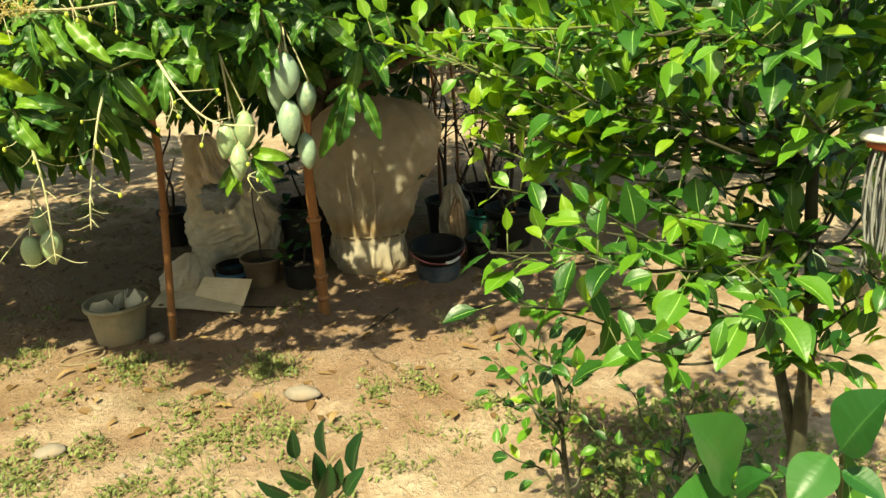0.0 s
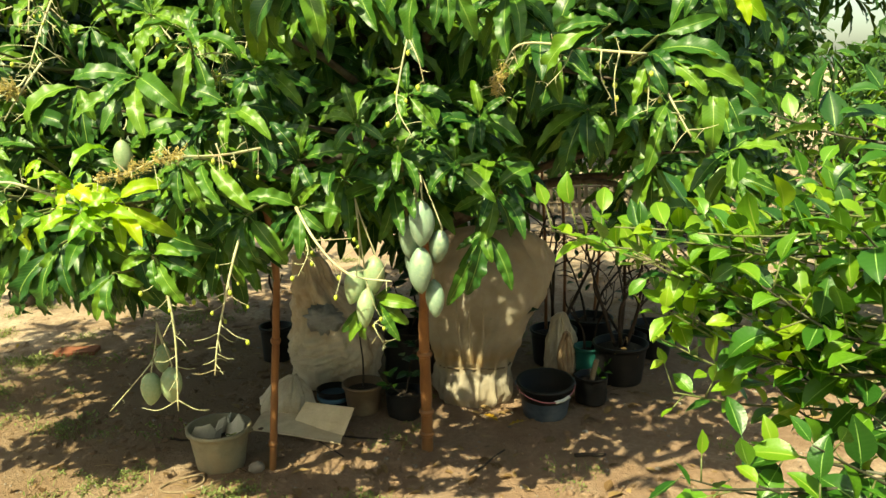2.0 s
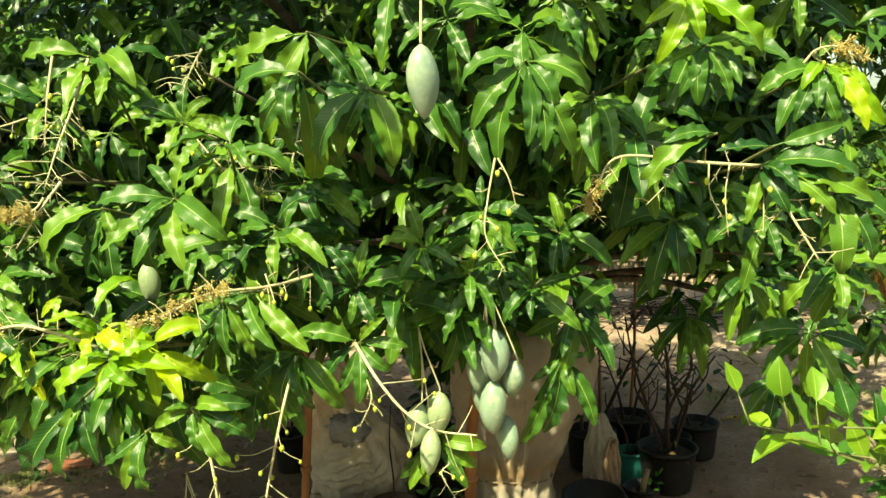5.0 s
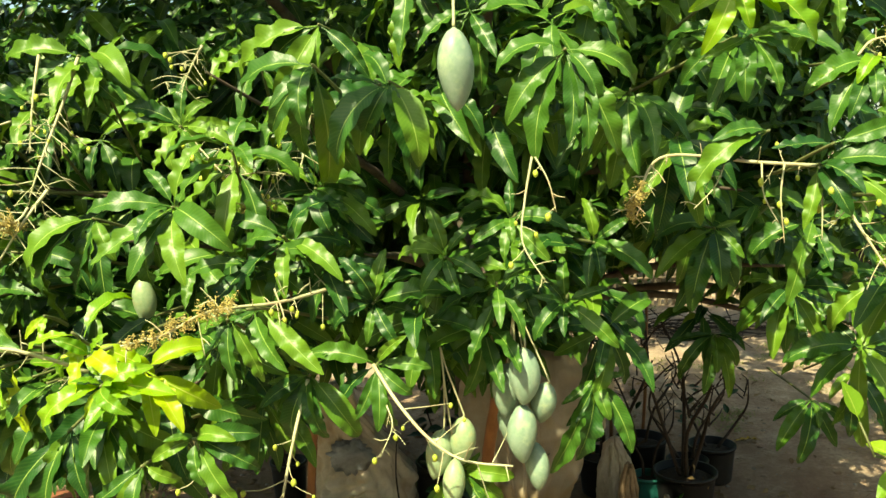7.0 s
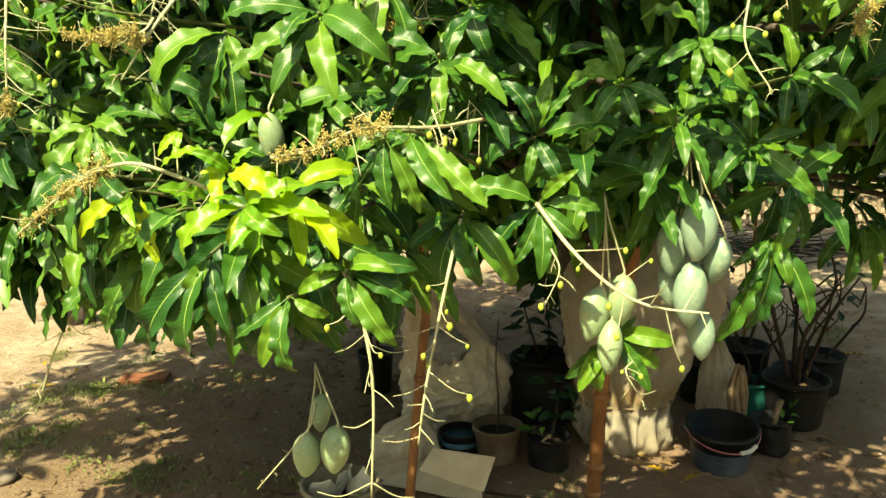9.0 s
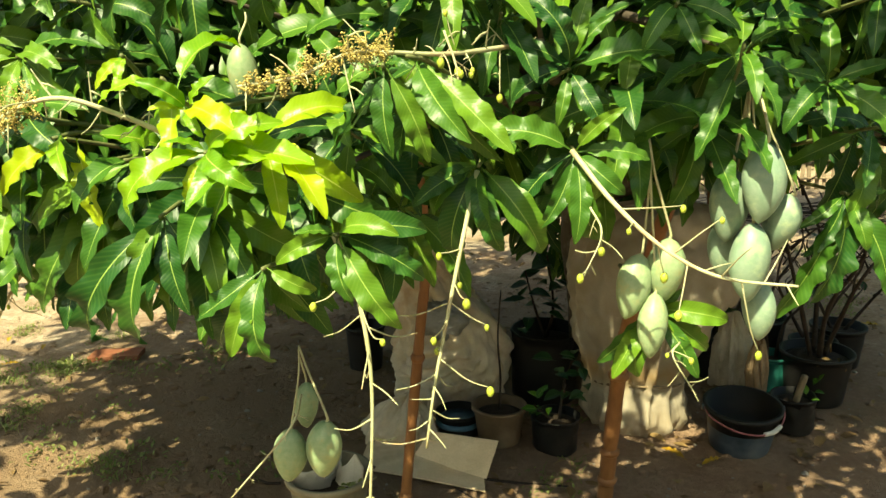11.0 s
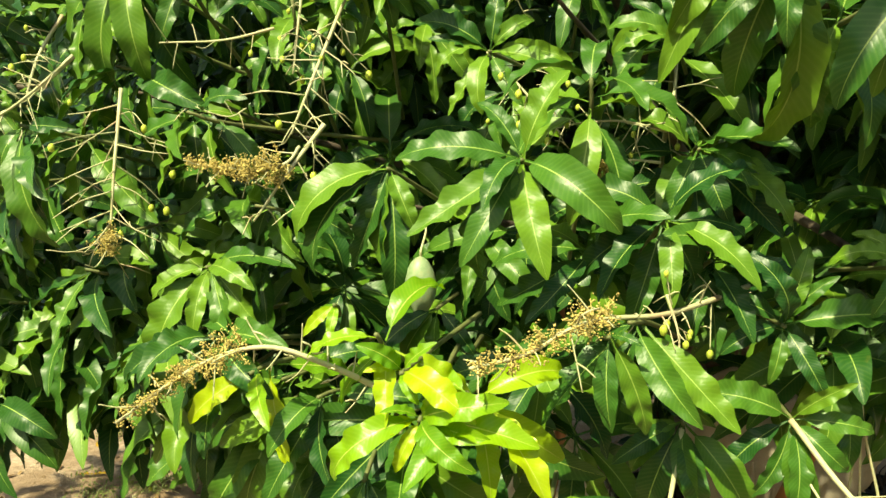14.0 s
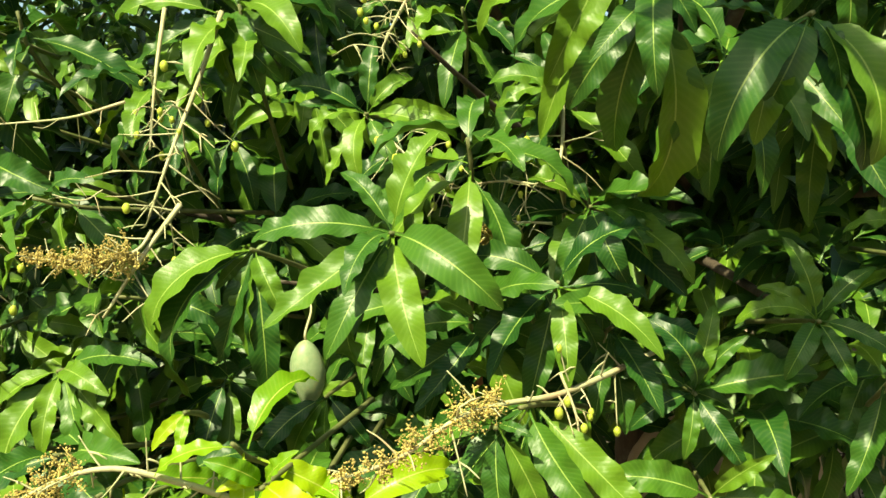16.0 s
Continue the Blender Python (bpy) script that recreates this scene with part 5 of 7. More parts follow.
def slab(geo, quad, thick, n=6, bow=0.01):
    """A thin bowed panel with thickness between four corners."""
    a, b, c, d = [np.array(q, float) for q in quad]
    nrm = np.cross(b - a, d - a)
    nrm /= np.linalg.norm(nrm)
    v = []
    for side in (0, 1):
        for j in range(n + 1):
            for i in range(n + 1):
                s, t = i / n, j / n
                p = (a * (1 - s) + b * s) * (1 - t) + (d * (1 - s) + c * s) * t
                w = bow * math.sin(s * 3.1) * math.sin(t * 2.6 + 0.4) + 0.25 * bow * noise.noise((s * 5, t * 5, a[0] * 9))
                v.append(p + nrm * (w + thick * side))
    f, m = [], (n + 1) ** 2
    for j in range(n):
        for i in range(n):
            k = j * (n + 1) + i
            f += [(k, k + n + 1, k + n + 2, k + 1), (m + k, m + k + 1, m + k + n + 2, m + k + n + 1)]
    edge = [i for i in range(n + 1)] + [j * (n + 1) + n for j in range(1, n + 1)] + [n * (n + 1) + i for i in range(n - 1, -1, -1)] + [j * (n + 1) for j in range(n - 1, 0, -1)]
    for q in range(len(edge)):
        e0, e1 = edge[q], edge[(q + 1) % len(edge)]
        f.append((e0, e1, e1 + m, e0 + m))
    return geo.add(v, f)


CO = np.array((-1.12, 3.52, 0.0))
g = Geo()
slab(g, [np.array((-1.458, 3.561, 0.000)) - CO + (0, 0, 0.012), np.array((-1.002, 3.447, 0.000)) - CO + (0, 0, 0.012), np.array((-1.043, 3.798, 0.000)) - CO + (0, 0, 0.012), np.array((-1.471, 3.873, 0.000)) - CO + (0, 0, 0.012)], 0.005, 6, 0.012)
part("panel", g, CARD, card, smooth=False)
g = Geo()
slab(g, [np.array((-1.276, 3.657, 0.000)) - CO + (0, 0, 0.02), np.array((-1.002, 3.525, 0.000)) - CO + (0, 0, 0.02), np.array((-0.964, 3.600, 0.125)) - CO, np.array((-1.213, 3.660, 0.122)) - CO], 0.005, 6, 0.012)
part("flap", g, CARD, card, smooth=False)


def wrapped(name, at, levels, mat, label, folds, seed, crease=0.02, swag=0.0):
    """Cloth wrapped round a plant: rings of given height, half width, half depth and shift, with folds and creases."""
    ob = thing(name, at, label, "cloth bag")
    zs = [l[0] for l in levels]
    g = Geo()
    n, sides = 84, 110
    v, f = [], []
    for i in range(n + 1):
        z = zs[0] + (zs[-1] - zs[0]) * i / n
        hw, hd, sx, k = [float(np.interp(z, zs, [l[j] for l in levels])) for j in (1, 2, 3, 4)]
        for s in range(sides):
            an = 2 * math.pi * s / sides
            c, sn = math.cos(an), math.sin(an)
            fold = k * (0.45 + 0.75 * math.exp(-((an - 4.71) / 0.9) ** 2)) * (1.6 * (1 - abs(math.sin(folds * an + 0.5 * math.sin(z * 3 + seed)))) ** 2.2 - 0.5 + 0.6 * (1 - abs(math.sin((folds * 0.62) * an + seed + z))) ** 3)
            cr = crease * (noise.noise((c * 2.2 + seed, sn * 2.2, z * 6)) + 0.5 * noise.noise((c * 6, sn * 6 + seed, z * 13))) + 0.35 * crease * noise.noise((c * 14, sn * 14, z * 26 + seed))
            if swag:
                # cloth that has slid down and hangs in U-shaped rolls over the foot
                u = (an - 4.45) / 0.75
                band = math.exp(-((z - 0.20) / 0.085) ** 2) * math.exp(-(u / 1.15) ** 4)
                roll = math.sin(6.283 * (z - 0.085 * u * u + 0.012 * math.sin(5 * an)) / 0.052 + 0.8 * noise.noise((c * 3, sn * 3, seed)))
                cr += swag * band * (0.55 + 0.75 * abs(roll) ** 0.7 * (1 if roll > 0 else -1))
            v.append(((hw * (1 + fold) + cr) * c + sx, (hd * (1 + fold) + cr) * sn, z + 0.012 * noise.noise((c * 3, sn * 3, z * 8 + seed))))
    for i in range(n):
        for s in range(sides):
            s2 = (s + 1) % sides
            f.append((i * sides + s, i * sides + s2, (i + 1) * sides + s2, (i + 1) * sides + s))
    f.append(tuple(n * sides + s for s in range(sides)))
    g.add(v, f)
    part("cloth", g, mat, ob)
    return ob


big_bag = wrapped("wrapped_plant", (-0.415, 4.09, 0.0), [(-0.01, 0.175, 0.14, -0.03, 0.08), (0.04, 0.205, 0.165, -0.03, 0.15), (0.10, 0.200, 0.155, -0.03, 0.11), (0.15, 0.185, 0.135, -0.03, 0.11), (0.19, 0.180, 0.128, -0.028, 0.12), (0.27, 0.210, 0.155, -0.02, 0.11), (0.40, 0.262, 0.195, -0.008, 0.08), (0.53, 0.315, 0.24, 0.015, 0.06), (0.66, 0.335, 0.25, 0.03, 0.04), (0.74, 0.325, 0.23, 0.035, 0.04), (0.82, 0.275, 0.18, 0.04, 0.05), (0.87, 0.20, 0.12, 0.045, 0.06), (0.895, 0.06, 0.04, 0.05, 0.0)], CLOTH, "tall plant wrapped in tan shade cloth tied at the base", 7, 2.0, 0.034)
stems(big_bag, (0.0, 0.0, 0.02), [[(0.02, 0.0, 0.3), (0.06, 0.02, 0.7)], [(-0.05, 0.02, 0.35), (-0.12, 0.0, 0.66)], [(0.05, -0.03, 0.3), (0.16, -0.02, 0.6)]], 0.010, DEADWOOD)
leafy(big_bag, (0.06, 0.0, 0.60), 34, 0.12, DARK_LEAF, T, 0.16, 0.2)
leafy(big_bag, (-0.02, 0.0, 0.40), 12, 0.11, DARK_LEAF, T, 0.09, 0.2)
g = Geo()
ring = [(-0.028 + 0.190 * math.cos(a), 0.139 * math.sin(a), 0.19 + 0.006 * math.sin(3 * a)) for a in np.linspace(0, 6.283, 30)]
tube(g, ring, 0.005, 0.005, 5)
part("tie", g, ROPE, big_bag, "brown cord tied round the cloth")
for k, (fx, fy) in enumerate(((-0.03, -0.262), (0.035, -0.262), (-0.09, -0.25))):
    g = Geo()
    tube(g, smooth_path([(fx * 0.7, -0.135, 0.21), (fx * 0.9, fy * 0.72, 0.33), (fx, fy * 0.93, 0.48), (fx * 1.1, fy * 0.95, 0.62)], 6), 0.010, 0.004, 7)
    part("pleat", g, CLOTH, big_bag, "raised fold of tan cloth")

small_bag = wrapped("covered_plant", (-1.20, 4.22, 0.0), [(-0.01, 0.20, 0.16, 0.0, 0.05), (0.08, 0.235, 0.18, 0.0, 0.06), (0.18, 0.240, 0.18, 0.0, 0.07), (0.28, 0.232, 0.17, 0.0, 0.06), (0.38, 0.20, 0.15, -0.02, 0.05), (0.47, 0.155, 0.12, -0.06, 0.05), (0.56, 0.120, 0.09, -0.10, 0.05), (0.65, 0.095, 0.06, -0.125, 0.04), (0.71, 0.055, 0.03, -0.13, 0.0)], SACK, "plant covered by a crumpled dusty cloth sack", 5, 5.0, 0.045, 0.032)
g = Geo()
blob(g, (-0.02, -0.135, 0.40), (0.10, 0.045, 0.075), T, 22, 16, 0.26)
part("film", g, FOIL, small_bag, "crumpled patch of grey plastic film")

sack = wrapped("empty_sack", (-1.36, 3.83, 0.0), [(-0.005, 0.13, 0.10, 0.0, 0.05), (0.05, 0.135, 0.10, 0.0, 0.06), (0.11, 0.10, 0.08, 0.02, 0.06), (0.16, 0.05, 0.04, 0.03, 0.05), (0.185, 0.01, 0.01, 0.04, 0.0)], SACK, "limp pale sack lying behind the cardboard", 4, 8.0, 0.03)

brown = pot("flower_pot", (-0.975, 3.845, 0.0), 0.098, 0.152, 0.80, BROWN_POT, "brown plastic flower pot with a thin bare sapling", "pot", 0.007, 0.82)
stems(brown, (0.0, 0.0, 0.11), [[(0.004, 0.0, 0.26), (-0.006, -0.01, 0.42), (0.004, 0.0, 0.60)]], 0.0055, DEADWOOD)
tub = pot("low_tub", (-1.135, 3.90, 0.0), 0.085, 0.095, 0.9, BLACK_POT, "low black tub with a blue band behind the cardboard", "tub", 0.005, 0.6)
g = Geo()
revolve(g, [(0.0875, 0.045), (0.0905, 0.047), (0.0905, 0.063), (0.0885, 0.065)], 28)
part("band", g, surface("blue_band", (0.06, 0.14, 0.22), (0.09, 0.19, 0.28), 12.0, 0.5), tub, "blue band round the tub")
poly = pot("nursery_bag", (-0.765, 3.81, 0.0), 0.088, 0.135, 0.92, BLACK_POT, "crinkled black nursery bag with leafy cuttings", "nursery bag", 0.003, 0.85, crinkle=0.10)
stems(poly, (0.01, 0.0, 0.10), [[(0.025, 0.0, 0.20), (0.035, -0.01, 0.26)], [(-0.05, -0.02, 0.15), (-0.08, -0.04, 0.19)], [(0.03, 0.02, 0.25), (0.06, 0.0, 0.36)]], 0.006, DEADWOOD)
leafy(poly, (0.04, -0.01, 0.34), 9, 0.085, DARK_LEAF, T, 0.05, 0.2)
leafy(poly, (-0.06, -0.04, 0.19), 9, 0.06, CITRUS_LEAF, T, 0.04, 0.4)
leafy(poly, (0.07, 0.0, 0.22), 6, 0.075, DARK_LEAF, T, 0.04, 0.2)

bucket = pot("bucket", (-0.078, 3.90, 0.0), 0.134, 0.172, 0.80, BLUE_POT, "black bucket with scuffed blue-grey sides and pink handle", "bucket", 0.007, 0.12, soil=False, lean=(5, 0))
g = Geo()
tube(g, smooth_path([(-0.140, -0.01, 0.163), (-0.125, -0.075, 0.152), (-0.06, -0.135, 0.138), (0.02, -0.15, 0.130), (0.09, -0.122, 0.136), (0.132, -0.06, 0.150), (0.142, -0.01, 0.163)], 6), 0.0035, 0.0035, 6)
handle = part("handle", g, PINK, bucket, "pink-coated wire handle")
g = Geo()
tube(g, smooth_path([(0.045, -0.143, 0.131), (0.08, -0.128, 0.134), (0.11, -0.098, 0.141)], 5), 0.0085, 0.0085, 8)
part("grip", g, MOP_WHITE, handle, "white plastic grip")
for s in (-1, 1):
    g = Geo()
    revolve(g, [(0.002, -0.008), (0.012, -0.008), (0.012, 0.008), (0.002, 0.008)], 10)
    part("lug", g, BLUE_POT, bucket, m=pose(s * 0.139, -0.005, 0.160, 0, 90, 0))

g = Geo()
revolve(g, [(0.1225, 0.098), (0.1385, 0.156), (0.1420, 0.1575), (0.1430, 0.1735), (0.1290, 0.1740), (0.1040, 0.030), (0.002, 0.026)], 32)
part("rim", g, BLACK_POT, bucket, "black upper rim and inside of the bucket")

poly2 = pot("nursery_bag", (0.155, 4.06, 0.0), 0.082, 0.140, 0.93, BLACK_POT, "crinkled black nursery bag with a sawn stick", "nursery bag", 0.003, 0.85, crinkle=0.10)
g = Geo()
tube(g, smooth_path([(0.0, -0.02, 0.09), (0.008, -0.03, 0.16), (0.022, -0.04, 0.235)], 4), 0.014, 0.013, 8)
part("stick", g, FENCE_WOOD, poly2, "pale sawn stick")
leafy(poly2, (0.05, -0.03, 0.17), 7, 0.05, CITRUS_LEAF, T, 0.03, 0.6)
tall_pot = pot("flower_pot", (0.330, 4.36, 0.0), 0.142, 0.215, 0.82, BLACK_POT, "large black pot with a bare dead shrub", "pot", 0.007, 0.88)


def bare_shrub(ob, z0, n, height, spread, r, rng):
    """Crooked bare stems, each forking twice."""
    for i in range(n):
        an = 6.283 * i / n + rng.uniform(-0.4, 0.4)
        d = Vector((math.cos(an) * spread, math.sin(an) * spread, height * rng.uniform(0.7, 1.0)))
        p0 = Vector((0.02 * math.cos(an), 0.02 * math.sin(an), z0))
        p1 = p0 + d * 0.4 + Vector((rng.uniform(-0.06, 0.06), rng.uniform(-0.06, 0.06), 0))
        p2 = p0 + d * 0.72 + Vector((rng.uniform(-0.09, 0.09), rng.uniform(-0.09, 0.09), 0))
        p3 = p0 + d
        g = Geo()
        tube(g, smooth_path([p0, p1, p2, p3], 4), r, r * 0.35, 6, 0.12, rng)
        for b in range(5):
            q = p1.lerp(p3, rng.uniform(0.0, 0.9))
            e = q + Vector((rng.uniform(-1, 1), rng.uniform(-1, 1), rng.uniform(0.2, 1.2))).normalized() * height * rng.uniform(0.12, 0.3)
            tube(g, smooth_path([q, q.lerp(e, 0.5) + Vector((rng.uniform(-0.02, 0.02), 0, 0.01)), e], 3), r * 0.45, r * 0.2, 5)
        part("dead_branch", g, DEADWOOD, ob)


SH = random.Random(31)
bare_shrub(tall_pot, 0.17, 4, 0.72, 0.20, 0.012, SH)
leafy(tall_pot, (0.02, -0.05, 0.205), 8, 0.06, DRY_LEAF, T, 0.05, 0.1)
teal = pot("flower_pot", (0.165, 4.42, 0.0), 0.075, 0.17, 0.85, TEAL, "small teal plastic pot behind the black pots", "pot", 0.006, 0.85)
bare_shrub(teal, 0.13, 2, 0.50, 0.12, 0.008, SH)
behind = pot("flower_pot", (-0.02, 4.62, 0.0), 0.13, 0.20, 0.85, BLACK_POT, "black pot with a leggy dead shrub in shade", "pot", 0.006, 0.85)
bare_shrub(behind, 0.16, 3, 0.85, 0.20, 0.011, SH)
leafy(behind, (0.05, -0.05, 0.75), 12, 0.07, DARK_LEAF, T, 0.16, 0.2)
for at, r, h in (((0.56, 4.78, 0.0), 0.12, 0.19), ((0.20, 4.80, 0.0), 0.13, 0.22), ((0.40, 4.62, 0.0), 0.10, 0.17)):
    q = pot("flower_pot", at, r, h, 0.84, BLACK_POT, "black pot with a bare shrub in a group", "pot", 0.006, 0.85)
    bare_shrub(q, h * 0.8, 2, 0.55, 0.16, 0.009, SH)
    leafy(q, (0.0, -0.03, h + 0.35), 9, 0.075, DARK_LEAF, T, 0.16, 0.1)
dark_pot = pot("flower_pot", (-1.639, 4.542, 0.000), 0.09, 0.21, 0.85, BLACK_POT, "black pot with a crooked dead stem", "pot", 0.006, 0.85)
stems(dark_pot, (0.0, 0.0, 0.17), [[(0.02, 0.0, 0.34), (-0.02, 0.0, 0.50), (0.05, 0.02, 0.68), (0.02, 0.0, 0.90)], [(-0.02, 0.0, 0.3), (0.06, 0.0, 0.52)]], 0.009, DEADWOOD)
shade_pot = pot("nursery_bag", (-0.80, 4.30, 0.0), 0.15, 0.30, 0.92, BLACK_POT, "tall black nursery bag in deep shade", "nursery bag", 0.003, 0.85, crinkle=0.08)
leafy(shade_pot, (0.0, -0.05, 0.42), 22, 0.11, DARK_LEAF, T, 0.13, 0.3)
stems(shade_pot, (0.0, 0.0, 0.25), [[(0.03, 0.0, 0.4), (0.0, 0.0, 0.62)], [(-0.05, 0.0, 0.4), (-0.09, 0.0, 0.55)]], 0.008, DEADWOOD)

stump = thing("dry_stump", (0.03, 4.13, 0.0), "dry brown root stump with curled fibres", "stump")
for i in range(9):
    an = i * 0.7 + 0.2
    g = Geo()
    tube(g, smooth_path([(0.012 * math.cos(an), 0.012 * math.sin(an), 0.30 + 0.02 * (i % 3)), (0.035 * math.cos(an), 0.03 * math.sin(an), 0.22), (0.03 * math.cos(an + 0.5), 0.03 * math.sin(an + 0.5), 0.10), (0.065 * math.cos(an + 0.3), 0.05 * math.sin(an + 0.3), 0.0)], 5), 0.010, 0.014, 7, 0.15, T)
    part("root", g, surface("dry_root", (0.20, 0.13, 0.075), (0.34, 0.24, 0.15), 20.0, 0.85, 0.5, 0.004) if i == 0 else bpy.data.materials["dry_root"], stump)
wrapped("empty_sack", (0.02, 4.50, 0.0), [(-0.005, 0.075, 0.06, 0.0, 0.04), (0.12, 0.085, 0.07, 0.0, 0.05), (0.22, 0.07, 0.055, 0.0, 0.05), (0.30, 0.04, 0.03, -0.01, 0.05), (0.33, 0.01, 0.01, 0.0, 0.0)], SACK, "grey-white sack standing among black pots", 5, 12.0, 0.03)
for at, top in (((-0.06, 4.72, 0.0), (-0.10, 4.70, 1.15)), ((0.05, 4.85, 0.0), (0.02, 4.85, 1.05)), ((0.22, 4.95, 0.0), (0.26, 4.95, 1.0))):
    g = Geo()
    o = Vector(at)
    tube(g, smooth_path([(0, 0, -0.02), (Vector(top) - o) * 0.5 + Vector((0.012, 0, 0)), Vector(top) - o], 6), 0.011, 0.008, 7, 0.08, T)
    place("stake", g.mesh("stake", BAMBOO), None, Matrix.Translation(o), "thin reddish-brown stake standing in soil", "stake", "stakes behind the wrapped plant")


def loose_stick(a, b, r, label):
    a, b = Vector(a), Vector(b)
    g = Geo()
    d = b - a
    tube(g, smooth_path([(0, 0, r), d * 0.35 + Vector((0.01, 0.006, r)), d * 0.7 + Vector((-0.006, -0.005, r)), d + Vector((0, 0, r))], 5), r, r * 0.6, 6, 0.15, T)
    place("stick", g.mesh("stick", DEADWOOD), None, Matrix.Translation(a), label, "stick", "sticks on the soil")


loose_stick((-0.400, 3.231, 0.000), (-0.262, 3.467, 0.000), 0.006, "dry grey twig lying on shaded soil")
loose_stick((-1.361, 3.574, 0.000), (-0.723, 3.523, 0.000), 0.006, "long thin stick lying before the cardboard")
loose_stick((-1.471, 3.873, 0.000), (-0.966, 3.350, 0.000), 0.005, "thin stick leaning over the cardboard")
loose_stick((-1.840, 3.447, 0.000), (-1.708, 3.450, 0.000), 0.007, "short dry twig lying beside the pail")
loose_stick((0.041, 3.430, 0.000), (0.179, 3.451, 0.000), 0.010, "short dark piece of bark on soil")


def fallen(at, size, rot, mat, label):
    g = Geo()
    put_leaf(g, MANGO_FINE[1], leaf_frame((0, 0, 0), (math.cos(rot), math.sin(rot), 0.06), (0, 0, 1), size))
    place("fallen_leaf", g.mesh("fallen_leaf", mat), None, Matrix.Translation((at[0], at[1], at[2] + 0.012)), label, "leaf", "fallen leaves")


for at, size, rot in (((-3.461, 4.348, 0.000), 0.10, 0.4), ((-3.561, 4.679, 0.000), 0.09, 2.0), ((-3.307, 4.412, 0.000), 0.09, 3.4), ((-3.347, 4.673, 0.000), 0.08, 5.0)):
    fallen(at, size, rot, YELLOW_LEAF, "yellow fallen leaf on sunny soil among weeds")
fallen((0.814, 5.295, 0.000), 0.17, 0.1, YELLOW_LEAF, "large yellow fallen leaf on shaded soil")
fallen((-0.297, 3.733, 0.000), 0.12, 2.2, YELLOW_LEAF, "orange-yellow fallen leaf before the wrapped plant")
fallen((0.104, 3.778, 0.000), 0.10, 1.2, DRY_LEAF, "curled brown fallen leaf beside the bucket")
fallen((-0.260, 3.695, 0.000), 0.12, 0.6, YELLOW_LEAF, "orange fallen leaf beside the wrapped plant")
fallen((0.932, 5.321, 0.000), 0.12, 3.3, DRY_LEAF, "pale brown fallen leaf on soil")
fallen((-0.740, 3.176, 0.000), 0.11, 1.9, DRY_LEAF, "pale fallen leaf on shaded soil")


# ---- citrus tree and saplings ----
C = random.Random(77)


def citrus_branch(tree, origin, start, end, n, size, mesh_set, loose=None, young=0.0, bare=0.35, r=0.004, rng=C):
    """A crooked green branch with leaves set alternately along its outer stretch, and short side twigs."""
    o = Vector(origin)
    a, b = Vector(start) - o, Vector(end) - o
    mid = a.lerp(b, 0.55) + Vector((rng.uniform(-0.04, 0.04), rng.uniform(-0.04, 0.04), rng.uniform(-0.05, 0.03)))
    q1, q2 = a.lerp(mid, 0.5), mid.lerp(b, 0.55)
    q1 += Vector((rng.uniform(-0.025, 0.025), rng.uniform(-0.025, 0.025), rng.uniform(-0.03, 0.03)))
    q2 += Vector((rng.uniform(-0.02, 0.02), rng.uniform(-0.02, 0.02), rng.uniform(-0.03, 0.0)))
    line = smooth_path([a, q1, mid, q2, b], 6)
    g = Geo()
    tube(g, line, r, r * 0.35, 6, 0.1, rng)
    ob = part("branch", g, TWIG if young > 0.4 else BARK_GREEN, tree)
    m = len(line)
    for i in range(n):
        k = bare + (1 - bare) * (i + 0.95) / n
        j = min(m - 2, int(k * (m - 1)))
        p = Vector(line[j]).lerp(Vector(line[j + 1]), k * (m - 1) - j)
        along = Vector(line[j + 1] - line[j]).normalized()
        side = along.orthogonal().normalized()
        side.rotate(Matrix.Rotation(i * 2.4 + rng.uniform(-0.5, 0.5), 3, along))
        d = (side * 0.9 + along * rng.uniform(0.2, 0.9) + Vector((0, 0, rng.uniform(-0.3, 0.3) + 0.6 * young))).normalized()
        if rng.random() < 0.35:
            q = p + d * rng.uniform(0.02, 0.05)
            h = Geo()
            tube(h, [p, p.lerp(q, 0.5), q], 0.0016, 0.0012, 4)
            if loose is None:
                part("twig", h, TWIG, ob)
            p = q
        y = rng.random() < young
        s = size * rng.uniform(0.62, 1.12) * (0.75 if k > 0.9 else 1.0) * (0.88 if y else 1.0)
        face = Vector((rng.uniform(-0.5, 0.5), rng.uniform(-0.7, 0.2), 1.0))
        fr = leaf_frame(p, d, face, s)
        if loose is None:
            place("leaf", (CITRUS_YMESH if y else CITRUS_MESH)[rng.randrange(8)], ob, fr)
        else:
            put_leaf(loose[1 if y else 0], CITRUS_FINE[rng.randrange(8)], fr)


BARK_GREEN = surface("citrus_bark", (0.0247, 0.026, 0.013), (0.0553, 0.0533, 0.0299), 26.0, 0.8, 0.5, 0.002, stain=(0.156, 0.156, 0.1235))
CT = (0.70, 1.46, 0.0)
citrus = thing("citrus_tree", CT, "young citrus tree with bright oval green leaves", "tree")
g = Geo()
tube(g, smooth_path([(0.0, 0.0, -0.03), (0.01, 0.0, 0.30), (0.0, -0.02, 0.62), (-0.01, -0.03, 0.85), (-0.04, -0.03, 1.15), (-0.05, -0.06, 1.55)], 6), 0.021, 0.009, 9, 0.1, C)
part("trunk", g, BARK_GREEN, citrus, "slim grey-green citrus trunk with pale spots")
g = Geo()
tube(g, smooth_path([(0.0, -0.01, 0.55), (-0.05, 0.04, 0.80), (-0.06, 0.05, 1.05), (-0.10, 0.03, 1.35)], 6), 0.013, 0.007, 8, 0.1, C)
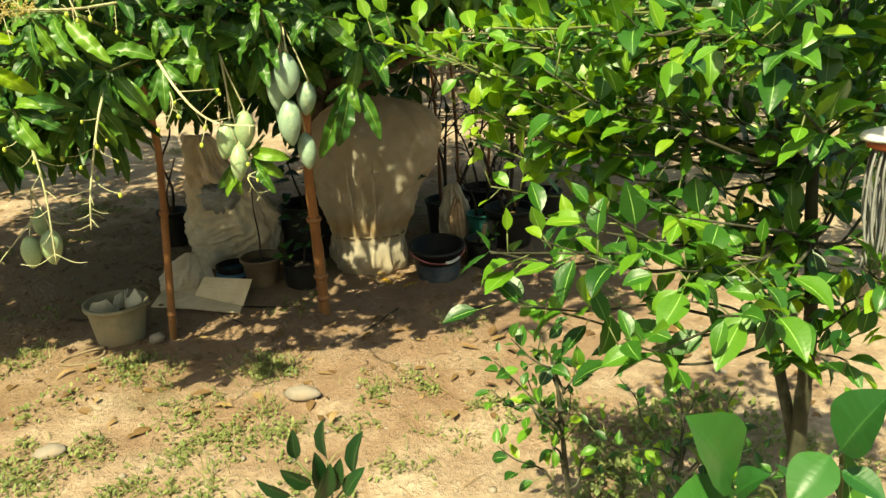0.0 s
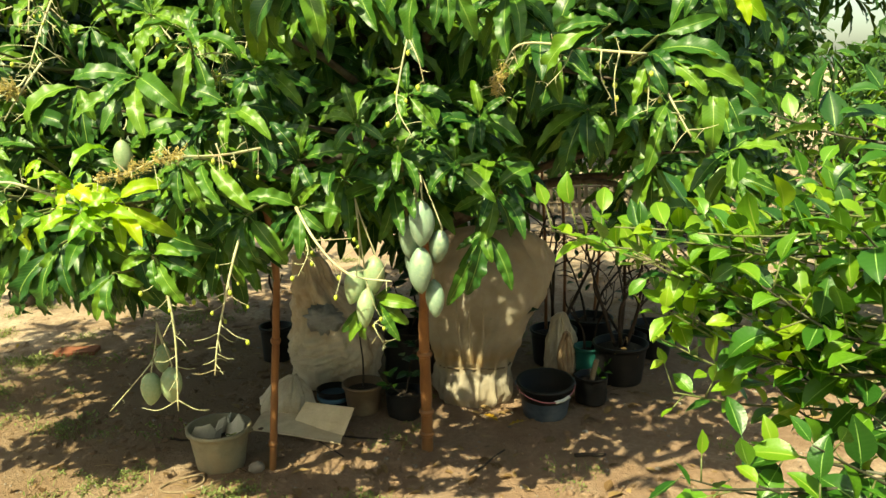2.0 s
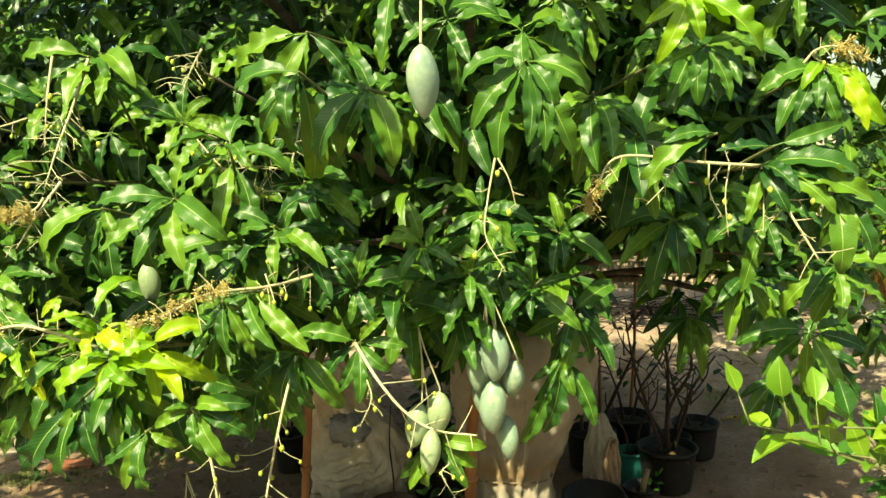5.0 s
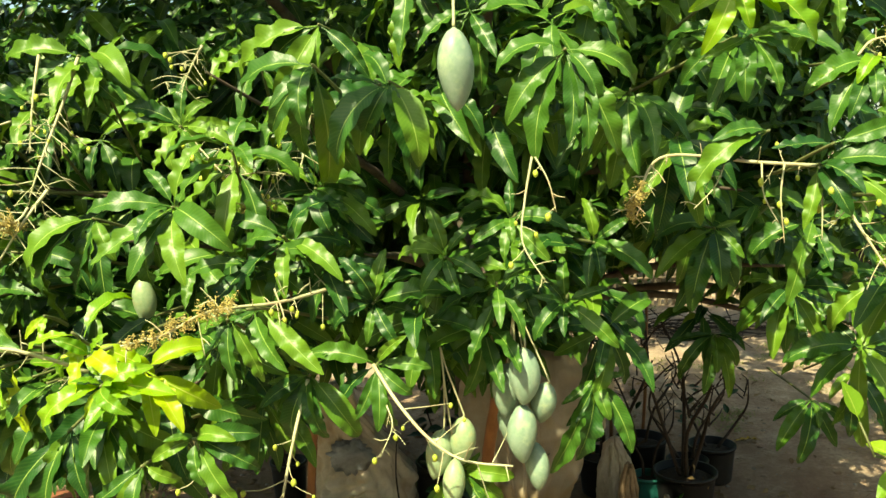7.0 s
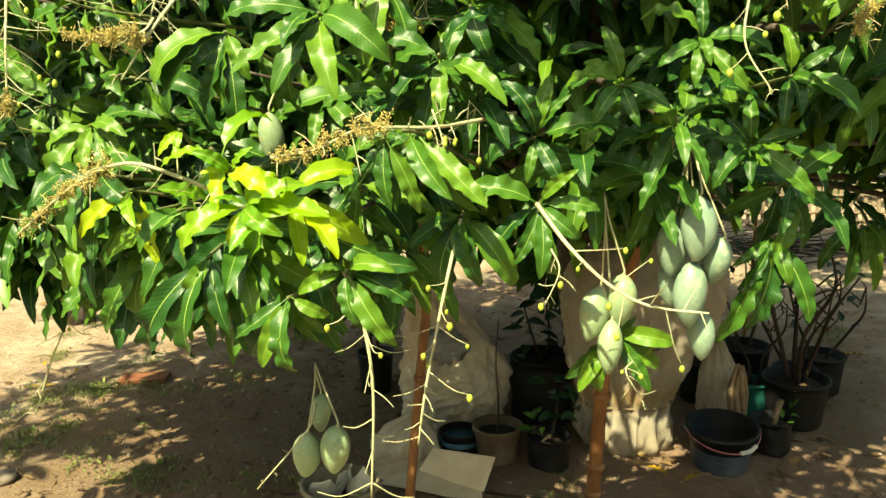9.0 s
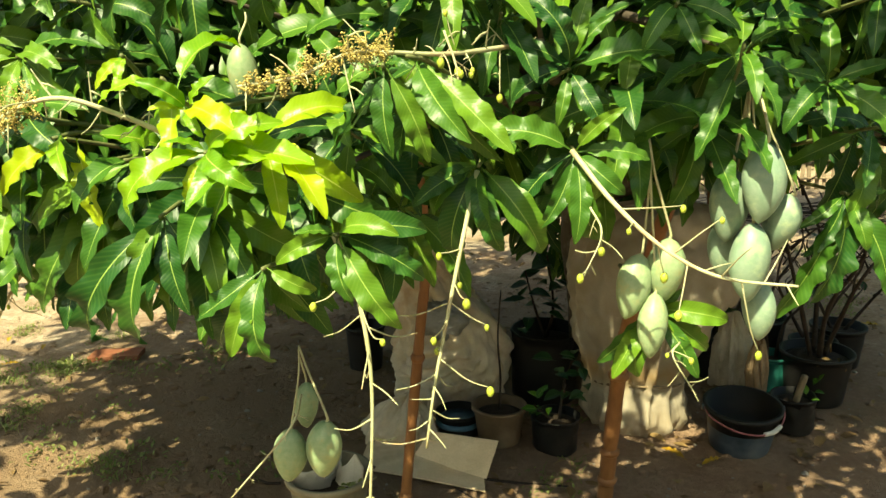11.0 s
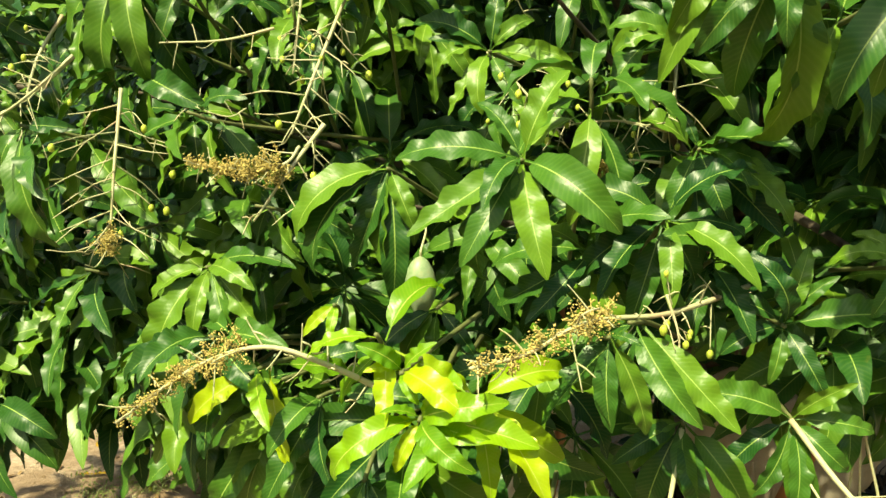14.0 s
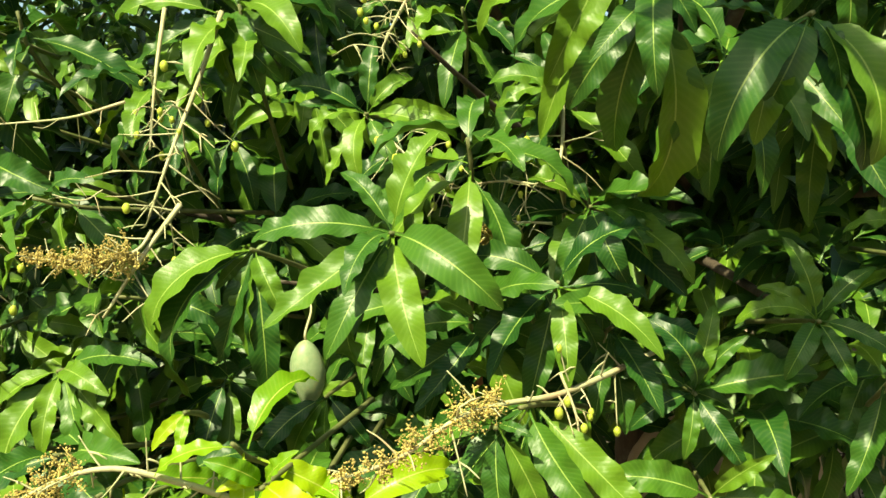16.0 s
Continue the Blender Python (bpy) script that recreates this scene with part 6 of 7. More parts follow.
part("limb", g, BARK_GREEN, citrus)
TRUNK_AT = [(0.70, 1.45, 0.55), (0.69, 1.43, 0.80), (0.67, 1.43, 1.0), (0.65, 1.43, 1.15), (0.65, 1.40, 1.4)]


def from_trunk(end):
    return min(TRUNK_AT, key=lambda p: abs(p[2] - (end[2] - 0.12)))


loose_citrus = (Geo(), Geo())
# lower branches with full-grown leaves
for e in ((0.420, 1.140, 1.074), (0.499, 1.180, 0.960), (0.313, 1.140, 1.161), (0.265, 1.180, 0.923), (0.135, 1.140, 1.124), (0.059, 1.180, 1.093), (0.110, 1.220, 0.983), (0.211, 1.180, 1.164), (0.300, 1.230, 1.010)):
    citrus_branch(citrus, CT, from_trunk(e), e, 5, 0.088, None, None, 0.05, 0.6)
# the long upper branches that reach out to the yard, with pale young tips
for e, n, y in (((-0.125, 1.455, 1.395), 14, 0.85), ((-0.086, 1.420, 1.396), 12, 0.7), ((-0.009, 1.380, 1.383), 13, 0.6), ((0.046, 1.380, 1.287), 12, 0.5), ((0.073, 1.420, 1.135), 12, 0.6), ((0.100, 1.320, 1.403), 13, 0.4), ((0.151, 1.250, 1.361), 13, 0.3), ((0.165, 1.320, 1.237), 12, 0.25)):
    citrus_branch(citrus, CT, from_trunk(e), e, int(n * 1.3), 0.082, None, None, y, 0.45)
for e, n, y in (((0.152, 1.290, 1.114), 10, 0.15), ((0.061, 1.270, 1.064), 9, 0.1), ((0.227, 1.200, 1.068), 11, 0.1), ((0.330, 1.300, 1.158), 11, 0.1), ((0.336, 1.290, 1.326), 12, 0.2), ((0.508, 1.450, 1.054), 11, 0.1), ((0.598, 1.340, 1.049), 11, 0.05), ((0.491, 1.120, 1.313), 12, 0.2), ((0.408, 1.140, 1.430), 12, 0.2), ((0.357, 1.000, 1.056), 12, 0.1), ((0.251, 1.080, 0.987), 11, 0.05), ((0.335, 1.120, 1.077), 12, 0.15), ((0.092, 1.250, 0.984), 9, 0.1)):
    citrus_branch(citrus, CT, from_trunk(e), e, int(n * 1.3), 0.088, None, None, y, 0.4)
inner_ends = [(0.222, 1.300, 1.409), (0.313, 1.350, 1.402), (0.241, 1.340, 1.296), (0.304, 1.400, 1.215), (0.375, 1.250, 1.408), (0.460, 1.350, 1.287), (0.548, 1.380, 1.170), (0.425, 1.400, 1.180), (0.522, 1.250, 1.378), (0.629, 1.300, 1.395), (0.675, 1.300, 1.314), (0.711, 1.400, 1.129), (0.496, 1.250, 1.021), (0.698, 1.250, 0.973), (0.704, 1.300, 0.820)]
outer_ends = [(0.575, 1.300, 0.892), (0.253, 1.200, 1.447), (0.483, 1.100, 1.452), (0.184, 1.400, 1.288), (0.788, 1.450, 1.188), (0.255, 1.450, 1.121), (0.95, 1.3, 1.5), (1.05, 1.5, 1.25), (1.0, 1.2, 1.0), (0.85, 1.75, 1.4), (0.95, 1.6, 1.65), (0.55, 1.75, 1.55), (0.6, 1.2, 1.7), (1.1, 1.35, 1.4), (0.35, 1.7, 1.45)]
for e in inner_ends + outer_ends:
    citrus_branch(citrus, CT, from_trunk(e), e, C.randint(16, 20), 0.080, None, loose_citrus, 0.2, 0.30)
for e in ((-0.005, 1.379, 1.376), (0.031, 1.459, 1.259), (0.142, 1.331, 1.301), (0.023, 1.400, 1.397), (0.076, 1.350, 1.363), (0.161, 1.350, 1.397), (0.070, 1.400, 1.280), (0.151, 1.350, 1.252), (0.184, 1.300, 1.351), (0.239, 1.400, 1.443), (-0.032, 1.400, 1.412), (0.150, 1.450, 1.430), (0.074, 1.300, 1.423), (0.045, 1.420, 1.228)):
    citrus_branch(citrus, CT, from_trunk(e), e, 17, 0.070, None, loose_citrus, 0.6, 0.5)
for _ in range(22):
    e = (C.uniform(0.0, 1.15), C.uniform(1.15, 1.75), C.uniform(0.85, 1.70))
    if e[0] < 0.45 and e[2] < 1.18:
        continue
    citrus_branch(citrus, CT, from_trunk(e), e, C.randint(18, 22), 0.078, None, loose_citrus, 0.3, 0.35)
# unseen top branches, added to shade the right side of the citrus
for k in range(15):
    e = (C.uniform(0.40, 0.80), C.uniform(0.78, 1.15), C.uniform(1.72, 1.95))
    citrus_branch(citrus, CT, (0.65, 1.40, 1.45), e, 26, 0.072, None, loose_citrus, 0.3, 0.3)
part("foliage", loose_citrus[0], CITRUS_LEAF, citrus, "oval glossy green citrus leaves", kind="stuff")
part("young_foliage", loose_citrus[1], CITRUS_YOUNG, citrus, "pale yellow-green young citrus leaves", kind="stuff")

SAP = (0.265, 1.72, 0.0)
sapling = thing("citrus_sapling", SAP, "small bushy citrus sapling growing from sunny soil", "plant")
g = Geo()
tube(g, smooth_path([(0, 0, -0.02), (0.01, 0, 0.2), (-0.01, 0.0, 0.42), (-0.03, 0.0, 0.62)], 5), 0.010, 0.004, 7, 0.1, C)
part("stem", g, BARK_GREEN, sapling)
for e, n in (((0.130, 1.700, 0.691), 11), ((0.089, 1.680, 0.644), 10), ((0.080, 1.660, 0.581), 9), ((0.165, 1.720, 0.590), 9), ((0.204, 1.700, 0.461), 9), ((0.092, 1.660, 0.428), 8), ((0.284, 1.780, 0.490), 9), ((0.291, 1.750, 0.600), 9), ((0.212, 1.780, 0.664), 8), ((0.352, 1.750, 0.409), 8)):
    citrus_branch(sapling, SAP, (0.26, 1.72, max(0.22, e[2] - 0.16)), e, n, 0.062, None, None, 0.15, 0.25, 0.004)

SEED = (0.52, 1.60, 0.0)
seedling = thing("citrus_sapling", SEED, "low citrus sapling with many small yellow-green leaves", "plant")
g = Geo()
tube(g, smooth_path([(0, 0, -0.02), (0.01, 0, 0.15), (-0.01, 0.0, 0.32), (0.0, 0.0, 0.45)], 5), 0.009, 0.004, 7, 0.1, C)
part("stem", g, BARK_GREEN, seedling)
for k in range(20):
    an = k * 2.4
    e = (0.52 + 0.25 * math.cos(an) * C.uniform(0.4, 1), 1.55 + 0.18 * math.sin(an), C.uniform(0.22, 0.62))
    citrus_branch(seedling, SEED, (0.52, 1.60, max(0.10, e[2] - 0.18)), e, 9, 0.052, None, None, 0.3, 0.2, 0.003)

NEAR = (0.47, 0.80, 0.0)
near = thing("citrus_shrub", NEAR, "low citrus shrub with large glossy green leaves", "plant")
g = Geo()
tube(g, smooth_path([(0, 0, -0.02), (0.01, 0, 0.3), (-0.01, 0.0, 0.6), (0.0, 0.0, 0.80)], 5), 0.010, 0.005, 7, 0.1, C)
part("stem", g, BARK_GREEN, near)
for e, n in (((0.348, 0.780, 0.865), 4), ((0.398, 0.740, 0.903), 4), ((0.335, 0.850, 0.807), 5), ((0.456, 0.760, 0.877), 5)):
    citrus_branch(near, NEAR, (0.465, 0.80, 0.62), e, n, 0.115, None, None, 0.0, 0.55, 0.004)

BROAD = [leaf_shape(w, d, 0.35, 0.012, 12, 6, L, "oval", 0.10, 0.15) for w, d in ((0.64, 0.35), (0.60, 0.6))]
NA = Vector(NEAR)
for base, tip, k in (((0.300, 0.745, 0.969), (0.238, 0.720, 1.076), 0), ((0.401, 0.740, 1.014), (0.344, 0.700, 0.981), 1), ((0.404, 0.740, 1.009), (0.435, 0.710, 1.097), 0), ((0.301, 0.745, 0.956), (0.319, 0.720, 1.005), 1), ((0.406, 0.740, 0.992), (0.441, 0.700, 0.984), 1), ((0.309, 0.745, 0.940), (0.228, 0.710, 0.977), 1)):
    d = Vector(tip) - Vector(base)
    g = Geo()
    put_leaf(g, BROAD[k], leaf_frame((0, 0, 0), d, Vector((C.uniform(-0.3, 0.1), -0.45, 1.0)), d.length * 1.05))
    part("leaf", g, BROAD_LEAF, near, m=Matrix.Translation(Vector(base) - NA))
    g = Geo()
    q = Vector(base) - NA
    tube(g, smooth_path([(0.0, 0.0, 0.60), (q.x * 0.6, q.y * 0.5, q.z - 0.05), q], 4), 0.0028, 0.0018, 5)
    part("twig", g, TWIG, near)
# low branches out of view, added to cast shade on the soil behind
for k in range(11):
    e = (0.47 + 0.26 * math.cos(k * 0.9), 0.84 + 0.20 * math.sin(k * 0.9), 0.42 + 0.03 * (k % 5))
    citrus_branch(near, NEAR, (0.465, 0.80, 0.30), e, 9, 0.10, None, None, 0.0, 0.3, 0.004)

DSAP = (-0.20, 1.00, 0.0)
dark_sapling = thing("leafy_sapling", DSAP, "upright sapling with narrow dark green leaves", "plant")
g = Geo()
tube(g, smooth_path([(0, 0, -0.02), (0.01, 0, 0.3), (-0.005, 0.0, 0.55), (0.0, 0.0, 0.80)], 5), 0.008, 0.003, 7, 0.1, C)
part("stem", g, TWIG, dark_sapling)
NARROW = [leaf_shape(0.34, d, 0.5, 0.012, 7, 4, L, "lance", 0.08, 0.1) for d in (0.1, 0.3, 0.5)]
DS = Vector(DSAP)
for base, tip in (((-0.236, 1.000, 0.848), (-0.243, 0.990, 0.902)), ((-0.191, 1.000, 0.847), (-0.195, 0.990, 0.916)), ((-0.156, 1.000, 0.817), (-0.140, 0.990, 0.896)), ((-0.215, 1.000, 0.804), (-0.262, 0.970, 0.837)), ((-0.202, 0.990, 0.801), (-0.217, 0.970, 0.868)), ((-0.187, 0.990, 0.795), (-0.179, 0.980, 0.860)), ((-0.169, 0.990, 0.790), (-0.139, 0.970, 0.844)), ((-0.244, 0.990, 0.793), (-0.293, 0.970, 0.821)), ((-0.212, 0.990, 0.782), (-0.181, 0.960, 0.849)), ((-0.215, 0.990, 0.742), (-0.273, 0.960, 0.772)), ((-0.182, 0.990, 0.730), (-0.110, 0.960, 0.776)), ((-0.203, 0.990, 0.679), (-0.254, 0.960, 0.717))):
    d = Vector(tip) - Vector(base)
    ln = d.length * 1.12
    g = Geo()
    put_leaf(g, NARROW[C.randrange(3)], leaf_frame((0, 0, 0), d + Vector((0, 0, 0.012)), Vector((C.uniform(-0.6, 0.6), -0.7, 0.5)), ln))
    part("leaf", g, DARK_LEAF, dark_sapling, m=Matrix.Translation(Vector(base) - DS))
    g = Geo()
    q = Vector(base) - DS
    tube(g, [(0.0, 0.0, q.z - 0.06), (q.x * 0.5, q.y * 0.5, q.z - 0.03), q], 0.0022, 0.0015, 5)
    part("twig", g, TWIG, dark_sapling)

# ---- mop, leaning head up beside the citrus ----
MOP = (0.700, 1.20, 0.0)
mop = thing("mop", MOP, "upturned string mop with white and orange plastic head", "mop")
g = Geo()
tube(g, [(0.16, 0.02, 0.0), (0.08, 0.01, 0.6), (0.0, 0.0, 1.24)], 0.011, 0.011, 10)
part("handle", g, BARK_GREEN, mop)
g = Geo()
revolve(g, [(0.002, 1.262), (0.045, 1.262), (0.060, 1.258), (0.064, 1.252), (0.062, 1.247), (0.002, 1.247)], 24, warp=lambda x, y, z: (x * 1.25, y * 0.7, z))
part("head", g, MOP_WHITE, mop, "white plastic mop head")
g = Geo()
revolve(g, [(0.002, 1.246), (0.058, 1.246), (0.056, 1.236), (0.030, 1.226), (0.018, 1.190), (0.002, 1.190)], 24, warp=lambda x, y, z: (x * 1.2, y * 0.7, z))
part("socket", g, MOP_ORANGE, mop, "orange plastic socket")
for i in range(46):
    an = 6.283 * i / 46
    k = C.uniform(0.35, 1.0)
    x, y = 0.062 * k * math.cos(an), 0.034 * k * math.sin(an)
    g = Geo()
    ln = C.uniform(0.15, 0.21)
    tube(g, smooth_path([(x, y, 1.238), (x * 1.12, y * 1.2, 1.19), (x * 0.95 + C.uniform(-0.008, 0.008), y, 1.12), (x * 0.9 + C.uniform(-0.012, 0.012), y * 0.9, 1.24 - ln)], 4), 0.0022, 0.002, 5)
    part("string", g, MOP_YARN, mop)


# ---- yard beyond ----
fence = thing("picket_fence", (0.0, 9.6, 0.0), "low weathered wooden picket fence at the yard's end", "fence")
FR = random.Random(9)
picket_meshes = []
for h in (0.40, 0.43, 0.46):
    g = Geo()
    w, d = 0.019, 0.007
    g.add([(-w, -d, 0), (w, -d, 0), (w, d, 0), (-w, d, 0), (-w, -d, h), (w, -d, h), (w, d, h), (-w, d, h), (0.004, -d, h + 0.02), (0.004, d, h + 0.02)], [(0, 1, 5, 8, 4), (3, 7, 9, 6, 2), (1, 2, 6, 5), (0, 4, 7, 3), (4, 8, 9, 7), (8, 5, 6, 9), (3, 2, 1, 0)])
    picket_meshes.append(g.mesh("picket", FENCE_WOOD, False))
for i in range(100):
    x = -4.0 + 0.082 * i
    place("picket", picket_meshes[FR.randrange(3)], fence, pose(x, 0.20 * x * 0.5 + FR.uniform(-0.008, 0.008), -0.01, FR.uniform(-3, 3), FR.uniform(-4, 4), 8))
for z in (0.12, 0.31):
    g = Geo()
    tube(g, [(-4.1, -0.41 - 0.02, z), (0.0, -0.025, z + 0.01), (4.2, 0.42 - 0.025, z)], 0.013, 0.013, 5)
    part("rail", g, FENCE_WOOD, fence)


def brush_pile(at, n, rx, ry, h, label):
    R = random.Random(41)
    g = Geo()
    for _ in range(n):
        p = Vector((R.gauss(0, rx), R.gauss(0, ry), abs(R.gauss(0, h)) + 0.01))
        d = Vector((R.gauss(0, 1), R.gauss(0, 0.6), R.gauss(0, 0.12))).normalized() * R.uniform(0.15, 0.5)
        a, b = p - d, p + d
        a.z, b.z = max(0.005, a.z), max(0.005, b.z)
        tube(g, smooth_path([a, p + Vector((0, 0, R.uniform(-0.02, 0.03))), b], 3), R.uniform(0.004, 0.010), 0.003, 5)
    place("brush_pile", g.mesh("brush_pile", DEADWOOD), None, Matrix.Translation(at), label, "brushwood", kind="stuff")


brush_pile((1.192, 8.254, 0.000), 110, 0.7, 0.25, 0.05, "heap of dry cut branches lying on soil")


def bush(name, at, crown_at, rad, n, size, mat, shapes, seed, label, trunk_r=0.05, sag=0.2, category="tree", shell=0.55, mat2=None):
    """A tree or bush far off: trunk, limbs and a crown of many leaves in uneven clumps."""
    R = random.Random(seed)
    ob = thing(name, at, label, category, "trees and bushes of the yard")
    o = Vector(at)
    c = Vector(crown_at) - o
    g = Geo()
    tube(g, smooth_path([(0, 0, -0.05), (R.uniform(-0.05, 0.05), 0, c.z * 0.35), (c.x * 0.5, c.y * 0.5, c.z * 0.7), c], 5), trunk_r, trunk_r * 0.5, 8, 0.1, R)
    part("trunk", g, BARK, ob)
    a, b = Geo(), Geo()
    clumps = []
    for k in range(n):
        d = Vector((R.gauss(0, 1), R.gauss(0, 1), R.gauss(0, 1))).normalized()
        k2 = R.uniform(shell, 1.0) * R.uniform(0.85, 1.12)
        clumps.append((c + Vector((d.x * rad[0], d.y * rad[1], d.z * rad[2])) * k2, d))
    for i, (p, d) in enumerate(clumps):
        if i % 9 == 0:
            h = Geo()
            tube(h, smooth_path([c * 0.75, c.lerp(p, 0.5) + Vector((0, 0, 0.04)), p], 3), trunk_r * 0.3, 0.006, 5)
            part("limb", h, BARK, ob)
        for m, way in whorl(p, d + Vector((0, 0, R.uniform(-0.1, 0.7))), R.randint(6, 9), size * R.uniform(0.8, 1.2), sag, R, (15, 115)):
            put_leaf(b if mat2 and R.random() < 0.35 else a, shapes[R.randrange(len(shapes))], m)
    part("crown", a, mat, ob, kind="stuff")
    if mat2:
        part("young_crown", b, mat2, ob, kind="stuff")


# unseen trees added behind and beside the camera to cut sky and ground bounce
for i, (x, y, h, w) in enumerate(((-4.4, -2.6, 3.6, 2.0), (-1.9, -3.0, 3.7, 2.0), (0.7, -2.9, 3.6, 2.0), (3.2, -2.2, 3.5, 2.0), (5.6, 0.6, 3.4, 1.9), (-6.4, 0.3, 3.6, 2.0))):
    bush("mango_tree", (x, y, 0.0), (x, y, h * 0.58), (w * 0.8, w * 0.75, h * 0.42), 300, 0.26, MANGO_LEAF, MANGO_PLAIN, 120 + i, "unseen mango tree added to shade the yard", 0.11, 0.5)
FAR_SHAPE = [leaf_shape(0.46, d, 0.3, 0.0, 2, 2, random.Random(3), "oval", 0.06) for d in (0.1, 0.5, 0.9, 1.3)]
# sunlit citrus bushes on the near right, then the wall of trees round the yard
bush("citrus_bush", (2.30, 5.2, 0.0), (2.30, 5.2, 1.15), (0.85, 0.8, 0.75), 260, 0.085, CITRUS_LEAF, SMALL_LEAF, 1, "round sunlit citrus bush beyond the mango tree", 0.04, category="bush", mat2=CITRUS_YOUNG)
bush("citrus_bush", (1.75, 3.2, 0.0), (1.75, 3.2, 1.10), (0.60, 0.6, 0.55), 200, 0.08, CITRUS_LEAF, SMALL_LEAF, 2, "leafy citrus bush in full sun", 0.035, category="bush", mat2=CITRUS_YOUNG)
for i in range(13):
    x = -6.5 + 1.15 * i
    bush("hedge_bush", (x, 10.7 + 0.5 * (i % 3), 0.0), (x, 10.7 + 0.5 * (i % 3), 0.75 + 0.12 * (i % 4)), (0.85, 0.6, 0.8 + 0.12 * (i % 4)), 150, 0.16, FAR_LEAF, FAR_SHAPE, 80 + i, "dense green bush growing behind the fence", 0.04, category="bush")
bush("mango_tree", (4.9, 8.4, 0.0), (4.9, 8.4, 1.9), (1.4, 1.2, 1.2), 300, 0.19, MANGO_LEAF, MANGO_PLAIN, 3, "dark mango tree beyond the citrus bushes", 0.09, 0.6)
bush("mango_tree", (-0.45, 7.6, 0.0), (0.75, 7.3, 2.25), (1.15, 0.9, 0.95), 300, 0.19, MANGO_LEAF, MANGO_PLAIN, 4, "dark mango tree behind the potted shrubs", 0.07, 0.6)
bush("mango_tree", (3.19, 8.0, 0.0), (2.75, 7.2, 2.95), (1.10, 0.9, 0.80), 330, 0.19, MANGO_LEAF, MANGO_PLAIN, 9, "dark mango tree with a thin bare trunk", 0.042, 0.6)
rack = thing("pole_rack", (3.9, 8.6, 0.0), "low rack of dark weathered poles under the trees", "rack")
for x in (-0.95, -0.2, 0.6, 1.3):
    g = Geo()
    tube(g, [(x, 0.0, -0.05), (x + 0.02, 0.01, 0.45), (x - 0.01, 0.0, 0.92)], 0.035, 0.03, 7, 0.1, FR)
    part("post", g, DEADWOOD, rack)
for z in (0.40, 0.58, 0.72, 0.80, 0.88):
    g = Geo()
    tube(g, [(-1.1, -0.04, z), (0.1, -0.045, z + FR.uniform(-0.03, 0.03)), (1.45, -0.04, z + FR.uniform(-0.03, 0.03))], 0.026, 0.022, 7, 0.1, FR)
    part("rail", g, DEADWOOD, rack)
bush("mango_tree", (-3.9, 5.6, 0.0), (-3.9, 5.6, 1.9), (1.3, 1.2, 1.25), 320, 0.19, MANGO_LEAF, MANGO_PLAIN, 6, "spreading mango tree standing in the sunny yard", 0.09, 0.6)
bush("mango_tree", (-1.3, 7.8, 0.0), (-1.3, 7.8, 2.6), (2.0, 1.2, 1.4), 380, 0.2, MANGO_LEAF, MANGO_PLAIN, 7, "tall dark mango tree behind the wrapped plants", 0.1, 0.6)
for i, (x, y, h, w) in enumerate(((-9.0, 13.0, 4.5, 3.2), (-4.8, 14.0, 5.2, 3.4), (-0.8, 13.5, 4.6, 2.9), (2.6, 14.5, 5.0, 3.0), (6.0, 13.0, 2.3, 2.6), (8.8, 11.0, 3.0, 2.2), (12.5, 16.0, 5.0, 3.5), (5.2, 9.6, 2.2, 1.5), (-8.0, 8.5, 3.5, 2.4))):
    bush("shade_tree", (x, y, 0.0), (x, y, h * 0.55), (w * 0.75, w * 0.7, h * 0.48), 340, 0.34, FAR_LEAF, FAR_SHAPE, 50 + i, "broad leafy tree beyond the fence", 0.12, 0.3)


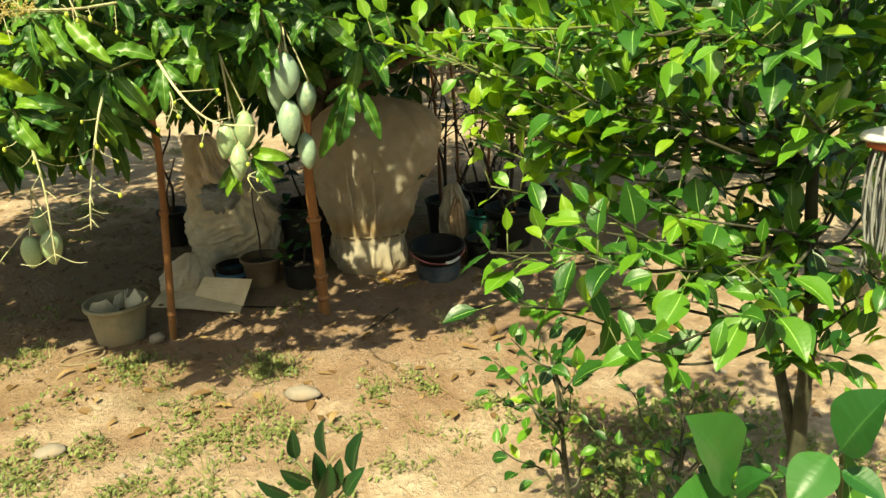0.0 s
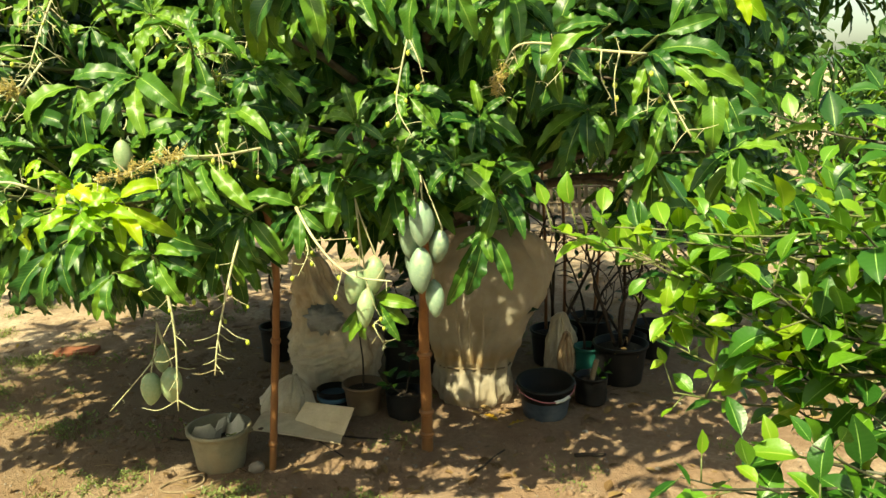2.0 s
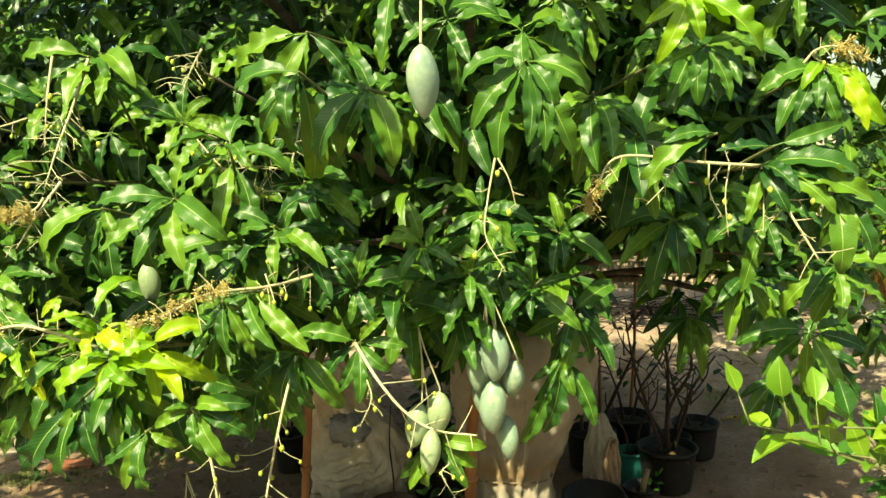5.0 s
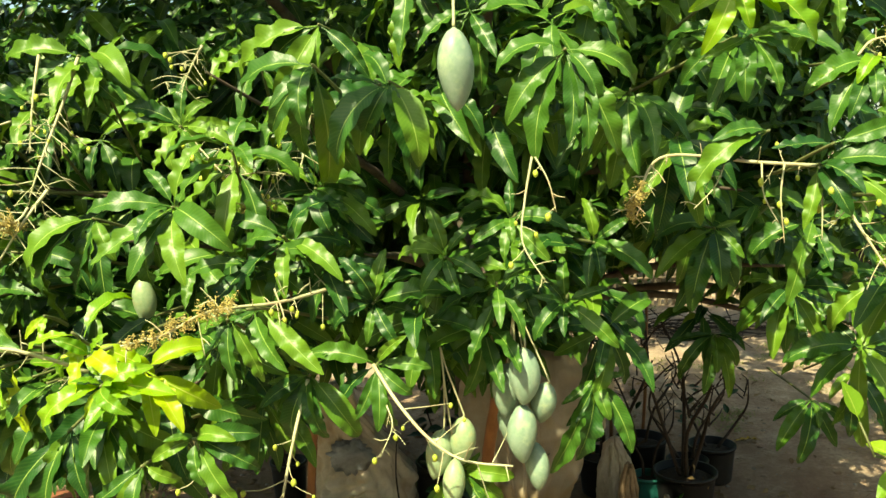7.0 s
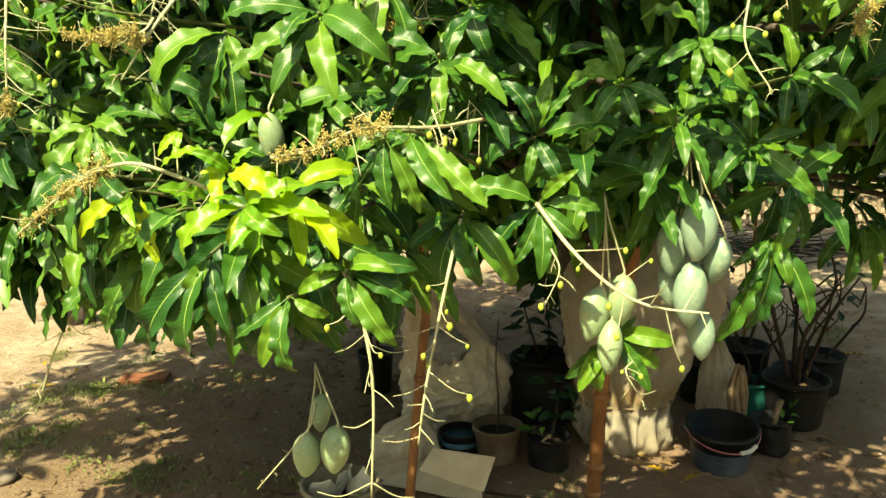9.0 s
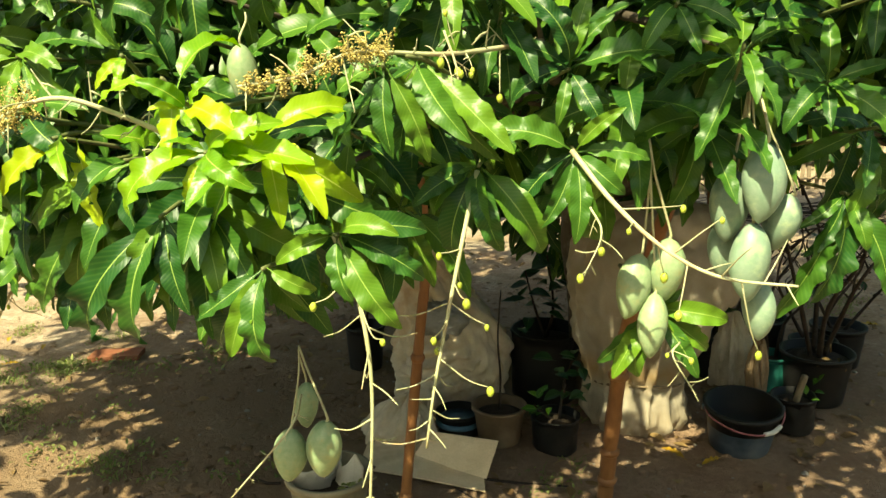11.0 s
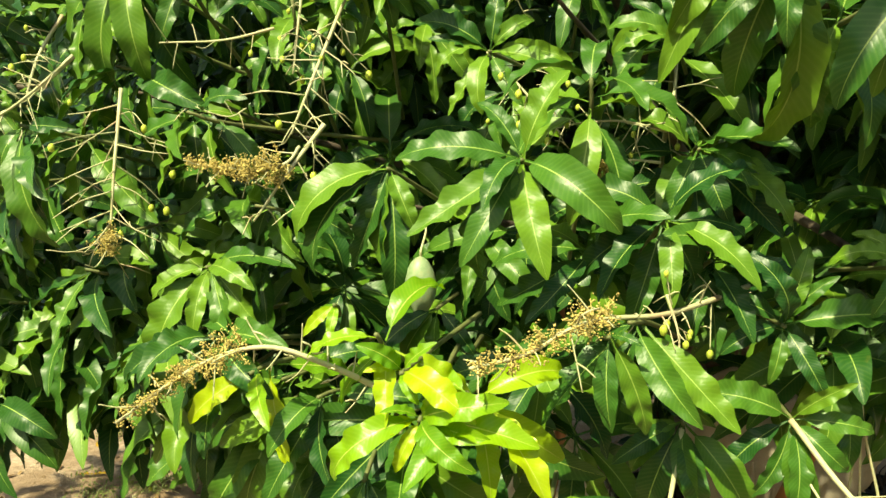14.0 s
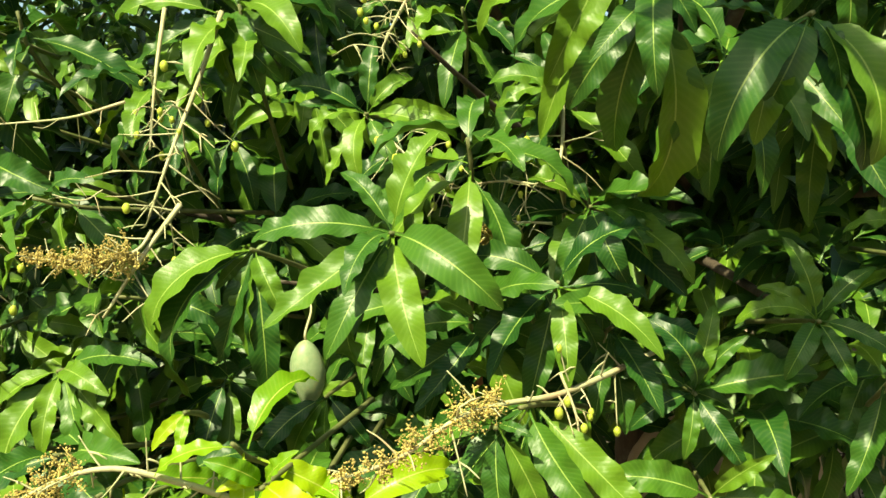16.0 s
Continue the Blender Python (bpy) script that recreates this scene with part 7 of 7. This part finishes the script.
# ---- weeds, litter and grit ----
def weeds():
    R = random.Random(61)
    g = Geo()
    spots = [((-0.800, 2.394, 0.000), 0.20, 150), ((-0.793, 2.905, 0.000), 0.12, 90), ((-1.286, 2.937, 0.000), 0.13, 80), ((-0.340, 2.695, 0.000), 0.06, 25), ((-1.329, 2.225, 0.000), 0.22, 90), ((-0.138, 2.748, 0.000), 0.08, 25), ((-0.079, 2.288, 0.000), 0.10, 25), ((0.429, 2.109, 0.000), 0.16, 80), ((0.259, 2.303, 0.000), 0.12, 30), ((-2.458, 5.168, 0.000), 0.30, 110)]
    spots += [((-1.829, 3.048, 0.000), 0.2, 70), ((-0.417, 2.444, 0.000), 0.07, 18), ((-2.986, 3.743, 0.000), 0.25, 130), ((-3.043, 4.329, 0.000), 0.25, 120), ((-2.362, 3.503, 0.000), 0.14, 50), ((1.044, 2.167, 0.000), 0.3, 130), ((0.745, 9.893, 0.000), 0.5, 160), ((-0.843, 2.141, 0.000), 0.12, 50), ((-1.068, 2.123, 0.000), 0.14, 60), ((-0.497, 2.096, 0.000), 0.15, 50), ((0.154, 2.563, 0.000), 0.06, 18)]
    for _ in range(45):
        spots.append(((R.uniform(-4, 3.5), R.uniform(1.2, 8.5), 0), R.uniform(0.05, 0.3), R.randint(8, 40)))
    for at, rad, n in spots:
        hearts = [(at[0] + R.gauss(0, rad * 0.6), at[1] + R.gauss(0, rad * 0.6)) for _ in range(max(3, n // 9))]
        for _ in range(int(n * 2.0)):
            hx, hy = hearts[R.randrange(len(hearts))]
            x, y = hx + R.gauss(0, 0.04), hy + R.gauss(0, 0.04)
            z = ground_height(x, y)
            if R.random() < 0.55:
                d = Vector((R.gauss(0, 0.5), R.gauss(0, 0.5), 1)).normalized() * R.uniform(0.025, 0.070)
                w = Vector((R.gauss(0, 1), R.gauss(0, 1), 0)).normalized() * 0.0020
                p = Vector((x, y, z - 0.002))
                e = p + d + Vector((d.x, d.y, -0.004))
                g.add([p - w, p + w, p + d * 0.6 + w * 0.7, e, p + d * 0.6 - w * 0.7], [(0, 1, 2, 4), (4, 2, 3)], np.array([(0.2, 0), (0.8, 0), (0.7, 0.6), (0.5, 1), (0.3, 0.6)]))
            else:
                for _ in range(R.randint(3, 7)):
                    d = Vector((R.gauss(0, 1), R.gauss(0, 1), R.uniform(0.15, 1.1)))
                    put_leaf(g, SMALL_LEAF[R.randrange(4)], leaf_frame((x + R.gauss(0, 0.012), y + R.gauss(0, 0.012), z + R.uniform(0.0, 0.018)), d, (0, 0, 1), R.uniform(0.011, 0.026)))
    for at in ((-3.412, 4.369, 0.000), (-2.969, 3.923, 0.000), (-3.000, 3.686, 0.000), (-2.642, 3.569, 0.000), (-2.605, 3.962, 0.000), (-2.582, 4.377, 0.000), (-2.295, 3.607, 0.000), (-2.354, 4.478, 0.000), (-2.998, 4.412, -0.000), (-1.744, 3.526, 0.000), (-1.903, 3.463, 0.000), (-3.302, 4.016, 0.000), (-1.372, 2.919, 0.000), (-1.480, 2.743, 0.000), (-1.557, 2.584, 0.000), (-1.459, 2.262, -0.000), (-1.251, 2.349, 0.000), (-1.022, 2.478, 0.000)):
        for _ in range(34):
            x, y = at[0] + R.gauss(0, 0.05), at[1] + R.gauss(0, 0.05)
            d = Vector((R.gauss(0, 1), R.gauss(0, 1), R.uniform(0.3, 1.4)))
            put_leaf(g, SMALL_LEAF[R.randrange(4)], leaf_frame((x, y, ground_height(x, y) + R.uniform(0.0, 0.03)), d, (0, 0, 1), R.uniform(0.016, 0.036)))
    for _ in range(34):
        ax, ay = R.uniform(0.36, 1.05), R.uniform(1.85, 2.55)
        for _ in range(36):
            x, y = ax + R.gauss(0, 0.05), ay + R.gauss(0, 0.05)
            d = Vector((R.gauss(0, 1), R.gauss(0, 1), R.uniform(0.4, 1.8)))
            put_leaf(g, SMALL_LEAF[R.randrange(4)], leaf_frame((x, y, ground_height(x, y) + R.uniform(0.0, 0.04)), d, (0, 0, 1), R.uniform(0.018, 0.042)))
    place("weeds", g.mesh("weeds", WEED), None, None, "low patchy green weeds on dry soil", "weeds", kind="stuff")


def litter():
    R = random.Random(62)
    g, s, c = Geo(), Geo(), Geo()
    for _ in range(1200):
        x, y = R.gauss(-0.6, 1.5), R.uniform(2.4, 6.8)
        z = ground_height(x, y)
        put_leaf(g, MANGO_PLAIN[R.randrange(10)] if R.random() < 0.5 else SMALL_LEAF[R.randrange(4)], leaf_frame((x, y, z + 0.006), (R.gauss(0, 1), R.gauss(0, 1), R.uniform(-0.02, 0.15)), (R.gauss(0, 0.2), R.gauss(0, 0.2), 1), R.uniform(0.03, 0.095)))
    for _ in range(1300):
        x, y = R.gauss(-1.4, 1.2), R.uniform(2.9, 5.6)
        r = R.uniform(0.006, 0.020)
        blob(c, (x, y, ground_height(x, y) + r * 0.1), (r * R.uniform(0.8, 1.6), r * R.uniform(0.8, 1.3), r * 0.55), R, 6, 4, 0.3)
    for _ in range(2600):
        x, y = R.gauss(-0.3, 1.6), R.uniform(1.4, 6.0)
        r = R.uniform(0.002, 0.006) if R.random() < 0.9 else R.uniform(0.006, 0.014)
        blob(s, (x, y, ground_height(x, y) + r * 0.2), (r * R.uniform(0.8, 1.4), r, r * 0.7), R, 5, 3, 0.2)
    for _ in range(150):
        x, y, an = R.gauss(-0.4, 1.3), R.uniform(1.8, 5.5), R.uniform(0, 6.28)
        ln = R.uniform(0.03, 0.12)
        z = ground_height(x, y) + 0.003
        d = Vector((math.cos(an), math.sin(an), 0)) * ln
        tube(g, [(x, y, z), (x + d.x * 0.5, y + d.y * 0.5 + 0.004, z + 0.003), (x + d.x, y + d.y, z)], 0.0018, 0.001, 4)
    place("leaf_litter", g.mesh("leaf_litter", DRY_LEAF), None, None, "dry brown leaves and twigs strewn on soil", "leaf litter", kind="stuff")
    place("clods", c.mesh("clods", SOIL), None, None, "brown clods of loose soil", "soil", kind="stuff")
    place("grit", s.mesh("grit", STONE), None, None, "small pale stones and clods on soil", "gravel", kind="stuff")


weeds()
litter()
